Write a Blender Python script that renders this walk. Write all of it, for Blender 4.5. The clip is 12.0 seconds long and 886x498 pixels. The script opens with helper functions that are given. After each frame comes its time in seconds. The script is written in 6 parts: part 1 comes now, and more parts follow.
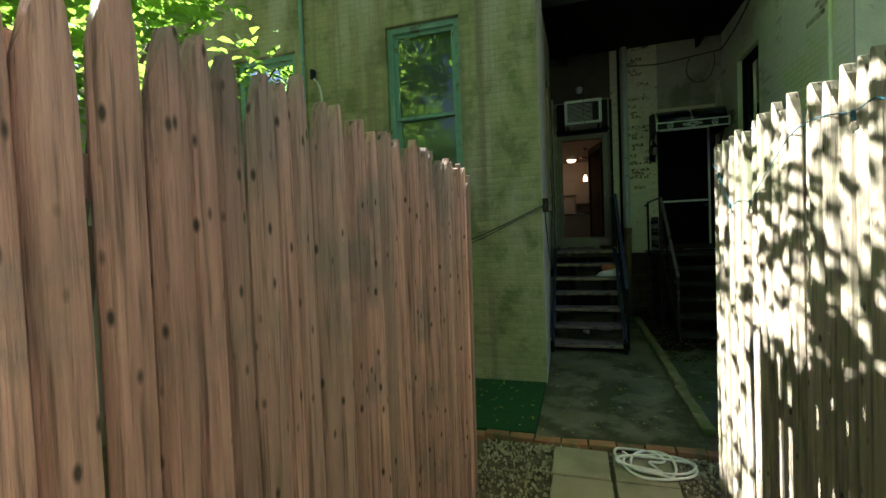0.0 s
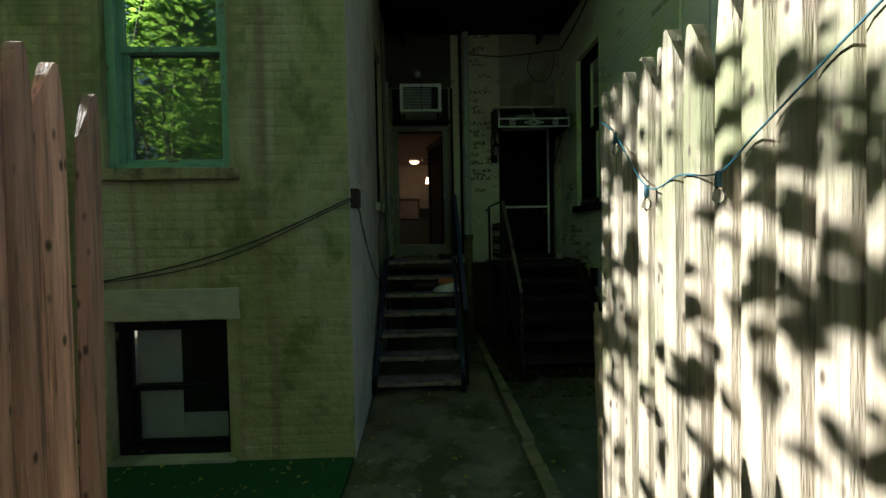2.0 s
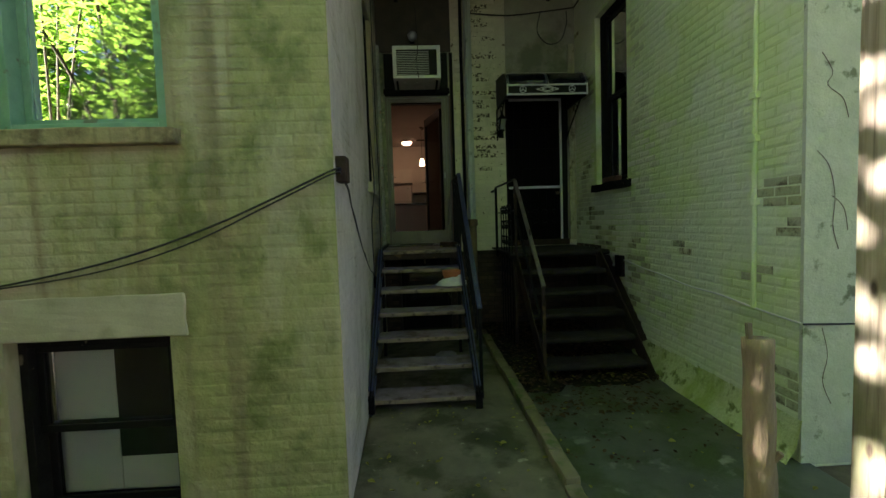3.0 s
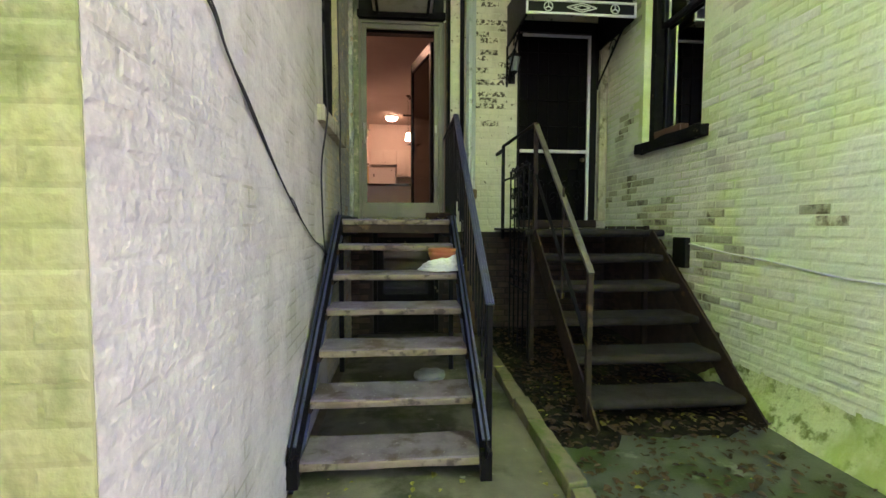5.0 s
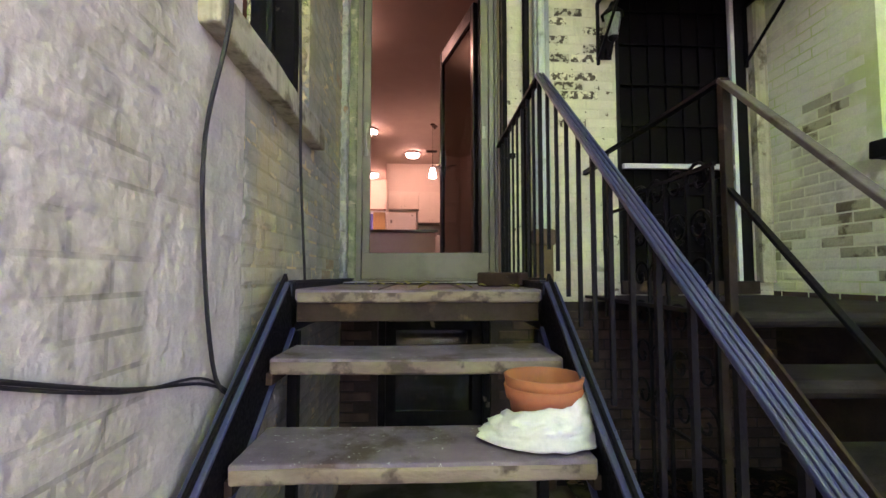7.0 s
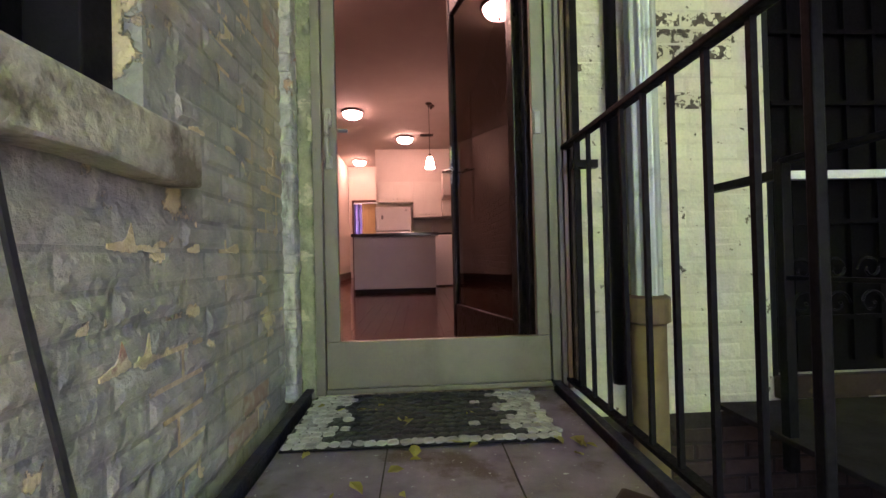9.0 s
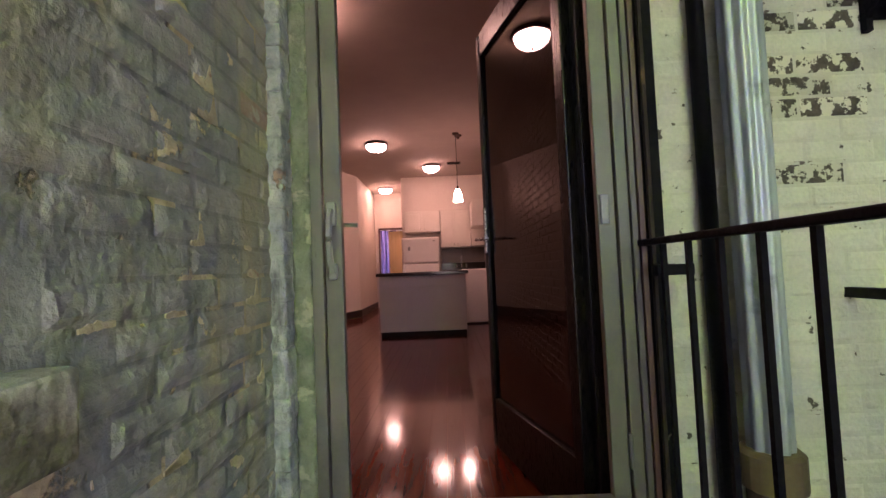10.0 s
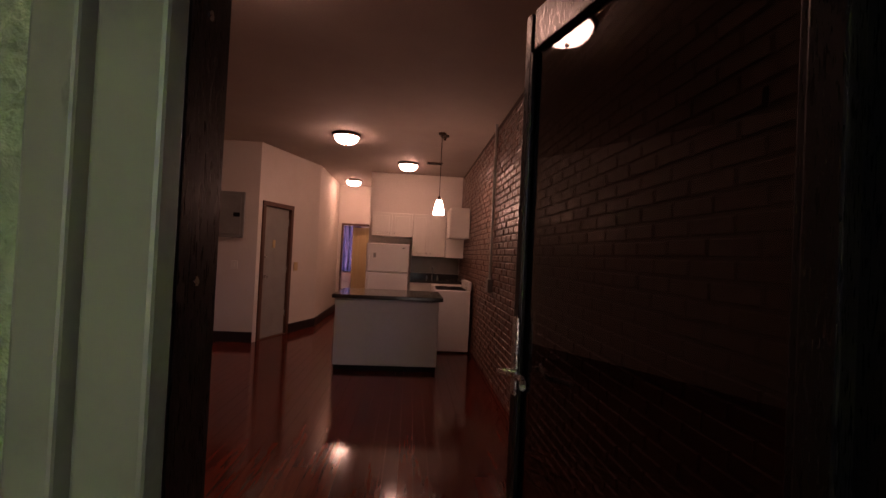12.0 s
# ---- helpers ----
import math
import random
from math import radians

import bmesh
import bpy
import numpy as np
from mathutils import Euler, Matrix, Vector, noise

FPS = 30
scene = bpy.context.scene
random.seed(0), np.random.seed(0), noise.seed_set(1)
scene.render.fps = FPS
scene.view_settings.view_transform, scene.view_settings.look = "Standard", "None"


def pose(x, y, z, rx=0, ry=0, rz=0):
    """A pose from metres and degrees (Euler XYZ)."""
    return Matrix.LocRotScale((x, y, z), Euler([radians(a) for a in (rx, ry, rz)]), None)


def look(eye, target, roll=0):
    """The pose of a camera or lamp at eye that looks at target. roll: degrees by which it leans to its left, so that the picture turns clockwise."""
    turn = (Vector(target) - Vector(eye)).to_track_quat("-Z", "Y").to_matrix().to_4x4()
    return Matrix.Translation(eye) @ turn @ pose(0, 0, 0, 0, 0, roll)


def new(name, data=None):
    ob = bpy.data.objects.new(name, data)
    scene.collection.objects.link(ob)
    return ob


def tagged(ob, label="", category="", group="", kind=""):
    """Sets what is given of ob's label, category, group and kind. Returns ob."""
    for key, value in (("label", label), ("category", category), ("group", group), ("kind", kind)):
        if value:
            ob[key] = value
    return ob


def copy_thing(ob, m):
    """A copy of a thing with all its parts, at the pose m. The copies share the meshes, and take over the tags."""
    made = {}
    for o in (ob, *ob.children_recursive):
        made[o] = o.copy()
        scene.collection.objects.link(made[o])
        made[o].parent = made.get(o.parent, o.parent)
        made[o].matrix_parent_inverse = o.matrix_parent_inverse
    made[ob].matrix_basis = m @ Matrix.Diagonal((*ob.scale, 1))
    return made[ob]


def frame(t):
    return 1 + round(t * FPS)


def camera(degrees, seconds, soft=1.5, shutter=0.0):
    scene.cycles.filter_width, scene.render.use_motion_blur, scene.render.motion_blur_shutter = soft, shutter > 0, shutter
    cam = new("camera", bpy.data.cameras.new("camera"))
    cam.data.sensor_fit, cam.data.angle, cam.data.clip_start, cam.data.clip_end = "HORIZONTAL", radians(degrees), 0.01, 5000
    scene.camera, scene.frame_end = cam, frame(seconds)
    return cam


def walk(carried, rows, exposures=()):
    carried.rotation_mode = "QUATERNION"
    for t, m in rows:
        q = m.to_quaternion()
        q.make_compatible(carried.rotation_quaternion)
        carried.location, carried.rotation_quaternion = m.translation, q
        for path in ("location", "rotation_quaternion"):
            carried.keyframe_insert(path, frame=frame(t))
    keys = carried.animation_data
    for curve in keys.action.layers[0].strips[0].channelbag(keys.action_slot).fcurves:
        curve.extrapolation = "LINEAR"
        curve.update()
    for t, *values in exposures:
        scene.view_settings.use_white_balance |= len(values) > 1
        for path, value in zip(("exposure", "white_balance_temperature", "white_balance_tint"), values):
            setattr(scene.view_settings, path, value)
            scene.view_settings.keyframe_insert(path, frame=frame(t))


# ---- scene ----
cam = camera(90.4, 12.0)
PATH = [
    (0, (0.477, -4.904, 1.671), (-0.117, -2.995, 1.611), -2.2),
    (0.5, (0.544, -4.618, 1.655), (0.474, -2.625, 1.501), -0.8),
    (1, (0.661, -4.225, 1.657), (0.673, -2.227, 1.566), -0.4),
    (1.5, (0.695, -3.788, 1.644), (0.682, -1.792, 1.522), -0.5),
    (2, (0.673, -3.297, 1.664), (0.74, -1.299, 1.607), -1.1),
    (2.5, (0.643, -2.87, 1.656), (0.629, -0.872, 1.569), -1.4),
    (3, (0.545, -2.448, 1.647), (0.652, -0.455, 1.529), -1.9),
    (3.2, (0.515, -2.288, 1.659), (0.66, -0.297, 1.542), -1.3),
    (4.8, (0.595, -1.01, 1.307), (0.762, 0.983, 1.255), 0.3),
    (5, (0.62, -0.783, 1.281), (0.793, 1.206, 1.171), 0.2),
    (5.5, (0.659, -0.231, 1.335), (0.797, 1.762, 1.414), -0.0),
    (6, (0.676, 0.298, 1.352), (0.617, 2.294, 1.465), -0.6),
    (6.5, (0.635, 0.813, 1.337), (0.699, 2.806, 1.502), -0.2),
    (6.7, (0.608, 1.021, 1.353), (0.682, 3.016, 1.483), -0.1),
    (8.3, (0.528, 2.334, 1.628), (0.668, 4.326, 1.734), -0.1),
    (8.5, (0.534, 2.41, 1.714), (0.645, 4.401, 1.872), -1.9),
    (9, (0.502, 2.623, 1.864), (0.61, 4.62, 1.887), -1.4),
    (9.5, (0.486, 2.848, 2.027), (0.57, 4.846, 2.084), 1.0),
    (10, (0.504, 3.023, 2.218), (0.487, 5.021, 2.309), -2.4),
    (10.5, (0.494, 3.267, 2.407), (0.603, 5.262, 2.514), -0.6),
    (11, (0.499, 3.502, 2.566), (0.423, 5.497, 2.684), -0.3),
    (11.5, (0.405, 3.828, 2.675), (0.426, 5.828, 2.712), -1.1),
    (12, (0.383, 3.988, 2.692), (0.528, 5.983, 2.721), 2.8),
]
# exposure of the clip's camera: dark in the bright yard, opened up in the shaded alley
EXPOSURES = [(0, 2.8, 5950, 6), (1.0, 2.55, 5950, 6), (1.5, 2.35, 6000, 6), (2.4, 1.8, 5700, 4), (2.8, 2.2, 6200, 9), (3.0, 3.45, 6350, 18), (3.2, 3.8, 6550, 20), (4.0, 4.7, 6500, 28), (4.8, 5.65, 6450, 40), (5.5, 5.75, 6400, 46),
             (6.5, 6.0, 6250, 56), (8.3, 6.2, 6100, 63), (9.5, 5.9, 5950, 61), (10.5, 5.5, 5900, 58), (11.0, 5.2, 6050, 56), (12.0, 4.9, 6200, 50)]
walk(cam, [(t, look(eye, target, roll)) for t, eye, target, roll in PATH], EXPOSURES)

# ---- light ----
SUN = Vector((-1.53, 0.25, 0.90)).normalized()
world = bpy.data.worlds.new("sky")
scene.world = world
world.use_nodes = True
wn = world.node_tree
sky = wn.nodes.new("ShaderNodeTexSky")
sky.sky_type, sky.sun_disc = "NISHITA", False
sky.sun_elevation, sky.sun_rotation = math.asin(SUN.z), math.atan2(SUN.x, SUN.y)
wn.links.new(sky.outputs[0], wn.nodes["Background"].inputs[0])
wn.nodes["Background"].inputs[1].default_value = 0.02
sun = new("sun", bpy.data.lights.new("sun", "SUN"))
sun.data.energy, sun.data.angle, sun.data.color = 5.0, radians(0.4), (1, 0.94, 0.84)
sun.matrix_world = look(SUN * 30, (0, 0, 0))

LAMP_GLOW, PENDANT_GLOW = 0.195, 0.27


# ---- materials ----
def surf(name, a, b, scale=8.0, rough=0.7, bump=0.3, metal=0.0, stretch=(1, 1, 1), fine=90.0, stain=None, stain_scale=1.5,
         stain_cut=(0.52, 0.62), vary=0.12, depth=0.004, spec=0.5, coat=0.0, rough_var=0.12, knots=None, lumps=0.0, streaks=None, stain2=None, other=None, chips=0.0):
    """A node material in world metres: two colours mixed by grain, a patchy third one, bump at two sizes."""
    m = bpy.data.materials.new(name)
    m.use_nodes = True
    n, ln = m.node_tree.nodes, m.node_tree.links
    p = n["Principled BSDF"]
    geo = n.new("ShaderNodeNewGeometry")
    mp = n.new("ShaderNodeMapping")
    mp.inputs["Scale"].default_value = stretch
    info = n.new("ShaderNodeObjectInfo")
    shift = n.new("ShaderNodeVectorMath")
    shift.operation = "MULTIPLY_ADD"
    ln.new(info.outputs["Random"], shift.inputs[0])
    shift.inputs[1].default_value = (3.1, 5.7, 9.3) if vary > 0.1 else (0, 0, 0)
    ln.new(geo.outputs["Position"], shift.inputs[2])
    ln.new(shift.outputs[0], mp.inputs["Vector"])

    def noise_tex(s, detail=5.0, vec=mp):
        t = n.new("ShaderNodeTexNoise")
        t.inputs["Scale"].default_value, t.inputs["Detail"].default_value, t.inputs["Roughness"].default_value = s, detail, 0.6
        ln.new(vec.outputs[0], t.inputs["Vector"])
        return t

    def mix(f, c1, c2, kind="MIX"):
        x = n.new("ShaderNodeMix")
        x.data_type, x.blend_type = "RGBA", kind
        for sock, val in ((x.inputs[0], f), (x.inputs[6], c1), (x.inputs[7], c2)):
            if isinstance(val, (int, float)):
                sock.default_value = val
            elif isinstance(val, tuple):
                sock.default_value = (*val, 1)
            else:
                ln.new(val, sock)
        return x.outputs[2]

    def ramp(src, lo, hi, out=(0.0, 1.0)):
        r = n.new("ShaderNodeMapRange")
        r.inputs[1].default_value, r.inputs[2].default_value = lo, hi
        r.inputs[3].default_value, r.inputs[4].default_value = out
        ln.new(src, r.inputs[0])
        return r.outputs[0]

    big, small = noise_tex(scale), noise_tex(fine, 3.0)
    col = mix(ramp(big.outputs[0], 0.32, 0.68), a, b)
    col = mix(0.35, col, mix(ramp(small.outputs[0], 0.3, 0.7), (0.62, 0.62, 0.62), (1, 1, 1)), "MULTIPLY")
    if stain:
        st = noise_tex(stain_scale, 7.0, geo)
        worn = ramp(st.outputs[0], *stain_cut)
        col = mix(worn, col, stain)
    if other:
        pw = n.new("ShaderNodeMath")
        pw.operation = "FRACT"
        ml = n.new("ShaderNodeMath")
        ml.operation = "MULTIPLY"
        ml.inputs[1].default_value = 7.31
        ln.new(info.outputs["Random"], ml.inputs[0])
        ln.new(ml.outputs[0], pw.inputs[0])
        col = mix(ramp(pw.outputs[0], 0.35, 1.0, (0.0, other[1])), col, other[0])
    if stain2:
        s2 = n.new("ShaderNodeMapping")
        s2.inputs["Scale"].default_value = (1, 1, 0.3)
        ln.new(geo.outputs["Position"], s2.inputs["Vector"])
        st = noise_tex(stain2[1], 6.0, s2)
        col = mix(ramp(st.outputs[0], *stain2[2]), col, stain2[0])
    if streaks:
        sm_ = n.new("ShaderNodeMapping")
        sm_.inputs["Scale"].default_value = (1, 1, 0.035)
        ln.new((shift if vary > 0.1 else geo).outputs[0], sm_.inputs["Vector"])
        sk = noise_tex(streaks[1], 3.0, sm_)
        col = mix(ramp(sk.outputs[0], 0.52, 0.68, (0.0, 0.8)), col, streaks[0])
    if knots:
        v = n.new("ShaderNodeTexVoronoi")
        v.inputs["Scale"].default_value = knots[0]
        km = n.new("ShaderNodeMapping")
        km.inputs["Scale"].default_value = (1.3, 1.3, 0.55)
        ln.new(shift.outputs[0], km.inputs["Vector"])
        ln.new(km.outputs[0], v.inputs["Vector"])
        col = mix(ramp(v.outputs["Distance"], 0.08, 0.19, (0.95, 0.0)), col, knots[1])
    if vary:
        col = mix(1.0, col, mix(info.outputs["Random"], (1 - vary,) * 3, (1 + vary,) * 3), "MULTIPLY")
    ln.new(col, p.inputs["Base Color"])
    ln.new(ramp(small.outputs[0], 0.3, 0.7, (max(0.02, rough - rough_var), min(1, rough + rough_var))), p.inputs["Roughness"])
    p.inputs["Metallic"].default_value = metal
    p.inputs["Specular IOR Level"].default_value = spec
    p.inputs["Coat Weight"].default_value = coat
    if bump:
        add = n.new("ShaderNodeMath")
        add.operation = "MULTIPLY_ADD"
        ln.new(small.outputs[0], add.inputs[0])
        add.inputs[1].default_value = 0.4
        ln.new(big.outputs[0], add.inputs[2])
        bp = n.new("ShaderNodeBump")
        bp.inputs["Strength"].default_value, bp.inputs["Distance"].default_value = bump, depth
        ln.new(add.outputs[0], bp.inputs["Height"])
        if lumps:
            lt = noise_tex(17.0, 2.0, geo)
            bl = n.new("ShaderNodeBump")
            bl.inputs["Strength"].default_value, bl.inputs["Distance"].default_value = 1.0, lumps
            ln.new(lt.outputs[0], bl.inputs["Height"])
            if chips:
                bc = n.new("ShaderNodeBump")
                bc.invert = True
                bc.inputs["Strength"].default_value, bc.inputs["Distance"].default_value = 1.0, chips
                ln.new(worn, bc.inputs["Height"])
                ln.new(bc.outputs[0], bl.inputs["Normal"])
            ln.new(bl.outputs[0], bp.inputs["Normal"])
        ln.new(bp.outputs[0], p.inputs["Normal"])
    return m


def glow(name, color, strength):
    m = bpy.data.materials.new(name)
    m.use_nodes = True
    p = m.node_tree.nodes["Principled BSDF"]
    p.inputs["Base Color"].default_value = (0.8, 0.75, 0.7, 1)
    p.inputs["Emission Color"].default_value, p.inputs["Emission Strength"].default_value = (*color, 1), strength
    return m


def glass(name, tint=(1, 1, 1), rough=0.0, ior=1.45):
    """A thin pane: mostly clear, with the real gloss of glass."""
    m = bpy.data.materials.new(name)
    m.use_nodes = True
    p = m.node_tree.nodes["Principled BSDF"]
    p.inputs["Base Color"].default_value, p.inputs["Roughness"].default_value = (*tint, 1), rough
    p.inputs["Transmission Weight"].default_value, p.inputs["IOR"].default_value = 1.0, ior
    return m


def leaf_material(name, front, through_col, vary=0.35):
    m = bpy.data.materials.new(name)
    m.use_nodes = True
    n, ln = m.node_tree.nodes, m.node_tree.links
    p, out = n["Principled BSDF"], n["Material Output"]
    geo = n.new("ShaderNodeNewGeometry")
    hsv = n.new("ShaderNodeHueSaturation")
    r = n.new("ShaderNodeMapRange")
    r.inputs[3].default_value, r.inputs[4].default_value = 1 - vary, 1 + vary
    ln.new(geo.outputs["Random Per Island"], r.inputs[0])
    ln.new(r.outputs[0], hsv.inputs["Value"])
    hsv.inputs["Color"].default_value = (*front, 1)
    ln.new(hsv.outputs[0], p.inputs["Base Color"])
    p.inputs["Roughness"].default_value = 0.45
    tr = n.new("ShaderNodeBsdfTranslucent")
    tr.inputs[0].default_value = (*through_col, 1)
    mx = n.new("ShaderNodeMixShader")
    mx.inputs[0].default_value = 0.5
    ln.new(p.outputs[0], mx.inputs[1])
    ln.new(tr.outputs[0], mx.inputs[2])
    ln.new(mx.outputs[0], out.inputs["Surface"])
    return m


# facade paint: the green cast of leaf light is part of these colours
OLIVE = surf("green_lit_facade_brick", (0.22, 0.245, 0.105), (0.30, 0.29, 0.15), 4, 0.75, 0.9, lumps=0.010, stain=(0.13, 0.15, 0.055), stain_scale=2.2, stain_cut=(0.50, 0.60), stain2=((0.34, 0.325, 0.235), 1.7, (0.47, 0.62)), streaks=((0.17, 0.145, 0.085), 5), vary=0.10, depth=0.006)
OLIVE_M = surf("green_lit_facade_mortar", (0.205, 0.23, 0.095), (0.28, 0.275, 0.14), 4, 0.8, 0.9, lumps=0.010, stain=(0.12, 0.14, 0.05), stain_scale=2.2, stain_cut=(0.50, 0.60), stain2=((0.32, 0.305, 0.215), 1.7, (0.47, 0.62)), streaks=((0.16, 0.135, 0.08), 5), vary=0, depth=0.006)
# pale wall paint with green light from the yard's leaves mixed into it
GREEN_LIT = surf("green_lit_brick", (0.75, 0.81, 0.57), (0.82, 0.85, 0.66), 4, 0.75, 0.9, lumps=0.008, stain=(0.67, 0.76, 0.42), stain_scale=1.2, stain2=((0.42, 0.46, 0.27), 5.0, (0.66, 0.74)), vary=0.04, depth=0.006)
GREEN_LIT_M = surf("green_lit_mortar", (0.74, 0.80, 0.55), (0.80, 0.83, 0.63), 4, 0.8, 0.9, lumps=0.008, stain=(0.55, 0.64, 0.30), stain_scale=1.2, vary=0, depth=0.006)
WHITE = surf("whitewashed_brick", (0.62, 0.57, 0.51), (0.48, 0.445, 0.40), 6, 0.75, 1.0, lumps=0.016, stain=(0.40, 0.37, 0.29), stain_scale=2.1, stain_cut=(0.5, 0.66), vary=0.03, depth=0.007)
WHITE_M = surf("whitewashed_mortar", (0.62, 0.57, 0.51), (0.50, 0.46, 0.41), 6, 0.85, 1.0, lumps=0.016, stain=(0.30, 0.28, 0.22), stain_scale=2.1, vary=0, depth=0.007)
GREY_B = surf("worn_grey_brick", (0.27, 0.28, 0.235), (0.50, 0.48, 0.385), 6, 0.55, 1.0, lumps=0.015, stain2=((0.48, 0.42, 0.25), 2.2, (0.50, 0.62)), stain=(0.68, 0.57, 0.33), stain_scale=7.0, stain_cut=(0.625, 0.635), chips=0.022, vary=0.03, depth=0.014)
GREY_M = surf("worn_grey_mortar", (0.23, 0.24, 0.205), (0.42, 0.405, 0.33), 6, 0.65, 1.0, lumps=0.016, stain2=((0.41, 0.36, 0.20), 2.2, (0.50, 0.62)), stain=(0.62, 0.51, 0.29), stain_scale=4.0, stain_cut=(0.56, 0.58), chips=0.016, vary=0, depth=0.012)
STRIP = surf("worn_jamb_plaster", (0.34, 0.36, 0.32), (0.56, 0.56, 0.49), 22, 0.75, 1.0, lumps=0.03, stain=(0.44, 0.29, 0.20), stain_scale=12.0, stain_cut=(0.62, 0.66), stain2=((0.17, 0.18, 0.15), 9.0, (0.56, 0.64)), chips=0.014, vary=0, depth=0.016)
GREENFILL = surf("green_grey_mortar_fill", (0.17, 0.20, 0.12), (0.30, 0.32, 0.20), 16, 0.8, 1.0, lumps=0.02, stain=(0.42, 0.40, 0.26), stain_scale=14, stain_cut=(0.58, 0.64), vary=0, depth=0.014)
RED_SPOT = surf("flaked_red_brick", (0.38, 0.25, 0.16), (0.46, 0.36, 0.24), 22, 0.8, 0.8, stain=(0.45, 0.42, 0.28), stain_scale=16.0, vary=0.15, depth=0.006)
PEELED = surf("peeled_dull_brick", (0.44, 0.45, 0.27), (0.55, 0.56, 0.36), 9, 0.8, 0.9, lumps=0.01, stain=(0.16, 0.14, 0.08), stain_scale=8, vary=0.25, depth=0.008)
PIER = surf("peeling_cream_brick", (0.60, 0.57, 0.42), (0.69, 0.66, 0.51), 5, 0.65, 0.9, lumps=0.009, stain=(0.10, 0.085, 0.055), stain_scale=15.0, stain_cut=(0.655, 0.67), stain2=((0.46, 0.44, 0.32), 4.0, (0.54, 0.66)), chips=0.006, vary=0.04, depth=0.008)
PIER_M = surf("cream_mortar", (0.57, 0.545, 0.40), (0.65, 0.62, 0.475), 7, 0.85, 0.7, lumps=0.009, stain=(0.14, 0.115, 0.075), stain_scale=17.0, stain_cut=(0.62, 0.64), vary=0)
# bare brick and mortar, darkened to carry the deep shade under the stairs
BARE_M = surf("shade_dark_mortar", (0.020, 0.015, 0.011), (0.035, 0.027, 0.020), 9, 0.9, 0.6, vary=0)
BARE = surf("bare_shaded_brick", (0.040, 0.024, 0.017), (0.075, 0.048, 0.034), 9, 0.85, 0.7, vary=0.3)
STUCCO = surf("grey_stucco", (0.26, 0.28, 0.20), (0.33, 0.34, 0.25), 5, 0.85, 0.7, stain=(0.18, 0.20, 0.12), vary=0, depth=0.008)
CEMENT = surf("old_cement_render", (0.30, 0.30, 0.24), (0.40, 0.39, 0.31), 4, 0.85, 0.6, stain=(0.18, 0.19, 0.13), vary=0, depth=0.006)
STONE = surf("painted_stone_sill", (0.38, 0.36, 0.25), (0.54, 0.50, 0.37), 8, 0.75, 1.0, lumps=0.016, stain=(0.16, 0.14, 0.085), stain_scale=7.0, stain_cut=(0.53, 0.64), streaks=((0.20, 0.18, 0.12), 22), vary=0.05, depth=0.010)
SILL_F = surf("stained_brown_sill", (0.20, 0.175, 0.095), (0.33, 0.29, 0.17), 8, 0.8, 0.9, lumps=0.008, stain=(0.10, 0.08, 0.045), stain_scale=7.0, stain_cut=(0.52, 0.66), streaks=((0.11, 0.085, 0.05), 14), vary=0.05, depth=0.007)
CONCRETE = surf("mossy_concrete", (0.10, 0.088, 0.065), (0.20, 0.175, 0.135), 2.5, 0.75, 0.7, stain=(0.05, 0.055, 0.025), stain_scale=2.0, stain_cut=(0.47, 0.57), stain2=((0.30, 0.28, 0.23), 7.0, (0.64, 0.70)), vary=0, depth=0.005)
DAMP = surf("damp_mossy_slab", (0.060, 0.068, 0.052), (0.115, 0.125, 0.098), 3, 0.42, 0.6, stain=(0.04, 0.06, 0.018), stain_scale=2.2, stain_cut=(0.48, 0.58), stain2=((0.19, 0.20, 0.17), 5.0, (0.60, 0.68)), vary=0, depth=0.006)
KERB = surf("mossy_kerb", (0.17, 0.14, 0.08), (0.24, 0.20, 0.12), 7, 0.85, 0.7, stain=(0.09, 0.12, 0.03), stain_scale=4, vary=0.15, depth=0.008)
MOSSY = surf("mossy_lime_mortar", (0.55, 0.63, 0.30), (0.65, 0.70, 0.40), 7, 0.85, 1.0, lumps=0.02, stain=(0.16, 0.20, 0.05), stain_scale=9.0, stain_cut=(0.54, 0.64), stain2=((0.36, 0.44, 0.13), 3.0, (0.48, 0.62)), vary=0, depth=0.012)
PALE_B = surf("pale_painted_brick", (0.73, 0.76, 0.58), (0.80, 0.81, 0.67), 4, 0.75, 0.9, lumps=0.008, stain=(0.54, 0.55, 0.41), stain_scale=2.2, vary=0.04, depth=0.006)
# litter soil, made darker to deepen the shade below the stairs
DIRT = surf("shade_dark_litter_soil", (0.009, 0.007, 0.005), (0.022, 0.017, 0.011), 20, 0.95, 1.0, spec=0.15, stain=(0.03, 0.034, 0.013), stain_scale=5, vary=0, depth=0.02)
RENDER_W = surf("cracked_pale_render", (0.50, 0.53, 0.42), (0.62, 0.63, 0.52), 6, 0.85, 0.9, lumps=0.010, stain=(0.20, 0.22, 0.14), stain_scale=5, stain_cut=(0.60, 0.66), vary=0, depth=0.008)
SOIL = surf("yard_soil", (0.10, 0.08, 0.055), (0.16, 0.13, 0.09), 12, 0.95, 0.8, vary=0, depth=0.015)
PEBBLE = surf("pebbles", (0.30, 0.26, 0.19), (0.48, 0.43, 0.34), 30, 0.75, 0.2, stain=(0.16, 0.13, 0.09), stain_scale=28, vary=0)
PAVER = surf("concrete_paver", (0.30, 0.27, 0.20), (0.37, 0.33, 0.25), 5, 0.85, 0.4, stain=(0.22, 0.21, 0.14), vary=0.08)
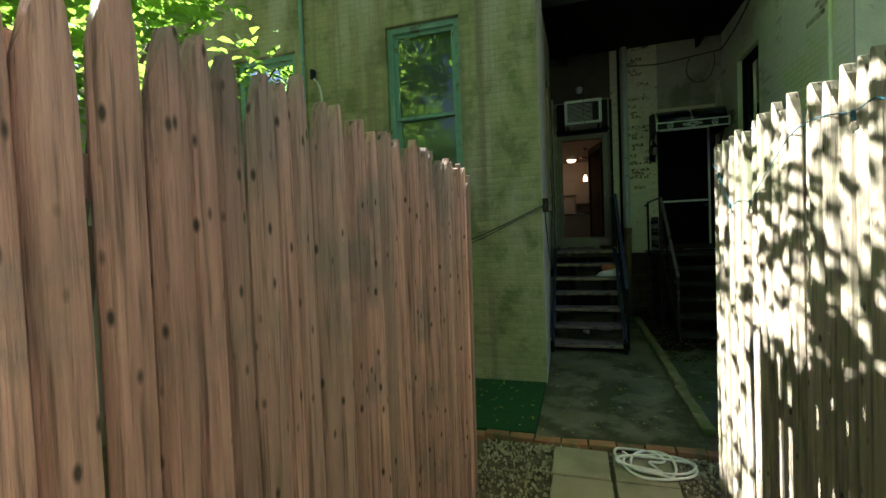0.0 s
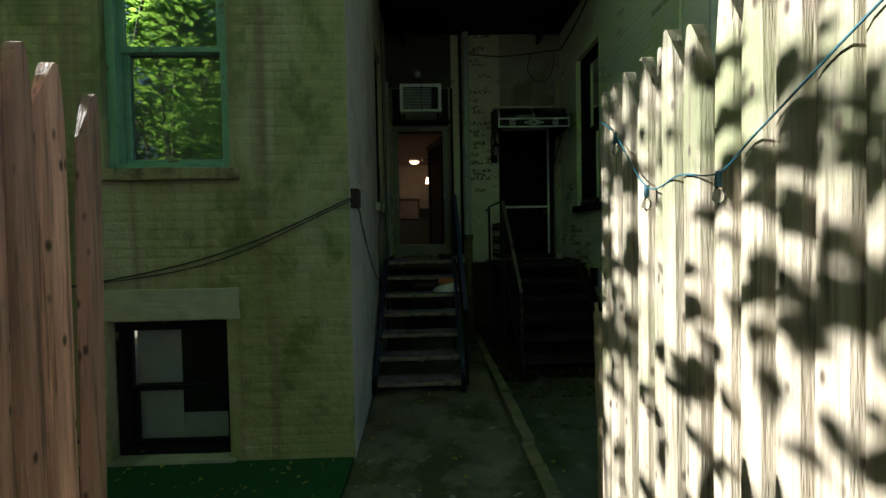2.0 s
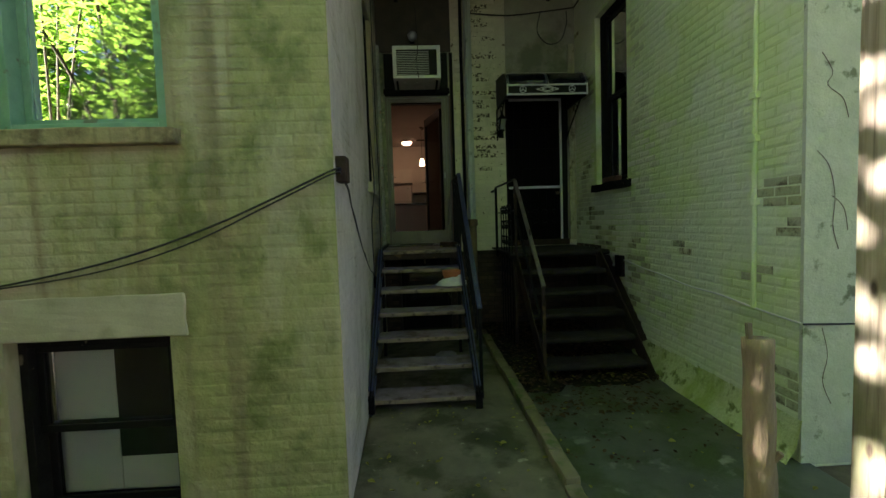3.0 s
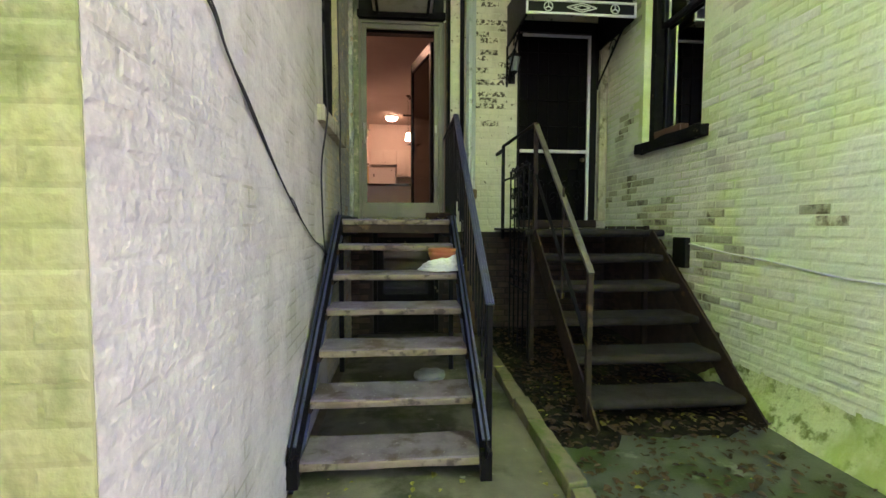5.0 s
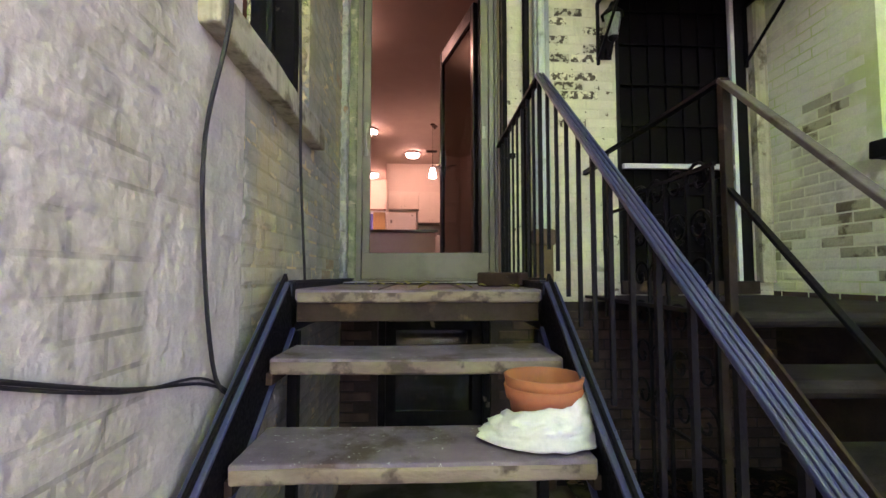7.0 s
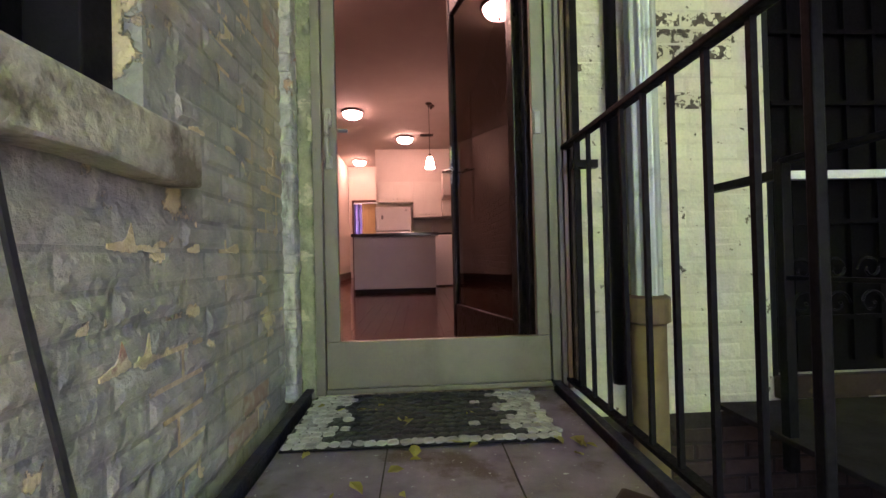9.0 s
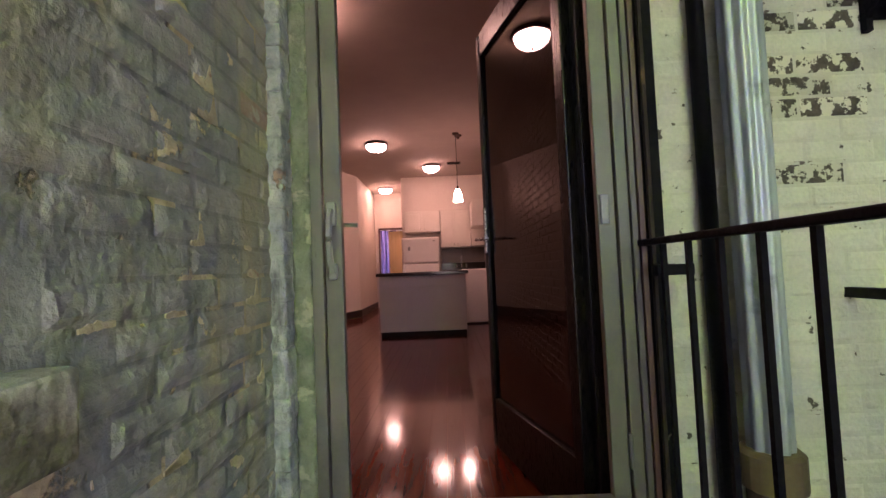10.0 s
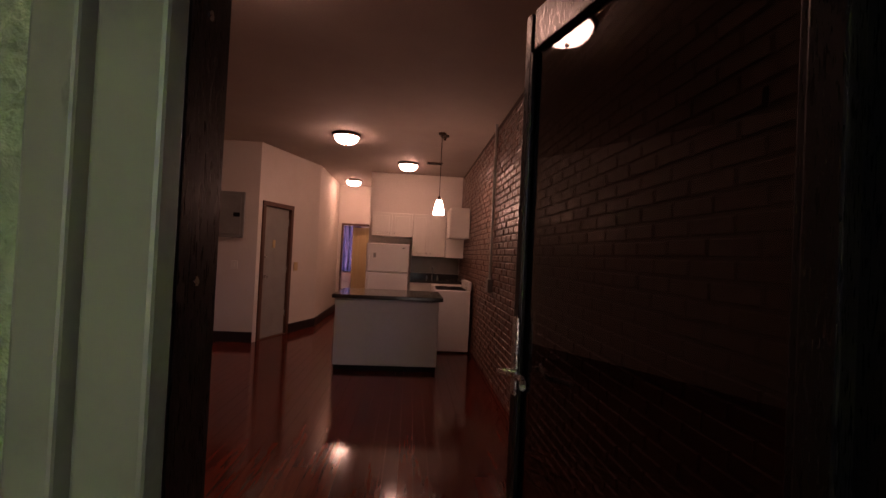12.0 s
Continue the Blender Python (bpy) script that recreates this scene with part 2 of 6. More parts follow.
EDGING = surf("red_brick_edging", (0.30, 0.13, 0.07), (0.36, 0.19, 0.11), 12, 0.85, 0.5, stain=(0.14, 0.14, 0.07), stain_scale=6, vary=0.25)
TURF = surf("green_turf", (0.003, 0.045, 0.007), (0.004, 0.075, 0.011), 30, 0.85, 0.8, fine=400, vary=0, depth=0.006)
FENCE_L = surf("weathered_red_cedar", (0.68, 0.41, 0.345), (0.39, 0.225, 0.185), 12, 0.75, 1.0, other=((0.26, 0.20, 0.17), 0.7), stretch=(4, 4, 0.22), fine=70, stain=(0.30, 0.225, 0.195), stain_scale=2.4, stain_cut=(0.52, 0.64), vary=0.28, depth=0.008, knots=(18.0, (0.035, 0.03, 0.024)), streaks=((0.13, 0.082, 0.066), 75))
FENCE_R = surf("weathered_brown_cedar", (0.50, 0.43, 0.335), (0.29, 0.235, 0.165), 12, 0.75, 1.0, other=((0.21, 0.19, 0.13), 0.6), stretch=(4, 4, 0.22), fine=70, stain=(0.19, 0.19, 0.10), stain_scale=1.8, vary=0.2, depth=0.006, knots=(17.0, (0.06, 0.04, 0.025)), streaks=((0.11, 0.09, 0.055), 75))
BARK = surf("bark", (0.24, 0.18, 0.11), (0.40, 0.31, 0.20), 14, 0.9, 0.9, stretch=(2, 2, 0.5), vary=0, depth=0.01)
TEAL = surf("teal_window_paint", (0.12, 0.27, 0.20), (0.17, 0.34, 0.25), 10, 0.5, 0.3, stain=(0.10, 0.12, 0.09), stain_scale=6, stain_cut=(0.6, 0.66), vary=0.05)
BLACK = surf("black_paint", (0.003, 0.003, 0.003), (0.006, 0.006, 0.006), 12, 0.5, 0.3, vary=0.05, spec=0.18)
PITCH = surf("matt_black_stain", (0.002, 0.002, 0.002), (0.004, 0.003, 0.003), 12, 0.7, 0.2, spec=0.08, vary=0)
AWNING = surf("glossy_blue_black_sheet", (0.006, 0.008, 0.014), (0.010, 0.012, 0.018), 5, 0.16, 0.15, vary=0)
CHANNEL = surf("dark_blue_channel_iron", (0.010, 0.012, 0.018), (0.024, 0.027, 0.038), 14, 0.5, 0.3, spec=0.3, stain=(0.03, 0.022, 0.016), stain_scale=9, vary=0.05)
PULL = surf("dull_grey_pull", (0.30, 0.30, 0.26), (0.36, 0.36, 0.31), 12, 0.4, 0.1, vary=0)
BLACK_OLD = surf("flaking_black_paint", (0.006, 0.006, 0.006), (0.012, 0.012, 0.011), 12, 0.8, 0.5, spec=0.1, stain=(0.12, 0.11, 0.07), stain_scale=7, stain_cut=(0.64, 0.68), vary=0.05)
IRON = surf("black_iron", (0.003, 0.003, 0.0035), (0.007, 0.006, 0.006), 20, 0.6, 0.4, spec=0.14, vary=0.1)
RUST = surf("rusty_brown_iron", (0.020, 0.012, 0.007), (0.038, 0.024, 0.016), 14, 0.65, 0.5, stain=(0.10, 0.06, 0.028), stain_scale=6, stain_cut=(0.60, 0.68), spec=0.25, vary=0.1)
WORN_IRON = surf("worn_grey_brown_iron", (0.075, 0.060, 0.052), (0.12, 0.10, 0.088), 14, 0.55, 0.4, stain=(0.05, 0.03, 0.018), stain_scale=6, stain_cut=(0.58, 0.66), vary=0)
OCHRE = surf("ochre_bare_patch", (0.62, 0.50, 0.27), (0.74, 0.64, 0.40), 24, 0.85, 0.9, stain=(0.44, 0.25, 0.17), stain_scale=12.0, stain_cut=(0.60, 0.66), vary=0.15, depth=0.008)
BLUE = surf("blue_handrail_paint", (0.030, 0.038, 0.085), (0.05, 0.06, 0.125), 10, 0.38, 0.3, stain=(0.025, 0.026, 0.035), stain_scale=6, stain_cut=(0.58, 0.66), vary=0.05)
TREAD = surf("gritty_grey_tread", (0.14, 0.104, 0.14), (0.235, 0.185, 0.24), 9, 0.7, 1.0, fine=230, stain=(0.09, 0.062, 0.055), stain_scale=5, stain_cut=(0.53, 0.64), stain2=((0.44, 0.44, 0.46), 60.0, (0.64, 0.70)), spec=0.3, vary=0.06, depth=0.005)
NOSING = surf("worn_brown_edge", (0.15, 0.105, 0.075), (0.27, 0.215, 0.165), 14, 0.75, 1.0, stretch=(0.4, 1, 1), fine=150, stain=(0.07, 0.05, 0.04), stain_scale=9, stain_cut=(0.54, 0.62), vary=0.1, depth=0.006)
TREAD_B = surf("gritty_dark_tread", (0.017, 0.014, 0.013), (0.034, 0.029, 0.029), 9, 0.8, 0.9, fine=200, stain=(0.016, 0.011, 0.007), stain_scale=4, spec=0.15, vary=0.06, depth=0.004)
ALU = surf("taupe_storm_door_paint", (0.140, 0.130, 0.100), (0.168, 0.156, 0.118), 5, 0.42, 0.12, stain=(0.19, 0.178, 0.135), stain2=((0.075, 0.07, 0.055), 14.0, (0.66, 0.72)), vary=0.03)
WALNUT = surf("dark_stained_door_wood", (0.006, 0.005, 0.004), (0.012, 0.009, 0.007), 10, 0.32, 0.12, spec=0.35, stretch=(3, 3, 0.3), vary=0.03)
ZINC = surf("grey_downspout", (0.42, 0.46, 0.45), (0.52, 0.56, 0.55), 2, 0.40, 0.15, metal=0.4, stretch=(1, 1, 0.1), fine=300, rough_var=0.06, stain=(0.22, 0.24, 0.22), stain_scale=6, stain_cut=(0.58, 0.68), vary=0)
FLAKE = surf("flaked_umber_brick", (0.050, 0.040, 0.026), (0.12, 0.10, 0.068), 26, 0.85, 0.9, stain=(0.58, 0.55, 0.40), stain_scale=26.0, stain_cut=(0.485, 0.505), vary=0.25, depth=0.008)
OLD_BRICK = surf("dark_old_brick", (0.040, 0.024, 0.018), (0.065, 0.040, 0.030), 12, 0.8, 0.8, stain=(0.5, 0.5, 0.5), stain_scale=16, stain_cut=(0.67, 0.70), spec=0.15, vary=0)
CLAY = surf("brown_cast_pipe", (0.13, 0.085, 0.045), (0.19, 0.13, 0.07), 9, 0.7, 0.5, vary=0)
CHROME = surf("satin_metal", (0.55, 0.54, 0.52), (0.62, 0.61, 0.58), 20, 0.28, 0.0, metal=1.0, vary=0)
MAUVE = surf("dull_mauve_paint", (0.085, 0.070, 0.066), (0.12, 0.10, 0.092), 8, 0.45, 0.15, vary=0)
BRIGHT = surf("white_metal_trim", (0.62, 0.63, 0.63), (0.72, 0.73, 0.72), 20, 0.35, 0.1, vary=0)
CABLE = surf("black_cable", (0.012, 0.012, 0.012), (0.02, 0.02, 0.02), 30, 0.6, 0.0, vary=0)
HOSE = surf("white_hose", (0.72, 0.72, 0.74), (0.8, 0.8, 0.8), 20, 0.4, 0.0, vary=0)
CLOTH = surf("white_rag", (0.70, 0.70, 0.72), (0.78, 0.78, 0.78), 14, 0.9, 0.4, stain=(0.36, 0.25, 0.15), stain_scale=9, stain_cut=(0.64, 0.68), vary=0)
TERRA = surf("terracotta", (0.42, 0.125, 0.05), (0.48, 0.16, 0.07), 14, 0.7, 0.2, vary=0.06)
MATSTONE_W = surf("pale_mat_cobble", (0.30, 0.275, 0.285), (0.42, 0.39, 0.40), 30, 0.8, 0.3, vary=0.25)
MATSTONE_B = surf("black_mat_cobble", (0.018, 0.02, 0.02), (0.032, 0.036, 0.035), 30, 0.7, 0.3, vary=0.3)
# dark colour for sheets that stand in for unlit space
DARK_ROOM = surf("dark_backing_sheet", (0.05, 0.05, 0.045), (0.07, 0.07, 0.06), 3, 0.9, 0.1, vary=0)
BLIND = surf("dim_green_blind", (0.16, 0.20, 0.13), (0.20, 0.24, 0.16), 4, 0.8, 0.1, vary=0)
SHADE_W = surf("white_roller_shade", (0.55, 0.55, 0.52), (0.62, 0.62, 0.58), 4, 0.8, 0.1, vary=0)
PLASTIC = surf("beige_plastic", (0.58, 0.57, 0.50), (0.64, 0.62, 0.55), 6, 0.45, 0.1, stain=(0.42, 0.40, 0.33), stain_scale=4, vary=0.02)
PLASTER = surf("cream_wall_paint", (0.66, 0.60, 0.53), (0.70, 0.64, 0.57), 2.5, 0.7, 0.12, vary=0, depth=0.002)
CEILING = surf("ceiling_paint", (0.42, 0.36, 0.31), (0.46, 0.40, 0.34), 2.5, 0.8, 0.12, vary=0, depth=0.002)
PLANK = surf("cherry_plank", (0.060, 0.0085, 0.0035), (0.115, 0.020, 0.007), 7, 0.11, 0.10, spec=0.35, stretch=(4, 0.35, 1), vary=0.30, depth=0.0006, rough_var=0.035, coat=0.0)
BASEB = surf("dark_baseboard_paint", (0.018, 0.011, 0.012), (0.028, 0.018, 0.019), 8, 0.35, 0.1, vary=0)
ROOM_BRICK = surf("red_room_brick", (0.105, 0.046, 0.028), (0.155, 0.075, 0.045), 10, 0.34, 0.6, stain=(0.06, 0.03, 0.02), stain_scale=6, vary=0.25, depth=0.006, lumps=0.006)
ROOM_MORTAR = surf("room_mortar", (0.045, 0.028, 0.02), (0.07, 0.045, 0.032), 10, 0.8, 0.5, vary=0)
CABINET = surf("white_cabinet_paint", (0.70, 0.66, 0.58), (0.74, 0.70, 0.62), 4, 0.4, 0.05, vary=0.02)
ISLAND = surf("grey_white_panel", (0.50, 0.50, 0.48), (0.55, 0.55, 0.52), 3, 0.5, 0.05, vary=0)
GRANITE = surf("black_granite", (0.012, 0.011, 0.010), (0.04, 0.036, 0.03), 60, 0.14, 0.0, vary=0)
FRIDGE = surf("white_enamel", (0.72, 0.70, 0.66), (0.75, 0.73, 0.69), 3, 0.3, 0.03, vary=0)
BRONZE = surf("dark_bronze", (0.05, 0.03, 0.02), (0.08, 0.05, 0.03), 12, 0.4, 0.0, metal=0.7, vary=0)
PANEL_G = surf("grey_steel_panel", (0.20, 0.20, 0.19), (0.24, 0.24, 0.22), 6, 0.5, 0.05, vary=0)
DOOR_G = surf("grey_door_paint", (0.25, 0.24, 0.22), (0.30, 0.29, 0.26), 4, 0.5, 0.08, vary=0)
BROWN = surf("brown_door_casing", (0.075, 0.032, 0.018), (0.11, 0.05, 0.028), 8, 0.4, 0.1, stretch=(3, 3, 0.3), vary=0)
PINE = surf("pale_pine_door", (0.55, 0.40, 0.18), (0.62, 0.47, 0.23), 8, 0.5, 0.1, stretch=(3, 3, 0.3), vary=0)
CURTAIN = surf("blue_violet_curtain", (0.09, 0.08, 0.22), (0.14, 0.125, 0.30), 8, 0.8, 0.2, vary=0)
BLUEBULB = surf("blue_lamp_plastic", (0.012, 0.075, 0.11), (0.018, 0.10, 0.14), 20, 0.45, 0.1, vary=0)
BARK_D = surf("dark_tree_bark", (0.07, 0.055, 0.035), (0.13, 0.10, 0.065), 14, 0.9, 0.9, stretch=(2, 2, 0.5), vary=0, depth=0.01)
LEAF = leaf_material("leaf", (0.09, 0.20, 0.03), (0.36, 0.60, 0.08))
FALLEN = leaf_material("fallen_leaf", (0.32, 0.30, 0.06), (0.25, 0.22, 0.05), 0.5)
BROWN_LEAF = leaf_material("brown_leaf", (0.10, 0.062, 0.03), (0.06, 0.035, 0.016), 0.7)
GLASS, WIN_GLASS, CELLAR_GLASS = glass("clear_glass"), glass("window_glass", (0.75, 0.82, 0.78), 0.0, 1.6), glass("dull_glass", (0.8, 0.85, 0.82), 0.0, 1.3)
DOOR_GLASS = glass("door_glass", (0.10, 0.09, 0.08))
LAMP_GLASS = glow("lit_lamp_glass", (1.0, 0.61, 0.345), LAMP_GLOW * 6)
PENDANT_GLASS = glow("lit_pendant_glass", (1.0, 0.61, 0.345), PENDANT_GLOW * 6)


# ---- building helpers ----
def box(bm, x0, x1, y0, y1, z0, z1, bevel=0.0, m=None):
    made = bmesh.ops.create_cube(bm, size=1)["verts"]
    for v in made:
        v.co = Vector((x0 + (v.co.x + 0.5) * (x1 - x0), y0 + (v.co.y + 0.5) * (y1 - y0), z0 + (v.co.z + 0.5) * (z1 - z0)))
    if bevel:
        es = list({e for v in made for e in v.link_edges})
        made = list({v for f in bmesh.ops.bevel(bm, geom=es, offset=bevel, segments=2, affect="EDGES", profile=0.5)["faces"] for v in f.verts} | {v for v in made if v.is_valid})
    if m is not None:
        bmesh.ops.transform(bm, matrix=m, verts=made)
    return bm


def cyl(bm, p0, p1, r0, r1=None, seg=12, caps=True):
    p0, p1 = Vector(p0), Vector(p1)
    d = p1 - p0
    m = Matrix.Translation((p0 + p1) / 2) @ d.to_track_quat("Z", "Y").to_matrix().to_4x4()
    bmesh.ops.create_cone(bm, cap_ends=caps, segments=seg, radius1=r0, radius2=r0 if r1 is None else r1, depth=d.length, matrix=m)
    return bm


def bar(bm, p0, p1, w, h, bevel=0.0):
    """A bar of w x h between two points, upright as far as it can be."""
    p0, p1 = Vector(p0), Vector(p1)
    d = p1 - p0
    x = d.normalized()
    side = Vector((0, 0, 1)).cross(x) if abs(x.z) < 0.99 else Vector((1, 0, 0))
    side.normalize()
    up = x.cross(side)
    m = Matrix((x, side, up)).transposed().to_4x4()
    m.translation = p0
    return box(bm, 0, d.length, -w / 2, w / 2, -h / 2, h / 2, bevel, m)


def tube(bm, pts, r, seg=6):
    """A round cable through points, smoothed."""
    pts = [Vector(p) for p in pts]
    fine = []
    for i in range(len(pts) - 1):
        a, b, c, d = pts[max(i - 1, 0)], pts[i], pts[i + 1], pts[min(i + 2, len(pts) - 1)]
        for k in range(6):
            t = k / 6
            fine.append(0.5 * (2 * b + (c - a) * t + (2 * a - 5 * b + 4 * c - d) * t * t + (3 * b - a - 3 * c + d) * t ** 3))
    fine.append(pts[-1])
    rings = []
    for i, p in enumerate(fine):
        d = (fine[min(i + 1, len(fine) - 1)] - fine[max(i - 1, 0)]).normalized()
        q = d.to_track_quat("Z", "Y")
        rings.append([bm.verts.new(p + q @ Vector((r * math.cos(a), r * math.sin(a), 0))) for a in (2 * math.pi * k / seg for k in range(seg))])
    for a, b in zip(rings, rings[1:]):
        for k in range(seg):
            bm.faces.new((a[k], a[(k + 1) % seg], b[(k + 1) % seg], b[k]))
    bm.faces.new(rings[0][::-1]), bm.faces.new(rings[-1])
    return bm


def lathe(bm, profile, seg=24, at=(0, 0, 0)):
    """A turned shape from (radius, height) pairs."""
    rings = []
    for r, z in profile:
        rings.append([bm.verts.new((at[0] + r * math.cos(2 * math.pi * k / seg), at[1] + r * math.sin(2 * math.pi * k / seg), at[2] + z)) for k in range(seg)])
    for a, b in zip(rings, rings[1:]):
        for k in range(seg):
            bm.faces.new((a[k], a[(k + 1) % seg], b[(k + 1) % seg], b[k]))
    if profile[0][0] > 0.001:
        bm.faces.new(rings[0][::-1])
    if profile[-1][0] > 0.001:
        bm.faces.new(rings[-1])
    return bm


def mesh_of(name, bm, material, smooth=False):
    bmesh.ops.recalc_face_normals(bm, faces=bm.faces)
    me = bpy.data.meshes.new(name)
    bm.to_mesh(me)
    bm.free()
    me.materials.append(material)
    if smooth:
        me.polygons.foreach_set("use_smooth", [True] * len(me.polygons))
    return me


def part(name, bm, material, parent=None, label="", smooth=False):
    ob = new(name, mesh_of(name, bm, material, smooth))
    ob.parent = parent
    return tagged(ob, label=label)


def thing(name, label, category, group="", at=(0, 0, 0), kind=""):
    ob = new(name)
    ob.matrix_basis = Matrix.Translation(at)
    return tagged(ob, label, category, group, kind)


def single(name, bm, material, label, category, group="", smooth=False):
    return tagged(part(name, bm, material, smooth=smooth), label, category, group)


def structure(name, bm, material, label, smooth=False):
    return tagged(part(name, bm, material, None, label, smooth), category=name.split("_")[0], kind="structure")


def B():
    return bmesh.new()


def pbox(name, parent, material, x0, x1, y0, y1, z0, z1, bevel=0.0, label=""):
    return part(name, box(B(), x0, x1, y0, y1, z0, z1, bevel), material, parent, label)


def wall_cells(u0, u1, z0, z1, holes):
    """The rectangles of a wall that its openings leave over."""
    us = sorted({u0, u1, *(min(max(h[k], u0), u1) for h in holes for k in (0, 1))})
    zs = sorted({z0, z1, *(min(max(h[k], z0), z1) for h in holes for k in (2, 3))})
    for a, b in zip(us, us[1:]):
        run = None
        for c, d in zip(zs, zs[1:]):
            mu, mz = (a + b) / 2, (c + d) / 2
            if any(h[0] < mu < h[1] and h[2] < mz < h[3] for h in holes):
                if run:
                    yield run
                run = None
            else:
                run = (a, b, run[2], d) if run else (a, b, c, d)
        if run:
            yield run


def wall(name, axis, face, back, u0, u1, z0, z1, holes, material, label):
    """axis 'y': a wall whose face lies at y=face and back at y=back, running along x; 'x': the same along y."""
    bm = B()
    lo, hi = min(face, back), max(face, back)
    for a, b, c, d in wall_cells(u0, u1, z0, z1, holes):
        box(bm, a, b, lo, hi, c, d) if axis == "y" else box(bm, lo, hi, a, b, c, d)
    return structure(name, bm, material, label)

# ---- the plan, in metres: the alley's west wall is x = 0, the yard facade y = 0 ----
BACK, EAST, LAND, FLOOR, CEIL = 4.35, 3.03, 1.33, 1.31, 4.20
TOP = 14.0


def west_x(y):
    """The alley's west wall stands further into the alley towards the yard."""
    return 0.095 * max(0.0, 1 - max(y, 0.0) / 2.72)


def east_x(y):
    return EAST - 0.06 * max(0.0, 1 - (max(y, 0.22) - 0.22) / 2.44)


def skew(ob, lo, hi, shift):
    """Moves the corners whose x lies between lo and hi by shift(y)."""
    for v in ob.data.vertices:
        if lo < v.co.x < hi:
            v.co.x += shift(v.co.y)


# ground
g = B()
g.faces.new([g.verts.new((x, y, -0.035)) for x, y in ((-60, -60), (60, -60), (60, 60), (-60, 60))])
structure("ground", g, SOIL, "brown yard soil reaching behind the fences")
structure("pavement_alley", box(B(), 0.085, 1.38, -1.29, BACK, -0.2, 0.0, 0.006), CONCRETE, "mossy worn concrete slab of the alley floor")
structure("pavement_side", box(B(), 1.48, EAST, -1.29, 2.2, -0.2, 0.012, 0.006), DAMP, "damp green-stained concrete beside the alley kerb")

# soil heap under the east stairs, the shade there put into its colour
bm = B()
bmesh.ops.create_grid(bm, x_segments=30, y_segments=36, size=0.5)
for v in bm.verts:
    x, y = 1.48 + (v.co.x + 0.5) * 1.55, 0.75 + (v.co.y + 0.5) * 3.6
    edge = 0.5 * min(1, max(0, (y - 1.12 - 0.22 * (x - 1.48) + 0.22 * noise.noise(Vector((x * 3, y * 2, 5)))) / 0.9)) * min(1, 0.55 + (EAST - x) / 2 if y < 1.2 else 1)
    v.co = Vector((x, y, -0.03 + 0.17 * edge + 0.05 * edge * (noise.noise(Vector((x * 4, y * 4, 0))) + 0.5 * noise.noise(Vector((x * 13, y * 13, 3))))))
structure("ground_heap", bm, DIRT, "soil heaped with rotting leaves, darkened with stair shade", smooth=True)

structure("turf", box(B(), -6.5, 0.08, -1.27, -0.002, -0.1, 0.018, 0.004), TURF, "bright green artificial turf along the facade")

# ---- outer walls ----
WIN = (-1.67, -0.77, 2.20, 4.17)
WIN2 = (-3.85, -2.93, 2.20, 4.10)
BWIN = (-1.70, -0.83, 0.03, 1.08)
LWIN = (2.68, 3.46, 2.125, 4.30)
RWIN = (2.66, 3.56, 2.10, 4.35)
DOOR = (0.10, 1.07, FLOOR, 4.22)
RDOOR = (1.93, 2.90, LAND, 3.66)
CDOOR = (0.25, 1.02, 0.0, 1.18)
wall_south = wall("wall_south", "y", 0.0, 0.3, -6.5, -0.3, -0.1, TOP, [WIN, WIN2, BWIN], OLIVE_M, "painted brick facade of the old row house, tinted with green leaf light")
GREY_Y = 2.72
wall_west = wall("wall_west", "x", 0.0, -0.3, 0.0, GREY_Y, -0.1, TOP, [LWIN], WHITE_M, "whitewashed rough brick wall along the alley")
skew(wall_west, -0.1, 0.1, west_x)
wall_west_end = wall("wall_west_end", "x", 0.0, -0.3, GREY_Y, BACK + 0.2, -0.1, TOP, [LWIN], GREY_M, "worn grey-green brick wall with yellow peeling patches")
wall_base = wall("wall_north_base", "y", BACK, BACK + 0.2, 0.0, 3.6, -0.1, 1.2, [CDOOR], BARE_M, "bare brick base of the end wall, darkened with stair shade")
wall_north = wall("wall_north", "y", BACK, BACK + 0.2, 0.0, 3.6, 1.2, TOP, [DOOR, RDOOR], PIER_M, "peeling cream painted brick wall at the alley's end")
wall_east = wall("wall_east", "x", EAST, EAST + 0.3, 0.22, BACK, -0.1, TOP, [RWIN], GREEN_LIT_M, "pale painted brick wall along the alley, green yard light in its colour")
skew(wall_east, EAST - 0.1, EAST + 0.1, lambda y: east_x(y) - EAST)
wall_yard = wall("wall_yard", "y", 0.22, 0.52, EAST + 0.3, 7.5, -0.1, TOP, [], RENDER_W, "grey cracked stucco wall of the neighbouring house")
wall_far = wall("wall_far", "x", -6.5, -6.8, 0.0, 5.0, -0.1, TOP, [], OLIVE_M, "side wall of the row house in the facade's green-lit tint")
# unseen wall, added and sized to keep low sun off the pavers
wall("wall_side_yard", "x", -3.5, -3.62, -9.0, -0.02, -0.1, 2.9, [], STUCCO, "plain grey wall added to keep sun off the pavers")
pbox("corner_render", wall_yard, RENDER_W, EAST - 0.064, EAST + 0.3, 0.19, 0.2165, 0, 6.5, 0, "stucco strip on the corner")

# mossy mortar fillet along the foot of the east wall
bm = B()
prof = ((-0.003, 0.30), (-0.018, 0.20), (-0.045, 0.12), (-0.09, 0.05), (-0.12, 0.0), (-0.125, -0.06))
grid = []
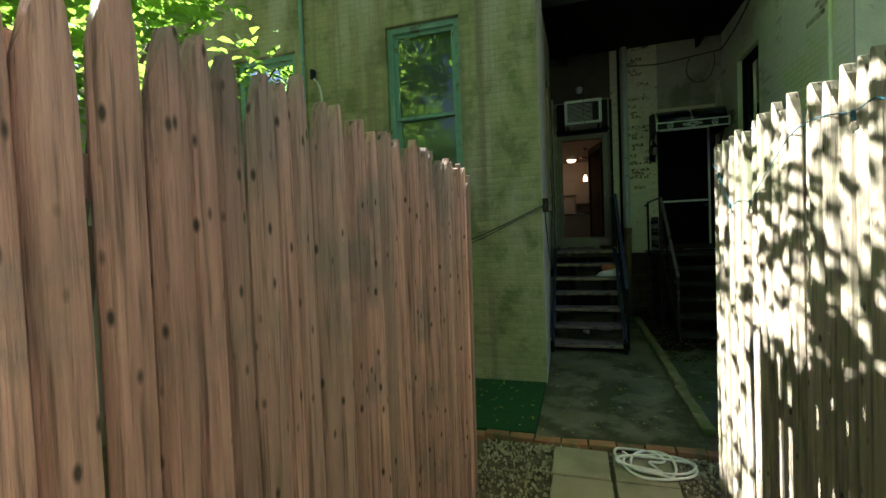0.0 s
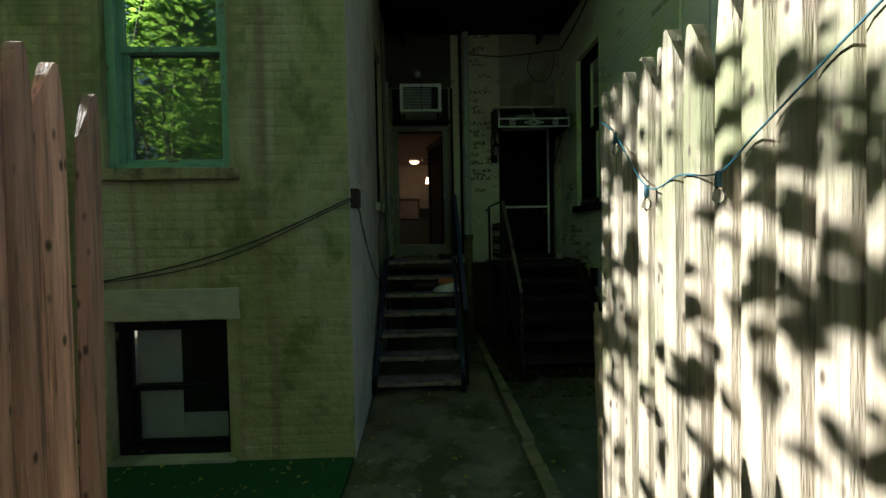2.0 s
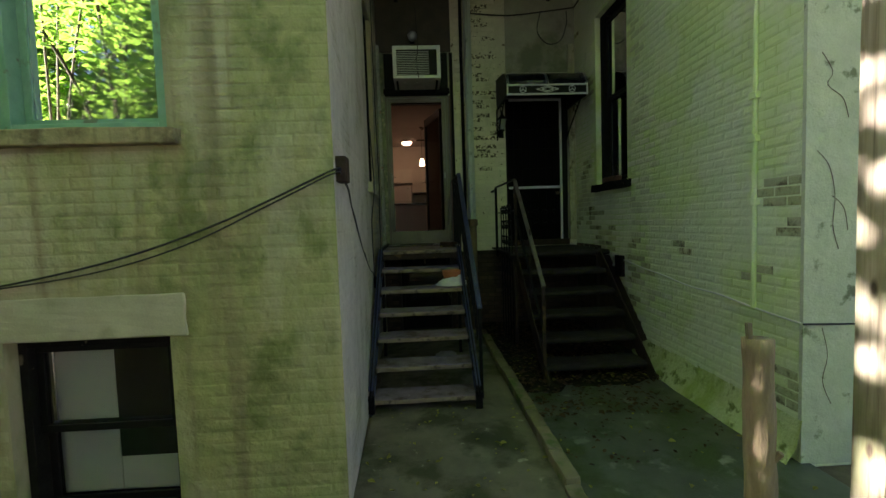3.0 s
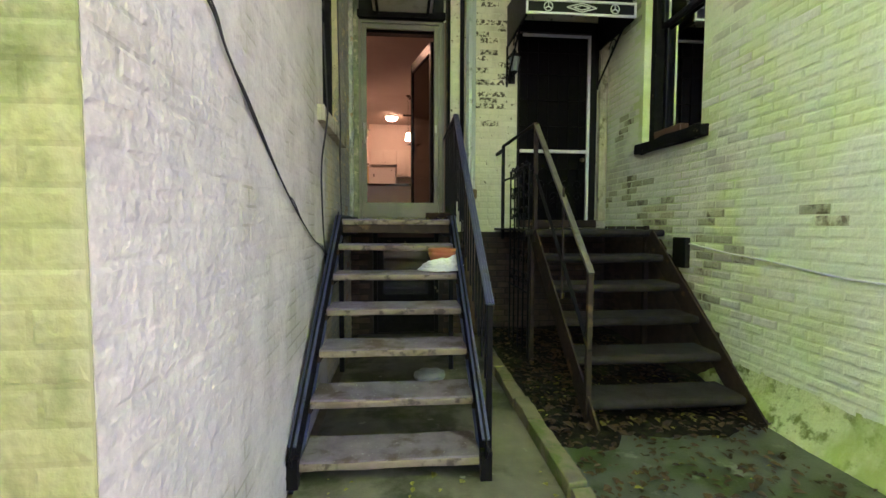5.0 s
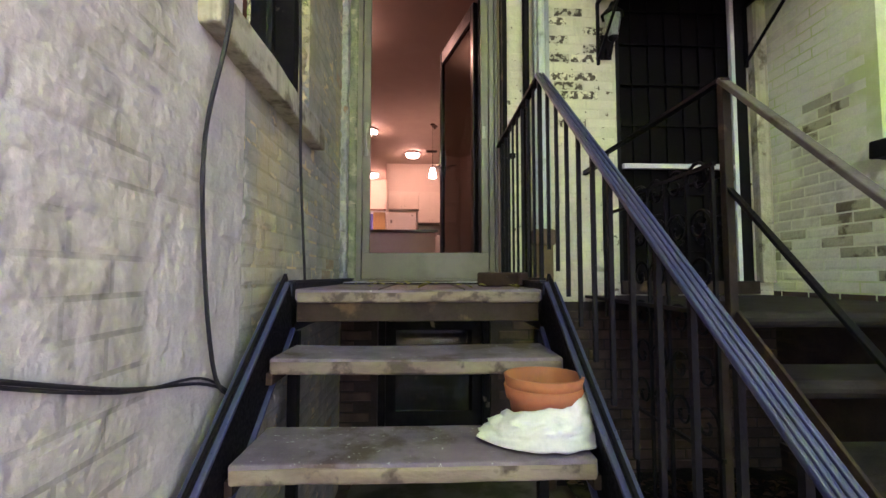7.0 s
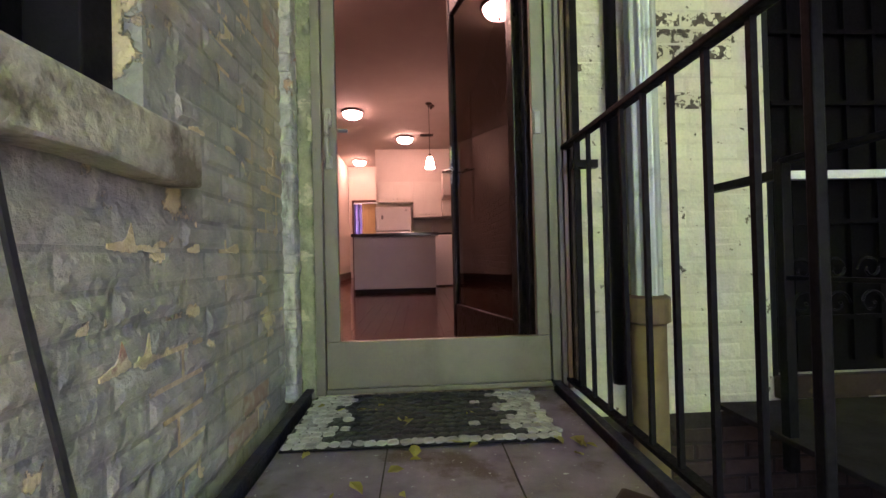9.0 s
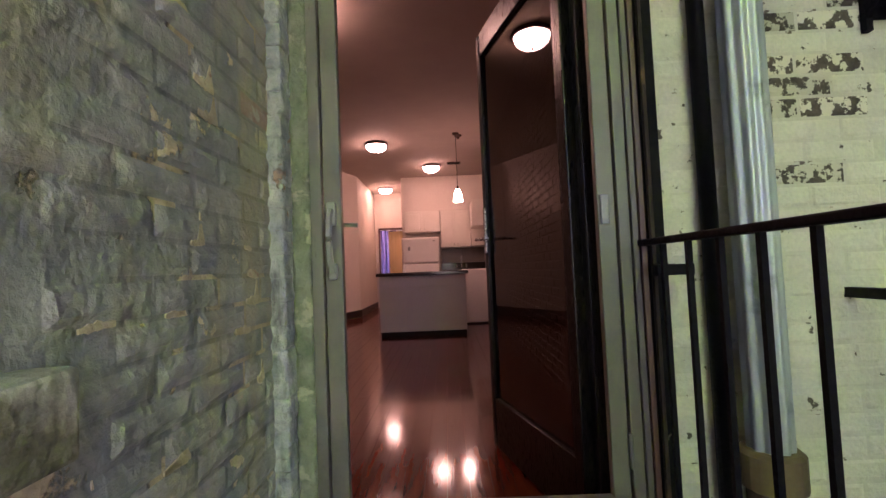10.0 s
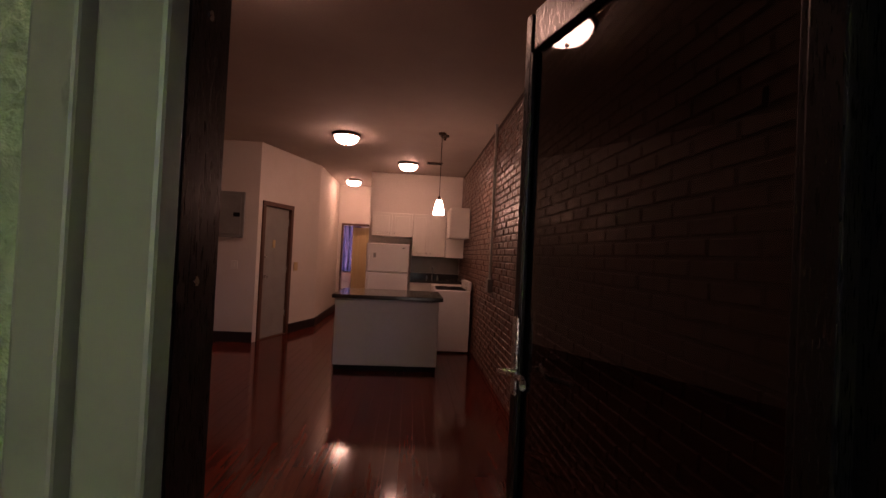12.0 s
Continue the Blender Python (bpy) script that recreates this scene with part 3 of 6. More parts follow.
for i in range(49):
    y = 0.185 + i * 0.05
    fade = min(1.0, (2.62 - y) / 0.5)
    row = []
    for k, (dx, z) in enumerate(prof):
        q = Vector((y * 5, z * 7, 2.0))
        row.append(bm.verts.new((east_x(y) + dx * max(0.1, fade) + 0.012 * noise.noise(q) * (k > 0), y, z + 0.02 * noise.noise(q * 1.7) * (0 < k < 5))))
    grid.append(row)
for r0, r1 in zip(grid, grid[1:]):
    for k in range(len(prof) - 1):
        bm.faces.new((r0[k], r0[k + 1], r1[k + 1], r1[k]))
structure("footing_east", bm, MOSSY, "mossy lime-green mortar fillet at the wall's foot", smooth=True)
pbox("corner_paint", wall_south, OLIVE_M, -0.3, 0.094, -0.003, -0.0005, -0.1, TOP, 0, "painted corner of the facade")
vine = thing("dead_vine", "thin dead vine stems on the grey stucco", "vine")
for pts in ([(3.06, 2.62), (3.13, 2.50), (3.10, 2.42), (3.20, 2.34), (3.24, 2.22)], [(3.04, 2.02), (3.12, 1.92), (3.16, 1.74), (3.15, 1.55), (3.19, 1.40)], [(3.09, 0.90), (3.13, 0.72), (3.10, 0.55), (3.16, 0.40)], [(3.14, 1.74), (3.22, 1.66), (3.25, 1.52)]):
    part("stem", tube(B(), [(x, 0.1865, z) for x, z in pts], 0.002, 5), BROWN, vine)
# second-floor balcony over the alley
bal = thing("fire_escape", "black iron fire escape balcony over the alley", "fire escape", at=(0, 0, 0))
pbox("deck", bal, IRON, 0.02, EAST - 0.02, 2.0, BACK, 5.12, 5.20)
pbox("top_rail", bal, IRON, 0.02, EAST - 0.02, 2.02, 2.05, 6.0, 6.04)
pbox("edge_beam", bal, IRON, 0.02, EAST - 0.02, 1.95, 2.0, 5.0, 5.22)
for i in range(26):
    pbox("baluster", bal, IRON, 0.08 + i * 0.115, 0.096 + i * 0.115, 2.027, 2.043, 5.20, 6.0)
for xx in (0.3, 2.6):
    pbox("bracket", bal, IRON, xx, xx + 0.05, 3.0, BACK, 4.95, 5.12)


# ---- windows ----
def sash(parent, axis, at, u0, u1, z0, z1, rail, material, into, pane):
    """A sash frame of four bars and its pane. into: +1 or -1, the way the house lies."""
    def bx(nm, a, b, c, d, t0, t1, mt, par):
        lo, hi = sorted((at + into * t0, at + into * t1))
        return pbox(nm, par, mt, a, b, lo, hi, c, d, 0.003) if axis == "y" else pbox(nm, par, mt, lo, hi, a, b, c, d, 0.003)
    s = bx("sash", u0, u1, z1 - rail, z1, 0, 0.035, material, parent)
    bx("rail", u0, u1, z0, z0 + rail, 0, 0.035, material, s)
    bx("stile", u0, u0 + rail, z0 + rail, z1 - rail, 0.001, 0.034, material, s)
    bx("stile", u1 - rail, u1, z0 + rail, z1 - rail, 0.001, 0.034, material, s)
    p = bx("pane", u0 + rail, u1 - rail, z0 + rail, z1 - rail, 0.015, 0.019, pane, s)
    p.visible_shadow = False


def window(name, label, axis, face, into, rect, mid, frame_mat, sash_mat, jamb=0.07, inset=0.10, room=True, pane=WIN_GLASS):
    u0, u1, z0, z1 = rect
    w = tagged(new(name), label, "window", kind="structure")
    def bx(nm, a, b, c, d, t0, t1, mt, bev=0.004):
        lo, hi = sorted((face + into * t0, face + into * t1))
        return pbox(nm, w, mt, a, b, lo, hi, c, d, bev) if axis == "y" else pbox(nm, w, mt, lo, hi, a, b, c, d, bev)
    e = 0.003
    bx("jamb", u0 + e, u0 + jamb, z0 + e, z1 - e, inset - 0.05, inset + 0.09, frame_mat)
    bx("jamb", u1 - jamb, u1 - e, z0 + e, z1 - e, inset - 0.05, inset + 0.09, frame_mat)
    bx("head", u0 + jamb, u1 - jamb, z1 - jamb, z1 - e, inset - 0.05, inset + 0.09, frame_mat)
    bx("inner_sill", u0 + jamb, u1 - jamb, z0 + e, z0 + 0.045, inset - 0.05, inset + 0.09, frame_mat)
    sash(w, axis, face + into * inset, u0 + jamb, u1 - jamb, mid, z1 - jamb, 0.042, sash_mat, into, pane)
    sash(w, axis, face + into * (inset + 0.04), u0 + jamb, u1 - jamb, z0 + 0.045, mid + 0.04, 0.042, sash_mat, into, pane)
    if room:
        # dark sheet painted as the dimness of the room behind the panes
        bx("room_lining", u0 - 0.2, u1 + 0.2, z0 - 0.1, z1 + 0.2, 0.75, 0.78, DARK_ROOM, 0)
    return w


w1 = window("window_1", "tall teal-framed sash window reflecting trees", "y", 0.0, 1, WIN, 3.08, TEAL, TEAL)
pbox("blind", w1, BLIND, WIN[0] + 0.08, WIN[1] - 0.08, 0.19, 0.195, 2.26, 4.09, 0, "pale closed roller blind behind the panes")
w2 = window("window_2", "teal-framed sash window beside a conduit", "y", 0.0, 1, WIN2, 3.08, TEAL, TEAL)
pbox("blind", w2, BLIND, WIN2[0] + 0.08, WIN2[1] - 0.08, 0.19, 0.195, 2.26, 4.02, 0, "pale closed roller blind behind the panes")
w3 = window("window_3", "black basement sash window with half a white shade", "y", 0.0, 1, BWIN, 0.52, BLACK_OLD, BLACK, 0.05, 0.13, pane=CELLAR_GLASS)
pbox("shade", w3, SHADE_W, BWIN[0] + 0.06, -1.30, 0.24, 0.245, 0.08, 1.02, 0, "white shade panel inside the pane")
pbox("shade", w3, SHADE_W, -1.295, BWIN[1] - 0.06, 0.24, 0.245, 0.08, 0.30, 0, "white board inside the pane")
window("window_4", "black sash window above the iron stairs", "x", 0.0, -1, LWIN, 3.2, BLACK_OLD, BLACK, 0.08, 0.10)
w5 = window("window_5", "black-framed sash window with pale curtains", "x", EAST, 1, RWIN, 3.22, BLACK_OLD, BLACK, 0.08, 0.12)
bm = B()
for k in range(24):
    a, b = RWIN[0] + 0.08 + k * 0.031, RWIN[0] + 0.08 + (k + 1) * 0.031
    f = lambda q: EAST + 0.26 + 0.02 * math.sin(q * 55)
    bm.faces.new([bm.verts.new(v) for v in ((f(a), a, 2.2), (f(b), b, 2.2), (f(b), b, 4.25), (f(a), a, 4.25))])
part("curtain", bm, SHADE_W, w5, "pale hanging curtain folds")


def rough_block(bm, x0, x1, y0, y1, z0, z1, amp=0.008, cuts=5, seed=0):
    """A stone block with worn, uneven faces."""
    c = B()
    box(c, x0, x1, y0, y1, z0, z1, 0.008)
    bmesh.ops.subdivide_edges(c, edges=[e for e in c.edges if e.calc_length() > 0.1], cuts=cuts, use_grid_fill=True)
    for v in c.verts:
        v.co += Vector([amp * noise.noise(v.co * 9 + Vector((seed, k * 7, 0))) for k in range(3)])
    me = bpy.data.meshes.new("tmp")
    c.to_mesh(me)
    c.free()
    bm.from_mesh(me)
    bpy.data.meshes.remove(me)
    return bm


structure("sill_facade", rough_block(B(), -1.745, -0.70, -0.07, 0.06, 2.11, 2.196), SILL_F, "brown-stained stone sill below the teal window")
structure("sill_facade_far", rough_block(B(), -3.93, -2.85, -0.07, 0.06, 2.11, 2.196), SILL_F, "stone sill of the further window")
structure("lintel_basement", rough_block(B(), -1.80, -0.735, -0.014, 0.1, 1.085, 1.315, 0.012), CEMENT, "patched grey cement lintel over the basement window")
structure("sill_basement", rough_block(B(), -1.74, -0.79, -0.03, 0.12, -0.01, 0.045), CEMENT, "broken cement sill at the turf")
structure("sill_west", rough_block(B(), -0.05, 0.062, 2.40, 3.55, 2.01, 2.12, 0.010, 7), STONE, "weathered pale stone sill with dark streaks")
structure("sill_east", rough_block(B(), EAST - 0.085, EAST + 0.08, 2.56, 3.56, 2.0, 2.095, 0.014), BLACK_OLD, "flaking black stone sill")
bm = box(B(), EAST - 0.06, EAST + 0.02, 2.85, 3.25, 2.097, 2.16, 0.006)
single("planter_box", bm, BROWN, "brown wooden window box on the black sill", "planter")

# conduits and cables on the walls
con = thing("conduit", "thin painted metal conduit on the facade", "pipe")
part("pipe", cyl(B(), (-2.80, -0.03, 2.2), (-2.80, -0.03, 6.0), 0.022), TEAL, con)
part("pipe", tube(B(), [(-2.55, -0.03, 2.9), (-2.55, -0.03, 3.45), (-2.58, -0.05, 3.62), (-2.64, -0.07, 3.70)], 0.014), ZINC, con)
part("cap", box(B(), -2.67, -2.62, -0.09, -0.03, 3.68, 3.80, 0.01), BLACK, con, "black weatherhead cap")
con = thing("conduit", "pale conduit running down the east wall", "pipe")
part("pipe", cyl(B(), (east_x(0.60) - 0.02, 0.60, 0.96), (east_x(0.60) - 0.02, 0.60, 5.5), 0.018), GREEN_LIT, con)
for zz in (1.7, 2.15, 2.45):
    part("clamp", box(B(), east_x(0.60) - 0.045, east_x(0.60), 0.565, 0.635, zz, zz + 0.05, 0.004), GREEN_LIT, con)
cab = thing("cable", "black cables from a junction box along the brick", "cable")
part("junction_box", box(B(), 0.093, 0.155, 0.05, 0.17, 1.895, 2.04, 0.008), RUST, cab, "rusty brown junction box")
part("wire", tube(B(), [(0.125, 0.06, 1.96), (0.09, -0.03, 1.95), (-0.2, -0.03, 1.82), (-0.6, -0.03, 1.655), (-1.1, -0.03, 1.50), (-1.8, -0.03, 1.37), (-2.9, -0.03, 1.24), (-4.2, -0.03, 1.2)], 0.0065), CABLE, cab)
part("wire", tube(B(), [(0.125, 0.055, 1.94), (0.09, -0.035, 1.93), (-0.25, -0.03, 1.775), (-0.7, -0.03, 1.575), (-1.2, -0.03, 1.44), (-1.9, -0.03, 1.35), (-2.9, -0.03, 1.22)], 0.005), CABLE, cab)
drop = [(0.17, 1.95), (0.50, 1.885), (0.62, 1.81), (0.80, 1.71), (1.08, 1.57), (1.37, 1.445), (1.52, 1.385), (1.75, 1.30), (2.14, 1.18), (2.45, 1.115), (2.66, 1.04)]
for off, sway, thick in ((0.012, 0.0, 0.0042), (0.016, 0.014, 0.0034)):
    part("wire", tube(B(), [(west_x(y) + off, y, z + sway * math.sin(k * 2.3)) for k, (y, z) in enumerate(drop)], thick), CABLE, cab)
part("wire", tube(B(), [(0.03, 2.66, 1.03), (0.035, 2.50, 1.12), (0.035, 2.42, 1.44), (0.04, 2.40, 1.72), (0.07, 2.43, 1.98), (0.075, 2.44, 2.13), (0.05, 2.46, 2.7)], 0.006), CABLE, cab)
part("wire", tube(B(), [(0.05, 3.27, 1.36), (0.06, 3.14, 1.81), (0.075, 3.07, 2.06), (0.078, 3.05, 2.16), (0.075, 3.02, 2.6), (0.07, 2.98, 3.4), (0.065, 2.95, 5.4)], 0.006), CABLE, cab)
part("plug", box(B(), 0.005, 0.05, 2.64, 2.73, 0.92, 1.05, 0.008), BLACK, cab)
cab = thing("cable", "thin pale cable along the east wall's base", "cable")
part("wire", tube(B(), [(east_x(y) - 0.012, y, z) for y, z in ((0.2, 0.93), (0.6, 0.955), (1.0, 0.99), (1.4, 1.0), (1.9, 1.05), (2.3, 1.08), (2.75, 1.13))], 0.007), BRIGHT, cab)
part("wire", tube(B(), [(EAST - 0.072, 0.178, 0.93), (3.6, 0.2, 0.91), (4.6, 0.2, 0.93)], 0.007), CABLE, cab)
part("plug", box(B(), EAST - 0.05, EAST, 2.74, 2.92, 0.92, 1.18, 0.008), BLACK, cab, "black outlet box")
cab = thing("cable", "black cable lying down the facade to the turf", "cable")
part("wire", tube(B(), [(-1.76, -0.03, 0.08), (-2.0, -0.03, 0.3), (-2.4, -0.03, 0.75), (-2.75, -0.03, 1.25)], 0.010), CABLE, cab)
cab = thing("cable", "dark cable strung high across the alley wall", "cable")
part("wire", tube(B(), [(1.4, BACK - 0.03, 4.78), (2.0, BACK - 0.03, 4.74), (2.6, BACK - 0.03, 4.80), (3.0, BACK - 0.05, 4.84)], 0.010), CABLE, cab)
part("wire", tube(B(), [(2.5, BACK - 0.03, 4.78), (2.45, BACK - 0.03, 4.5), (2.6, BACK - 0.03, 4.32), (2.8, BACK - 0.03, 4.36), (2.9, BACK - 0.03, 4.6), (2.9, BACK - 0.03, 4.8)], 0.008), CABLE, cab)
part("wire", tube(B(), [(EAST - 0.02, 4.3, 4.84), (EAST - 0.02, 3.2, 4.95), (EAST - 0.02, 1.6, 5.5), (EAST - 0.02, 0.3, 6.2)], 0.012), CABLE, cab)

# ---- back door: storm door, jambs, transom panel with air conditioner ----
sd = tagged(new("door_1"), "closed taupe aluminium storm door frame without its glass", "door", kind="structure")
x0, x1, zb, zt = 0.115, 1.035, LAND + 0.005, 3.57
pbox("jamb", sd, ALU, x0 - 0.012, x0 + 0.022, BACK - 0.03, BACK + 0.10, zb, zt, 0.003)
pbox("jamb", sd, ALU, x1 - 0.022, x1 + 0.012, BACK - 0.03, BACK + 0.10, zb, zt, 0.003)
pbox("head_frame", sd, ALU, x0 + 0.022, x1 - 0.022, BACK - 0.03, BACK + 0.10, zt - 0.03, zt, 0.003)
pbox("threshold", sd, ALU, x0 + 0.022, x1 - 0.022, BACK - 0.02, BACK + 0.10, zb, zb + 0.02, 0.003)
a, b = x0 + 0.025, x1 - 0.025
leaf = pbox("leaf", sd, ALU, a, b, BACK - 0.018, BACK + 0.014, zb + 0.022, zb + 0.20, 0.004, "taupe kick panel")
pbox("stile", leaf, ALU, a, a + 0.052, BACK - 0.018, BACK + 0.014, zb + 0.20, zt - 0.035, 0.004)
pbox("stile", leaf, ALU, b - 0.052, b, BACK - 0.018, BACK + 0.014, zb + 0.20, zt - 0.035, 0.004)
pbox("top_rail", leaf, ALU, a + 0.052, b - 0.052, BACK - 0.018, BACK + 0.014, zt - 0.09, zt - 0.035, 0.004)
bm = box(B(), a + 0.012, a + 0.040, BACK - 0.040, BACK - 0.018, 2.36, 2.43, 0.006)
tube(bm, [(a + 0.026, BACK - 0.03, 2.41), (a + 0.026, BACK - 0.062, 2.37), (a + 0.026, BACK - 0.064, 2.28), (a + 0.026, BACK - 0.03, 2.22)], 0.010)
box(bm, a + 0.014, a + 0.038, BACK - 0.035, BACK - 0.018, 2.20, 2.25, 0.005)
part("handle", bm, PULL, leaf, "pale storm-door pull handle")
part("inner_lever", tube(B(), [(a + 0.03, BACK + 0.01, 2.37), (a + 0.03, BACK + 0.05, 2.37), (a + 0.05, BACK + 0.06, 2.37), (a + 0.085, BACK + 0.06, 2.368)], 0.008), PULL, leaf, "small inner lever")
part("hinge", cyl(B(), (b + 0.004, BACK - 0.024, 1.62), (b + 0.004, BACK - 0.024, 1.72), 0.008), ALU, leaf)
part("latch", box(B(), b - 0.045, b - 0.02, BACK - 0.026, BACK - 0.018, 2.33, 2.42, 0.003), PULL, leaf)
# dark casing behind the storm door
cs = tagged(new("door_frame"), "dark-stained wooden casing of the back door", "door frame", kind="structure")
pbox("jamb", cs, WALNUT, 0.103, 0.145, BACK + 0.105, BACK + 0.205, FLOOR, 3.56, 0.004)
pbox("jamb", cs, WALNUT, 0.960, 1.067, BACK + 0.105, BACK + 0.205, FLOOR, 3.56, 0.004)
pbox("head", cs, WALNUT, 0.145, 0.960, BACK + 0.105, BACK + 0.205, 3.485, 3.56, 0.004)
pbox("sill_plate", cs, WALNUT, 0.103, 1.067, BACK + 0.09, BACK + 0.205, FLOOR - 0.02, FLOOR + 0.006, 0.002)
for i, zz in enumerate((1.75, 2.05, 2.35, 2.65, 2.95, 3.25)):
    part("screw", cyl(B(), (0.146, BACK + 0.15, zz), (0.143, BACK + 0.15, zz), 0.006), CHROME, cs)
pbox("moulding", cs, MAUVE, 1.050, 1.070, BACK - 0.034, BACK - 0.003, LAND, 3.57, 0.004, "dull mauve painted moulding")
pbox("moulding", cs, BROWN, 1.071, 1.089, BACK - 0.040, BACK - 0.003, LAND, 3.57, 0.003, "dark brown moulding strip")
pbox("casing", cs, BLACK_OLD, 1.090, 1.140, BACK - 0.045, BACK - 0.003, LAND, 4.2, 0.004, "dark peeling outer casing")
pbox("cleat", cs, RUST, 1.092, 1.105, BACK - 0.06, BACK - 0.045, LAND, 4.2, 0.003)

# inner door standing open into the room
HINGE, OPEN = Vector((0.945, BACK + 0.16, 0)), 105.5
di = tagged(new("door_2"), "dark-stained glazed wooden door standing open inwards", "door", kind="structure")
di.matrix_basis = Matrix.Translation(HINGE) @ pose(0, 0, 0, 0, 0, OPEN)
W, zb2, zt2 = 0.83, FLOOR + 0.012, 3.43
pbox("stile", di, WALNUT, 0.0, 0.05, -0.022, 0.022, zb2, zt2, 0.004)
pbox("stile", di, WALNUT, W - 0.032, W, -0.022, 0.022, zb2, zt2, 0.004)
pbox("bottom_rail", di, WALNUT, 0.05, W - 0.05, -0.022, 0.022, zb2, zb2 + 0.24, 0.004)
pbox("top_rail", di, WALNUT, 0.05, W - 0.05, -0.022, 0.022, zt2 - 0.12, zt2, 0.004)
pn = pbox("pane", di, DOOR_GLASS, 0.047, W - 0.03, -0.004, 0.004, zb2 + 0.235, zt2 - 0.05, 0, "dark reflecting door glass")
pn.visible_shadow = False
for sgn in (1, -1):
    bd = pbox("bead", di, WALNUT, 0.047, 0.06, sgn * 0.014 - 0.006, sgn * 0.014 + 0.006, zb2 + 0.24, zt2 - 0.12, 0.002)
    pbox("bead", di, WALNUT, W - 0.042, W - 0.030, sgn * 0.014 - 0.006, sgn * 0.014 + 0.006, zb2 + 0.24, zt2 - 0.12, 0.002)
    pl = pbox("handle_plate", di, CHROME, W - 0.042, W - 0.010, sgn * 0.026 - 0.004, sgn * 0.026 + 0.004, 2.29, 2.52, 0.003, "satin metal handle plate")
    part("lever", tube(B(), [(W - 0.026, sgn * 0.026, 2.36), (W - 0.026, sgn * 0.075, 2.36), (W - 0.10, sgn * 0.047, 2.36), (W - 0.17, sgn * 0.08, 2.355)], 0.009), CHROME, pl)

# transom panel and air conditioner
tp = tagged(new("transom"), "black boarded transom panel above the back door", "transom", kind="structure")
pbox("board", tp, BLACK, 0.103, 1.067, BACK + 0.02, BACK + 0.06, 3.575, 4.218, 0.003)
pbox("moulding", tp, BLACK_OLD, 0.09, 1.085, BACK - 0.04, BACK - 0.003, 3.60, 3.68, 0.006)
ac = thing("air_conditioner", "beige window air conditioner jutting above the back door", "air conditioner")
ax0, ax1, ay0, az0, az1 = 0.27, 0.93, 3.78, 3.66, 4.10
pbox("case", ac, PLASTIC, ax0, ax1, ay0 + 0.02, BACK + 0.02, az0, az1, 0.012)
for nm, q in (("bezel", (ax0, ax0 + 0.05, az0, az1)), ("bezel", (ax1 - 0.05, ax1, az0, az1)), ("bezel", (ax0 + 0.05, ax1 - 0.05, az1 - 0.05, az1)), ("bezel", (ax0 + 0.05, ax1 - 0.05, az0, az0 + 0.04))):
    pbox(nm, ac, BRIGHT, q[0], q[1], ay0 - 0.006, ay0 + 0.019, q[2], q[3], 0.004)
pbox("coil", ac, BLACK, ax0 + 0.05, ax1 - 0.05, ay0 + 0.012, ay0 + 0.018, az0 + 0.04, az1 - 0.05)
for i in range(14):
    pbox("louvre", ac, BRIGHT, ax0 + 0.05, ax1 - 0.16, ay0, ay0 + 0.010, az0 + 0.055 + i * 0.0235, az0 + 0.061 + i * 0.0235)
for i in range(3):
    part("foot", cyl(B(), (ax0 + 0.14 + i * 0.19, ay0 + 0.2, az0 - 0.012), (ax0 + 0.14 + i * 0.19, ay0 + 0.2, az0 + 0.001), 0.035), PLASTIC, ac)
part("support", bar(B(), (ax0 + 0.05, BACK, az0 - 0.02), (ax0 + 0.05, ay0 + 0.1, az0 - 0.012), 0.03, 0.02), IRON, ac)
part("support", bar(B(), (ax1 - 0.05, BACK, az0 - 0.02), (ax1 - 0.05, ay0 + 0.1, az0 - 0.012), 0.03, 0.02), IRON, ac)
part("cord", tube(B(), [(0.6, ay0 - 0.02, 4.6), (0.62, ay0 - 0.02, 4.1), (0.60, ay0 - 0.015, 3.9), (0.62, ay0 - 0.01, 3.66)], 0.006), CABLE, ac)
al = thing("alarm_light", "small round grey floodlight on the dark wall", "light")
part("body", lathe(B(), [(0.03, 0), (0.06, 0.03), (0.07, 0.09), (0.05, 0.12)], 16, (0.55, BACK - 0.09, 4.36)), ZINC, al, smooth=True)
pbox("bracket", al, IRON, 0.52, 0.58, BACK - 0.06, BACK + 0.0, 4.34, 4.38, 0.004)

# downspout
ds = thing("downspout", "grey metal downspout entering a brown cast pipe", "downspout")
DX, DY = 1.37, BACK - 0.085
bm = B()
rings = []
for z in (1.66, 9.5):
    rings.append([bm.verts.new((DX + (0.053 + 0.0045 * math.cos(9 * a)) * math.cos(a), DY + (0.053 + 0.0045 * math.cos(9 * a)) * math.sin(a), z)) for a in (k * math.pi / 36 for k in range(72))])
for k in range(72):
    bm.faces.new((rings[0][k], rings[0][(k + 1) % 72], rings[1][(k + 1) % 72], rings[1][k]))
part("pipe", bm, ZINC, ds, "fluted grey metal pipe", smooth=True)
part("drain_pipe", cyl(B(), (1.275, BACK - 0.036, 1.34), (1.275, BACK - 0.036, 9.4), 0.024, seg=14), BLACK, ds, "thin black pipe beside the downspout", smooth=True)
for zz in (4.1, 5.3):
    part("bracket", lathe(B(), [(0.060, 0), (0.060, 0.03)], 20, (DX, DY, zz)), ZINC, ds)
part("base_pipe", cyl(B(), (DX, DY, 0.0), (DX, DY, 1.66), 0.064, seg=20), CLAY, ds, "brown cast base pipe", smooth=True)
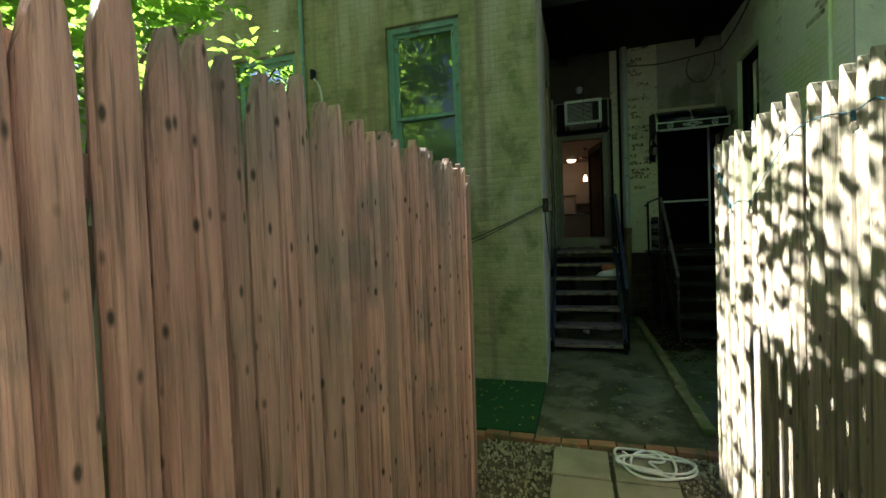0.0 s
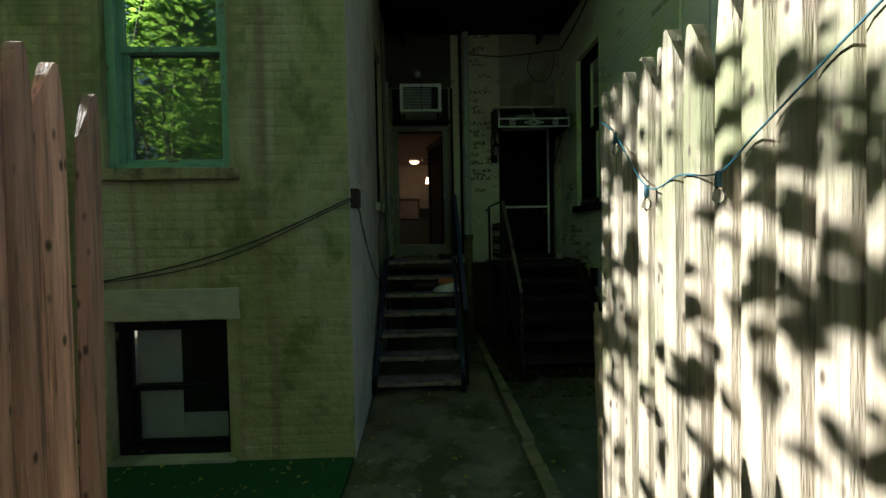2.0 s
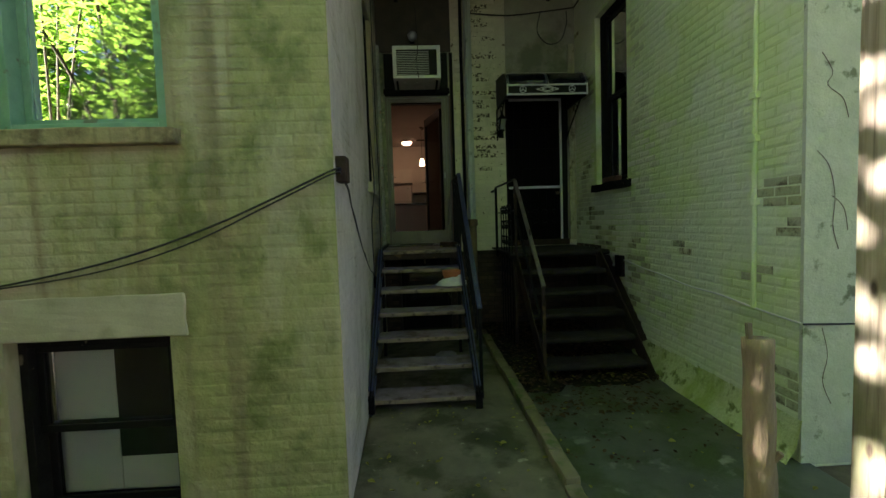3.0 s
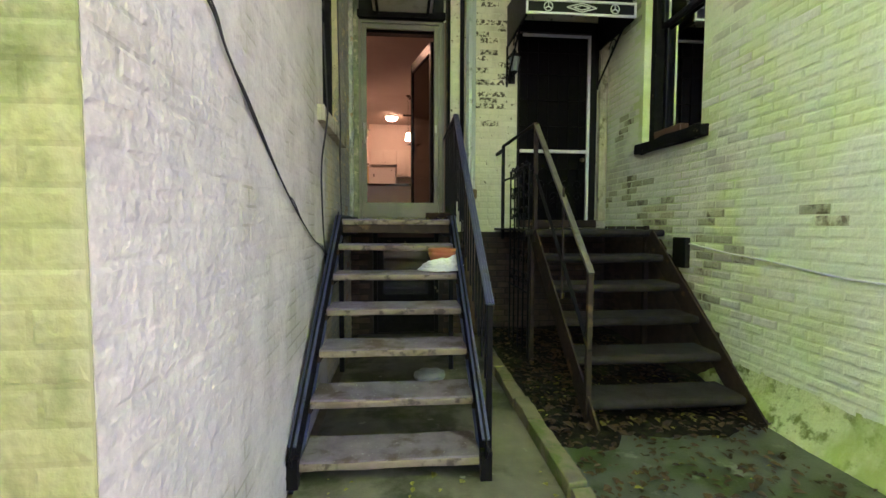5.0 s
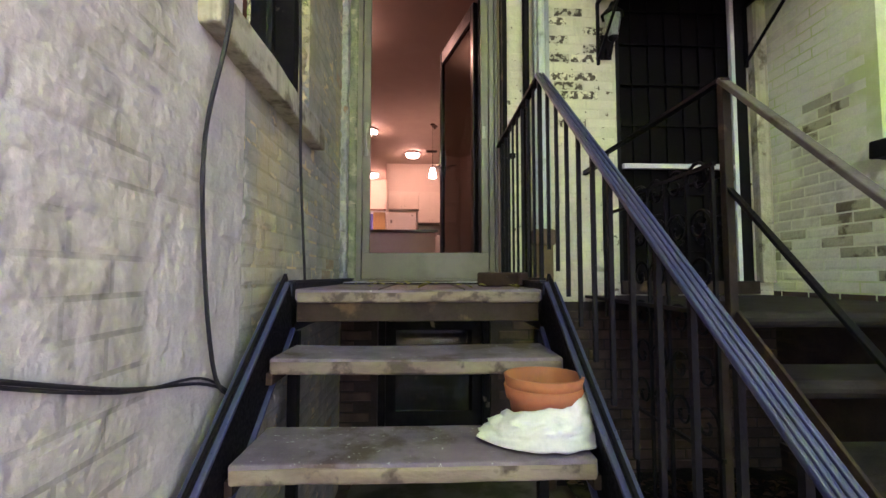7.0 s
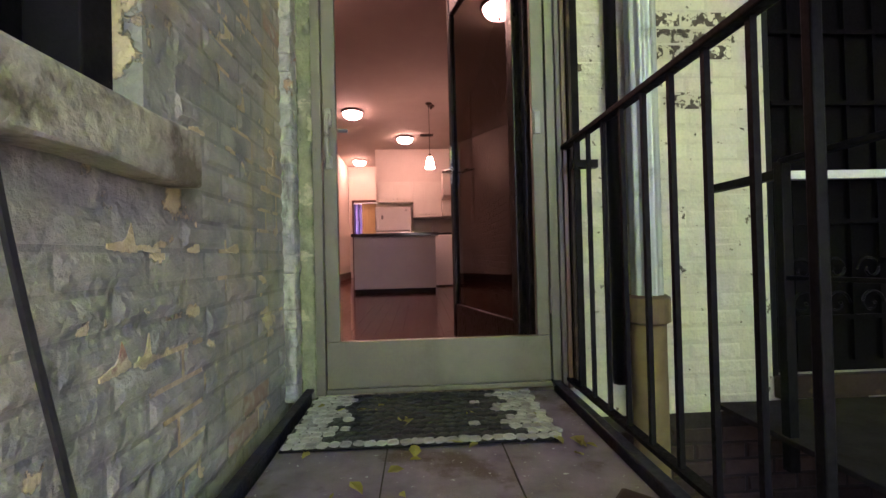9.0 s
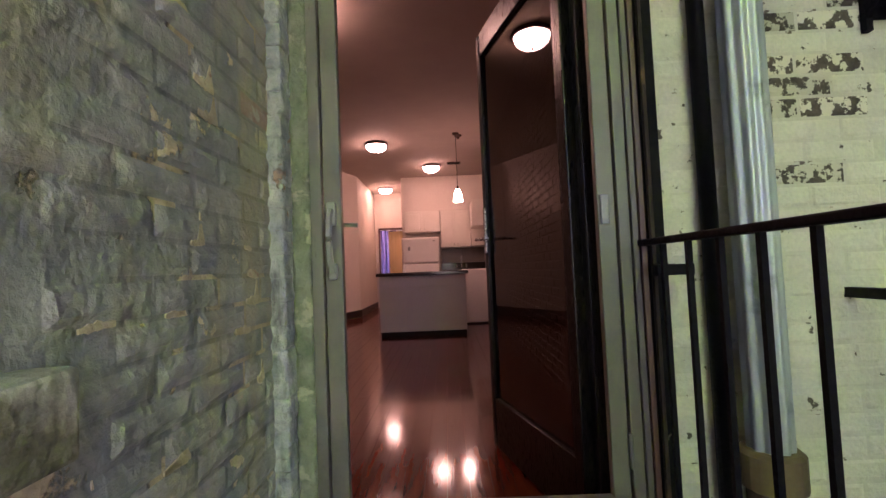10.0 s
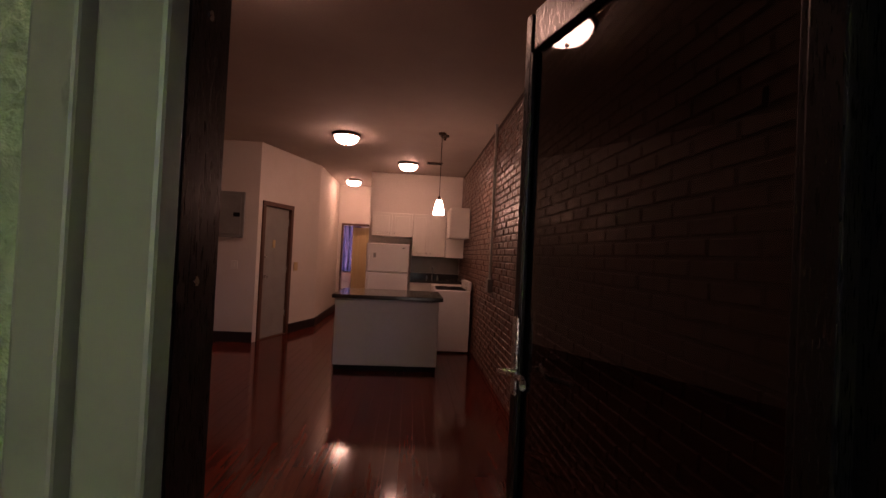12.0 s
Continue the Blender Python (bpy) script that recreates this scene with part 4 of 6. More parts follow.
part("collar", lathe(B(), [(0.064, 0), (0.080, 0.01), (0.080, 0.10), (0.068, 0.11)], 20, (DX, DY, 1.58)), CLAY, ds)

# cellar door behind the stairs
cd = tagged(new("door_3"), "dark cellar door with panes behind the stairs", "door", kind="structure")
pbox("leaf", cd, BLACK_OLD, CDOOR[0] + 0.05, CDOOR[1] - 0.05, BACK + 0.08, BACK + 0.12, 0.0, 1.13, 0.004)
pbox("frame", cd, BLACK_OLD, CDOOR[0] + 0.003, CDOOR[0] + 0.05, BACK + 0.03, BACK + 0.14, 0, 1.175, 0.004)
pbox("frame", cd, BLACK_OLD, CDOOR[1] - 0.05, CDOOR[1] - 0.003, BACK + 0.03, BACK + 0.14, 0, 1.175, 0.004)
for k in range(2):
    pbox("pane", cd, WIN_GLASS, CDOOR[0] + 0.12, CDOOR[1] - 0.12, BACK + 0.072, BACK + 0.079, 0.45 + k * 0.30, 0.70 + k * 0.30, 0, "dusty reflecting pane")

# ---- iron stairs to the back door ----
def tread_mesh(bm, x0, x1, yf, depth, zt, nose=0.0):
    if nose:
        cyl(bm, (x0, yf + nose, zt - nose), (x1, yf + nose, zt - nose), nose, seg=14)
        box(bm, x0, x1, yf + nose, yf + depth, zt - 0.02, zt, 0.003)
    else:
        box(bm, x0, x1, yf, yf + depth, zt - 0.045, zt, 0.008)
    bmesh.ops.subdivide_edges(bm, edges=[e for e in bm.edges if abs(e.verts[0].co.x - e.verts[1].co.x) > 0.5], cuts=7)
    for v in bm.verts:
        v.co.z += 0.0035 * noise.noise(v.co * 6) - 0.004 * math.sin(math.pi * (v.co.x - x0) / (x1 - x0))
        v.co.y += 0.004 * noise.noise(v.co * 9 + Vector((4, 0, 0)))


RISE, GOING, FRONT = 0.202, 0.268, 1.36


def tread_z(k):
    return 0.118 + RISE * k


st = thing("stairs", "open iron stairs with gritty brown treads and blue stringers", "stairs")
for k in range(6):
    bm = B()
    tread_mesh(bm, 0.10, 1.005, FRONT + GOING * k, 0.275, tread_z(k))
    part("tread", bm, TREAD, st)
    part("nosing", rough_block(B(), 0.103, 1.002, FRONT + GOING * k - 0.005, FRONT + GOING * k + 0.012, tread_z(k) - 0.05, tread_z(k) - 0.010, 0.004, 9, k), NOSING, st, "worn brown front edge")
    yb = FRONT + GOING * k
    for xx in (0.085, 1.0):
        part("tread_bracket", box(B(), xx, xx + 0.02, yb + 0.02, yb + 0.26, tread_z(k) - 0.085, tread_z(k) - 0.047, 0.002), RUST, st)
LF = FRONT + GOING * 6
bm = B()
tread_mesh(bm, 0.095, 1.01, LF, BACK - LF - 0.035, LAND)
part("landing", bm, TREAD, st, "gritty landing plate with two seams")
part("nosing", rough_block(B(), 0.10, 1.005, LF - 0.005, LF + 0.012, LAND - 0.05, LAND - 0.010, 0.004, 9, 9), NOSING, st, "worn brown front edge")
for xx in (0.40, 0.72):
    pbox("seam", st, RUST, xx, xx + 0.003, LF + 0.01, BACK - 0.04, LAND - 0.004, LAND + 0.0008)
pbox("landing_edge", st, RUST, 0.10, 1.0, LF + 0.012, LF + 0.05, LAND - 0.12, LAND - 0.048, 0.003)
for xx, nm in ((0.075, "stringer"), (1.025, "stringer")):
    bm = bar(B(), (xx, FRONT - 0.02, tread_z(0) - 0.03), (xx, LF + 0.02, LAND - 0.03), 0.012, 0.22, 0.003)
    part(nm, bm, IRON, st)
    for dz in (0.115, -0.115):
        end = 0.06 if dz > 0 else -0.02
        part("stringer_flange", bar(B(), (xx, FRONT - 0.02, tread_z(0) - 0.03 + dz), (xx, LF - end, LAND - 0.03 + dz - (end + 0.02) * RISE / GOING), 0.042, 0.012, 0.003), BLUE, st)
    pbox("landing_channel", st, CHANNEL, xx - 0.006, xx + 0.006, LF + 0.02, BACK - 0.01, LAND - 0.16, LAND + 0.022, 0.003)
    pbox("landing_flange", st, CHANNEL, xx - 0.016, xx + 0.016, LF + 0.02, BACK - 0.01, LAND + 0.022, LAND + 0.032, 0.003)
    pbox("foot_leg", st, IRON, xx - 0.03, xx + 0.03, FRONT - 0.04, FRONT + 0.01, 0.0, 0.15, 0.004)
    pbox("leg", st, IRON, xx - 0.02, xx + 0.02, LF + 0.06, LF + 0.10, 0.0, LAND - 0.16, 0.004)

# railing on the east side
RX = 1.08
rl = thing("stair_railing", "iron railing with a worn blue handrail and black balusters", "railing")
TOPP, ENDP = Vector((RX, 3.22, 2.27)), Vector((RX, 1.54, 0.85))
bm = B()
bar(bm, TOPP, ENDP, 0.048, 0.014, 0.004)
for dx, w_ in ((-0.013, 0.009), (0.0, 0.010), (0.013, 0.009)):
    bar(bm, TOPP + Vector((dx, 0, 0.009)), ENDP + Vector((dx, 0, 0.009)), w_, 0.010, 0.003)
part("handrail", bm, BLUE, rl, "blue-painted sloping handrail")
part("landing_rail", bar(B(), TOPP, (RX, BACK - 0.01, 2.27), 0.034, 0.018, 0.004), IRON, rl)
part("post", bar(B(), (RX, ENDP.y + 0.02, 0.0), (RX, ENDP.y + 0.02, ENDP.z), 0.032, 0.032, 0.003), IRON, rl)
part("post", bar(B(), (RX, TOPP.y + 0.01, LAND - 0.12), (RX, TOPP.y + 0.01, TOPP.z), 0.019, 0.019, 0.003), IRON, rl)
slope = (TOPP.z - ENDP.z) / (TOPP.y - ENDP.y)
for k in range(13):
    y = ENDP.y + 0.13 + k * 0.12
    zb = max(0.06, tread_z(0) + 0.05 + (y - FRONT) * RISE / GOING)
    part("baluster", bar(B(), (RX, y, zb), (RX, y, ENDP.z + (y - ENDP.y) * slope), 0.0125, 0.0125), IRON, rl)
for k in range(8):
    y = TOPP.y + 0.125 + k * 0.122
    part("baluster", bar(B(), (RX, y, LAND + 0.03), (RX, y, 2.266), 0.0125, 0.0125), IRON, rl)
part("bottom_rail", bar(B(), (RX, TOPP.y, LAND + 0.035), (RX, BACK - 0.01, LAND + 0.035), 0.03, 0.012), IRON, rl)
part("wall_clip", bar(B(), (RX, BACK - 0.10, 2.19), (RX + 0.10, BACK - 0.10, 2.19), 0.03, 0.03), IRON, rl)

# things on the stairs
pot = thing("flower_pot", "two nested terracotta plant pots on a stair tread", "flower pot", at=(0.91, 2.585, tread_z(4)))
for dz in (0.0, 0.028):
    part("pot" if dz == 0 else "inner_pot", lathe(B(), [(0.078, 0.0 + dz), (0.098, 0.110 + dz), (0.106, 0.113 + dz), (0.112, 0.146 + dz), (0.104, 0.147 + dz), (0.096, 0.112 + dz), (0.07, 0.02 + dz)], 28), TERRA, pot, smooth=True)
bm = B()
bmesh.ops.create_grid(bm, x_segments=60, y_segments=26, size=0.5)
for v in bm.verts:
    u, w = v.co.x * 2, 0.5 - v.co.y
    q = Vector((u * 2.2, w * 1.6, 2))
    top = 0.105 + 0.036 * u + 0.06 * max(0, u - 0.25) ** 2 + 0.012 * noise.noise(Vector((u * 4, 0, 9)))
    fold = 0.020 * abs(noise.noise(q * 1.7)) + 0.010 * noise.noise(q * 4) + 0.010 * abs(noise.noise(Vector((u + 2.5 * w, 3 * w - u, 5)) * 2.6))
    rad = 0.104 + (0.052 + (0.03 if u < 0 else -0.012) * abs(u)) * w ** 0.8 + fold * (0.4 + w)
    an = -math.pi / 2 + u * 1.75
    v.co = Vector((0.915 + rad * math.cos(an), 2.585 + min(0.9 * rad, 0.135) * math.sin(an), tread_z(4) + 0.005 + top * (1 - w) ** 0.85 + 0.5 * fold * w))
rag = single("rag", bm, CLOTH, "crumpled white rag with brown stains on a tread", "cloth", smooth=True)
sol = rag.modifiers.new("thick", "SOLIDIFY")
sol.thickness = 0.003
bm = rough_block(B(), -0.108, 0.108, -0.055, 0.055, 0, 0.066, 0.007, 5, 3)
bk = single("brick_block", bm, OLD_BRICK, "dark weathered brick lying on the landing", "brick")
bk.matrix_basis = pose(0.935, 3.37, LAND, 0, 0, -40)

mat = thing("door_mat", "black and white cobble-patterned door mat on the landing", "door mat", at=(0.50, 4.075, LAND))
pbox("backing", mat, BLACK, -0.395, 0.395, -0.225, 0.225, 0.0, 0.008, 0.002)

# ---- neighbour's door, awning and stairs ----
nd = tagged(new("door_4"), "black iron security door in a white metal frame", "door", kind="structure")
pbox("panel", nd, PITCH, 1.96, 2.80, BACK + 0.05, BACK + 0.09, LAND, 3.52, 0.004)
pbox("frame", nd, BRIGHT, 2.775, 2.805, BACK - 0.015, BACK + 0.02, LAND, 3.50, 0.003, "white metal edge of the frame")
pbox("frame", nd, BRIGHT, 1.99, 2.775, BACK - 0.015, BACK + 0.02, 3.475, 3.50, 0.003)
pbox("mid_rail", nd, BRIGHT, 1.97, 2.775, BACK - 0.015, BACK + 0.02, 2.135, 2.17, 0.003)
pbox("threshold", nd, RUST, 1.925, 2.90, BACK - 0.045, BACK - 0.012, 1.252, LAND + 0.012, 0.003, "rusty iron door threshold")
pbox("jamb", nd, BLACK, 2.81, 2.895, BACK + 0.0, BACK + 0.10, LAND, 3.65, 0.003)
pbox("jamb", nd, BLACK, 1.933, 1.957, BACK + 0.0, BACK + 0.10, LAND, 3.65, 0.003)
pbox("head", nd, BLACK, 1.957, 2.81, BACK + 0.0, BACK + 0.10, 3.525, 3.655, 0.003)
for zz in (1.55, 1.95, 2.45, 2.75, 3.05, 3.3):
    pbox("bar", nd, PITCH, 1.98, 2.77, BACK + 0.02, BACK + 0.035, zz, zz + 0.02)
for i in range(6):
    pbox("bar", nd, PITCH, 2.06 + i * 0.125, 2.075 + i * 0.125, BACK + 0.022, BACK + 0.034, LAND + 0.05, 3.46)
part("knob", lathe(B(), [(0.012, 0), (0.03, 0.015), (0.03, 0.04), (0.0, 0.05)], 16, (2.72, BACK - 0.03, 2.03)), CLAY, nd)
for k in range(5):
    cx = 2.08 + k * 0.15
    for cz, s in ((1.62, 1), (1.76, -1)):
        pts = [(cx + s * (0.008 + 0.05 * (1 - i / 12)) * math.cos(i * 0.62), BACK + 0.012, cz + (0.008 + 0.05 * (1 - i / 12)) * math.sin(i * 0.62)) for i in range(12)]
        part("scroll", tube(B(), pts, 0.006, 5), IRON, nd)
pbox("trim_post", nd, STONE, 2.905, 3.0, BACK - 0.07, BACK - 0.003, LAND, 4.3, 0.004, "cream painted wooden trim post")

aw = thing("awning", "black metal door awning with white trim and star ornaments", "awning")
X0, X1, YF, YB, ZB, ZT = 1.79, 2.90, 3.50, BACK - 0.003, 3.33, 3.68
bm = B()
pr = [(YF, ZB + 0.13), (YF + 0.03, ZB + 0.22), (YF + 0.12, ZB + 0.31), (YF + 0.3, ZB + 0.38), (YB, ZB + 0.45)]
for (ya, za), (yb, zb_) in zip(pr, pr[1:]):
    bm.faces.new([bm.verts.new(v) for v in ((X0, ya, za), (X1, ya, za), (X1, yb, zb_), (X0, yb, zb_))])
bmesh.ops.remove_doubles(bm, verts=bm.verts, dist=0.0005)
cv = part("cover", bm, AWNING, aw, "curved black sheet cover", smooth=True)
cv.modifiers.new("thick", "SOLIDIFY").thickness = 0.006
for xx in (X0, (X0 + X1) / 2 - 0.015, X1 - 0.03):
    bm = B()
    for (ya, za), (yb, zb_) in zip(pr[:4], pr[1:4]):
        bar(bm, (xx + 0.015, ya - 0.004, za + 0.004), (xx + 0.015, yb - 0.004, zb_ + 0.004), 0.035, 0.008)
    part("rib", bm, CHROME, aw, "bright metal rib")
pbox("fascia", aw, BLACK, X0, X1, YF + 0.004, YF + 0.012, ZB + 0.02, ZB + 0.12)
pbox("trim", aw, BRIGHT, X0, X1, YF - 0.008, YF + 0.012, ZB - 0.005, ZB + 0.018, 0.003, "white metal trim")
pbox("trim", aw, BRIGHT, X0, X1, YF - 0.008, YF + 0.012, ZB + 0.118, ZB + 0.138, 0.003, "white metal trim")
pbox("trim", aw, BRIGHT, X0, X0 + 0.02, YF - 0.008, YF + 0.012, ZB + 0.018, ZB + 0.118, 0.003)
pbox("trim", aw, BRIGHT, X1 - 0.02, X1, YF - 0.008, YF + 0.012, ZB + 0.018, ZB + 0.118, 0.003)
zc = ZB + 0.069
for cx in (X0 + 0.22, X1 - 0.22):
    bm = B()
    tube(bm, [(cx + 0.042 * math.cos(i * math.pi / 8), YF - 0.004, zc + 0.042 * math.sin(i * math.pi / 8)) for i in range(17)], 0.005, 5)
    for i in range(3):
        an = math.pi / 2 + i * 2 * math.pi / 3
        bar(bm, (cx, YF - 0.004, zc), (cx + 0.04 * math.cos(an), YF - 0.004, zc + 0.04 * math.sin(an)), 0.006, 0.010)
    part("ornament", bm, BRIGHT, aw, "white three-pointed ring ornament")
for s in (1.0, 0.55):
    bm = B()
    cx, q = (X0 + X1) / 2, [(0.15 * s, 0), (0, 0.042 * s), (-0.15 * s, 0), (0, -0.042 * s)]
    for (a1, b1), (a2, b2) in zip(q, q[1:] + q[:1]):
        bar(bm, (cx + a1, YF - 0.004, zc + b1), (cx + a2, YF - 0.004, zc + b2), 0.006, 0.009)
    part("ornament", bm, BRIGHT, aw, "white diamond ornament")
for xx in (X0 + 0.012, X1 - 0.012):
    bm = bar(B(), (xx, YF + 0.03, ZB), (xx, YB, ZB), 0.02, 0.02)
    bar(bm, (xx, YF + 0.25, ZB), (xx, YB, ZB - 0.42), 0.016, 0.016)
    bar(bm, (xx, YB - 0.012, ZB), (xx, YB - 0.012, ZB - 0.45), 0.02, 0.02)
    part("bracket", bm, IRON, aw)
    part("scroll", tube(B(), [(xx, YF + 0.45 + (0.01 + 0.08 * (1 - i / 12)) * math.cos(i * 0.62), ZB - 0.1 + (0.01 + 0.08 * (1 - i / 12)) * math.sin(i * 0.62)) for i in range(12)], 0.006, 5), IRON, aw)
    bm = B()
    bm.faces.new([bm.verts.new((xx, y, z)) for y, z in pr + [(YB, ZB), (YF, ZB)]])
    part("side_sheet", bm, BLACK, aw)

ln = thing("wall_lantern", "dark green metal wall lantern on the pier", "lantern", at=(1.86, BACK - 0.13, 3.02))
part("glass", lathe(B(), [(0.035, 0.0), (0.062, 0.15)], 6), surf("lantern_glass", (0.16, 0.19, 0.15), (0.2, 0.24, 0.2), 9, 0.3, 0.05, vary=0), ln, "dusty tapered lantern glass")
part("roof", lathe(B(), [(0.085, 0.15), (0.03, 0.21), (0.012, 0.25), (0.0, 0.26)], 6), IRON, ln)
part("base", lathe(B(), [(0.0, -0.04), (0.03, -0.02), (0.04, 0.0)], 6), IRON, ln)
part("arm", tube(B(), [(0, 0.0, -0.02), (0, 0.05, -0.10), (0, 0.10, -0.08), (0, 0.13, 0.0)], 0.012), IRON, ln)
part("back_plate", box(B(), -0.04, 0.04, 0.115, 0.128, -0.1, 0.08, 0.004), IRON, ln)

ns = thing("stairs", "rusty brown iron stairs with dark gritty treads", "stairs")
NF, NG, NX0, NX1, LAND2, RISE2 = 1.80, 0.238, 1.77, 2.80, 1.245, 0.212
for k in range(5):
    bm = B()
    tread_mesh(bm, NX0, NX1, NF + NG * k, 0.29, LAND2 - RISE2 * (5 - k), 0.032)
    part("tread", bm, TREAD_B, ns)
NL = NF + NG * 5
bm = B()
tread_mesh(bm, NX0 - 0.1, 2.95, NL, BACK - NL - 0.02, LAND2, 0.032)
part("landing", bm, TREAD_B, ns)
for xx in (NX0 - 0.015, NX1 + 0.015):
    part("stringer", bar(B(), (xx, NF - 0.10, LAND2 - RISE2 * 5 - 0.17), (xx, NL + 0.02, LAND2 - 0.06), 0.014, 0.17, 0.003), RUST, ns)
    pbox("leg", ns, RUST, xx - 0.02, xx + 0.02, NL + 0.05, NL + 0.09, 0.05, LAND - 0.05, 0.003)
# backing along the stair line, its colour holding the shade below
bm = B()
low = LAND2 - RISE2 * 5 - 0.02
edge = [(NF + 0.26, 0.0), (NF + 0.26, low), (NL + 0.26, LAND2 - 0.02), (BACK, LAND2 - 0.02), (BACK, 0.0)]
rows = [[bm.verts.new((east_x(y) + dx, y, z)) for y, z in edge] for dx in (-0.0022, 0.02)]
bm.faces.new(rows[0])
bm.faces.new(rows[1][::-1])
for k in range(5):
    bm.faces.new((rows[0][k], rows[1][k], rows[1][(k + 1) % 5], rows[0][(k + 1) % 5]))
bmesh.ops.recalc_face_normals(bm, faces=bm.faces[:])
structure("wall_base_east", bm, BARE, "unpainted brick below the neighbour's stairs, darkened with painted shade")
nr = thing("stair_railing", "rusty brown iron railing of the neighbour's stairs", "railing")
NRX = 1.755
a, b = Vector((NRX, NL + 0.01, 2.16)), Vector((NRX, 1.80, 0.985))
part("handrail", bar(B(), a, b, 0.042, 0.020, 0.004), WORN_IRON, nr, "worn brown flat handrail")
part("mid_rail", bar(B(), a - Vector((0, 0, 0.42)), b - Vector((0, 0.0, 0.48)), 0.026, 0.014, 0.003), IRON, nr)
part("post", bar(B(), (NRX, b.y + 0.02, 0.08), (NRX, b.y + 0.02, b.z), 0.034, 0.034, 0.003), RUST, nr)
part("post", bar(B(), (NRX, a.y - 0.01, LAND - 0.2), (NRX, a.y - 0.01, a.z), 0.034, 0.034, 0.003), RUST, nr)
part("post", bar(B(), (NRX - 0.06, BACK - 0.35, LAND - 0.2), (NRX - 0.06, BACK - 0.35, 2.14), 0.034, 0.034, 0.003), IRON, nr)
part("landing_rail", bar(B(), a, (NRX - 0.06, BACK - 0.35, 2.14), 0.034, 0.018, 0.003), IRON, nr)
part("landing_rail", bar(B(), a - Vector((0, 0, 0.38)), (NRX - 0.06, BACK - 0.35, 1.76), 0.026, 0.014, 0.003), IRON, nr)
part("baluster", bar(B(), (NRX, 2.30, 0.75), (NRX, 2.30, 1.55), 0.014, 0.014), RUST, nr)
part("wall_bar", bar(B(), (NRX - 0.06, BACK - 0.35, 2.10), (NRX - 0.06, BACK, 2.10), 0.03, 0.03), IRON, nr)
sg = thing("scroll_gate", "black wrought-iron scroll panel leaning by the landing", "gate")
for k in range(4):
    for j in range(6):
        cy, cz = NL + 0.10 + k * 0.17, LAND - 0.55 + j * 0.2
        s = 1 if (k + j) % 2 else -1
        pts = [(NRX - 0.05, cy + s * (0.008 + 0.075 * (1 - i / 13)) * math.cos(i * 0.6), cz + (0.008 + 0.075 * (1 - i / 13)) * math.sin(i * 0.6)) for i in range(13)]
        part("scroll", tube(B(), pts, 0.007, 5), IRON, sg)
for k in range(5):
    part("bar", bar(B(), (NRX - 0.05, NL + 0.015 + k * 0.17, 0.1), (NRX - 0.05, NL + 0.015 + k * 0.17, LAND + 0.48), 0.014, 0.014), IRON, sg)
for zz in (LAND - 0.65, LAND + 0.49):
    part("bar", bar(B(), (NRX - 0.05, NL, zz), (NRX - 0.05, NL + 0.72, zz), 0.016, 0.016), IRON, sg)

# small things under the stairs
cp = thing("paper_cup", "white paper cup lying under the stairs", "cup", at=(0.50, 2.55, 0.03))
bm = lathe(B(), [(0.024, 0), (0.033, 0.085), (0.035, 0.088), (0.031, 0.085), (0.022, 0.003)], 18)
cup = part("cup", bm, HOSE, cp, smooth=True)
cp.matrix_basis = pose(0.50, 2.55, 0.036, 90, 0, 60)
bm = B()
bmesh.ops.create_icosphere(bm, subdivisions=3, radius=1)
for v in bm.verts:
    v.co = Vector((0.82 + v.co.x * 0.13, 2.75 + v.co.y * 0.10, max(0.002, 0.05 + v.co.z * 0.055 + 0.025 * noise.noise(v.co * 2.2))))
single("plastic_bag", bm, surf("grey_plastic_bag", (0.22, 0.23, 0.22), (0.3, 0.3, 0.29), 9, 0.35, 0.3, vary=0), "crumpled grey plastic bag under the stairs", "bag", smooth=True)

# ---- yard things ----
def picket(width, height, lean, thick=0.030):
    bm = B()
    n, rows = 7, 6
    front, back = [], []
    for i in range(n):
        u = (i / (n - 1) - 0.5) * 2
        top = height - 0.12 * abs(u) ** 3
        fr, bk_ = [], []
        for j in range(rows):
            z = top * (0, 0.33, 0.66, 0.915, 0.96, 1)[j]
            wob = 0.004 * noise.noise(Vector((lean * 40, z * 1.3, i * 0.1)))
            taper = 1 - 0.45 * max(0, (z - height + 0.16) / 0.16) ** 1.5
            x = u * width / 2 * taper + wob + lean * z
            fr.append(bm.verts.new((x, -thick * (0.08 + 0.92 * (1 - abs(u) ** 4.5)) + wob, z)))
            bk_.append(bm.verts.new((x, 0.004, z)))
        front.append(fr), back.append(bk_)
    for i in range(n - 1):
        for j in range(rows - 1):
            bm.faces.new((front[i][j], front[i + 1][j], front[i + 1][j + 1], front[i][j + 1]))
        bm.faces.new((back[i][0], back[i][-1], back[i + 1][-1], back[i + 1][0]))
        bm.faces.new((front[i][-1], front[i + 1][-1], back[i + 1][-1], back[i][-1]))
    for i in (0, n - 1):
        for j in range(rows - 1):
            bm.faces.new((front[i][j], front[i][j + 1], back[i][j + 1], back[i][j]))
    return bm


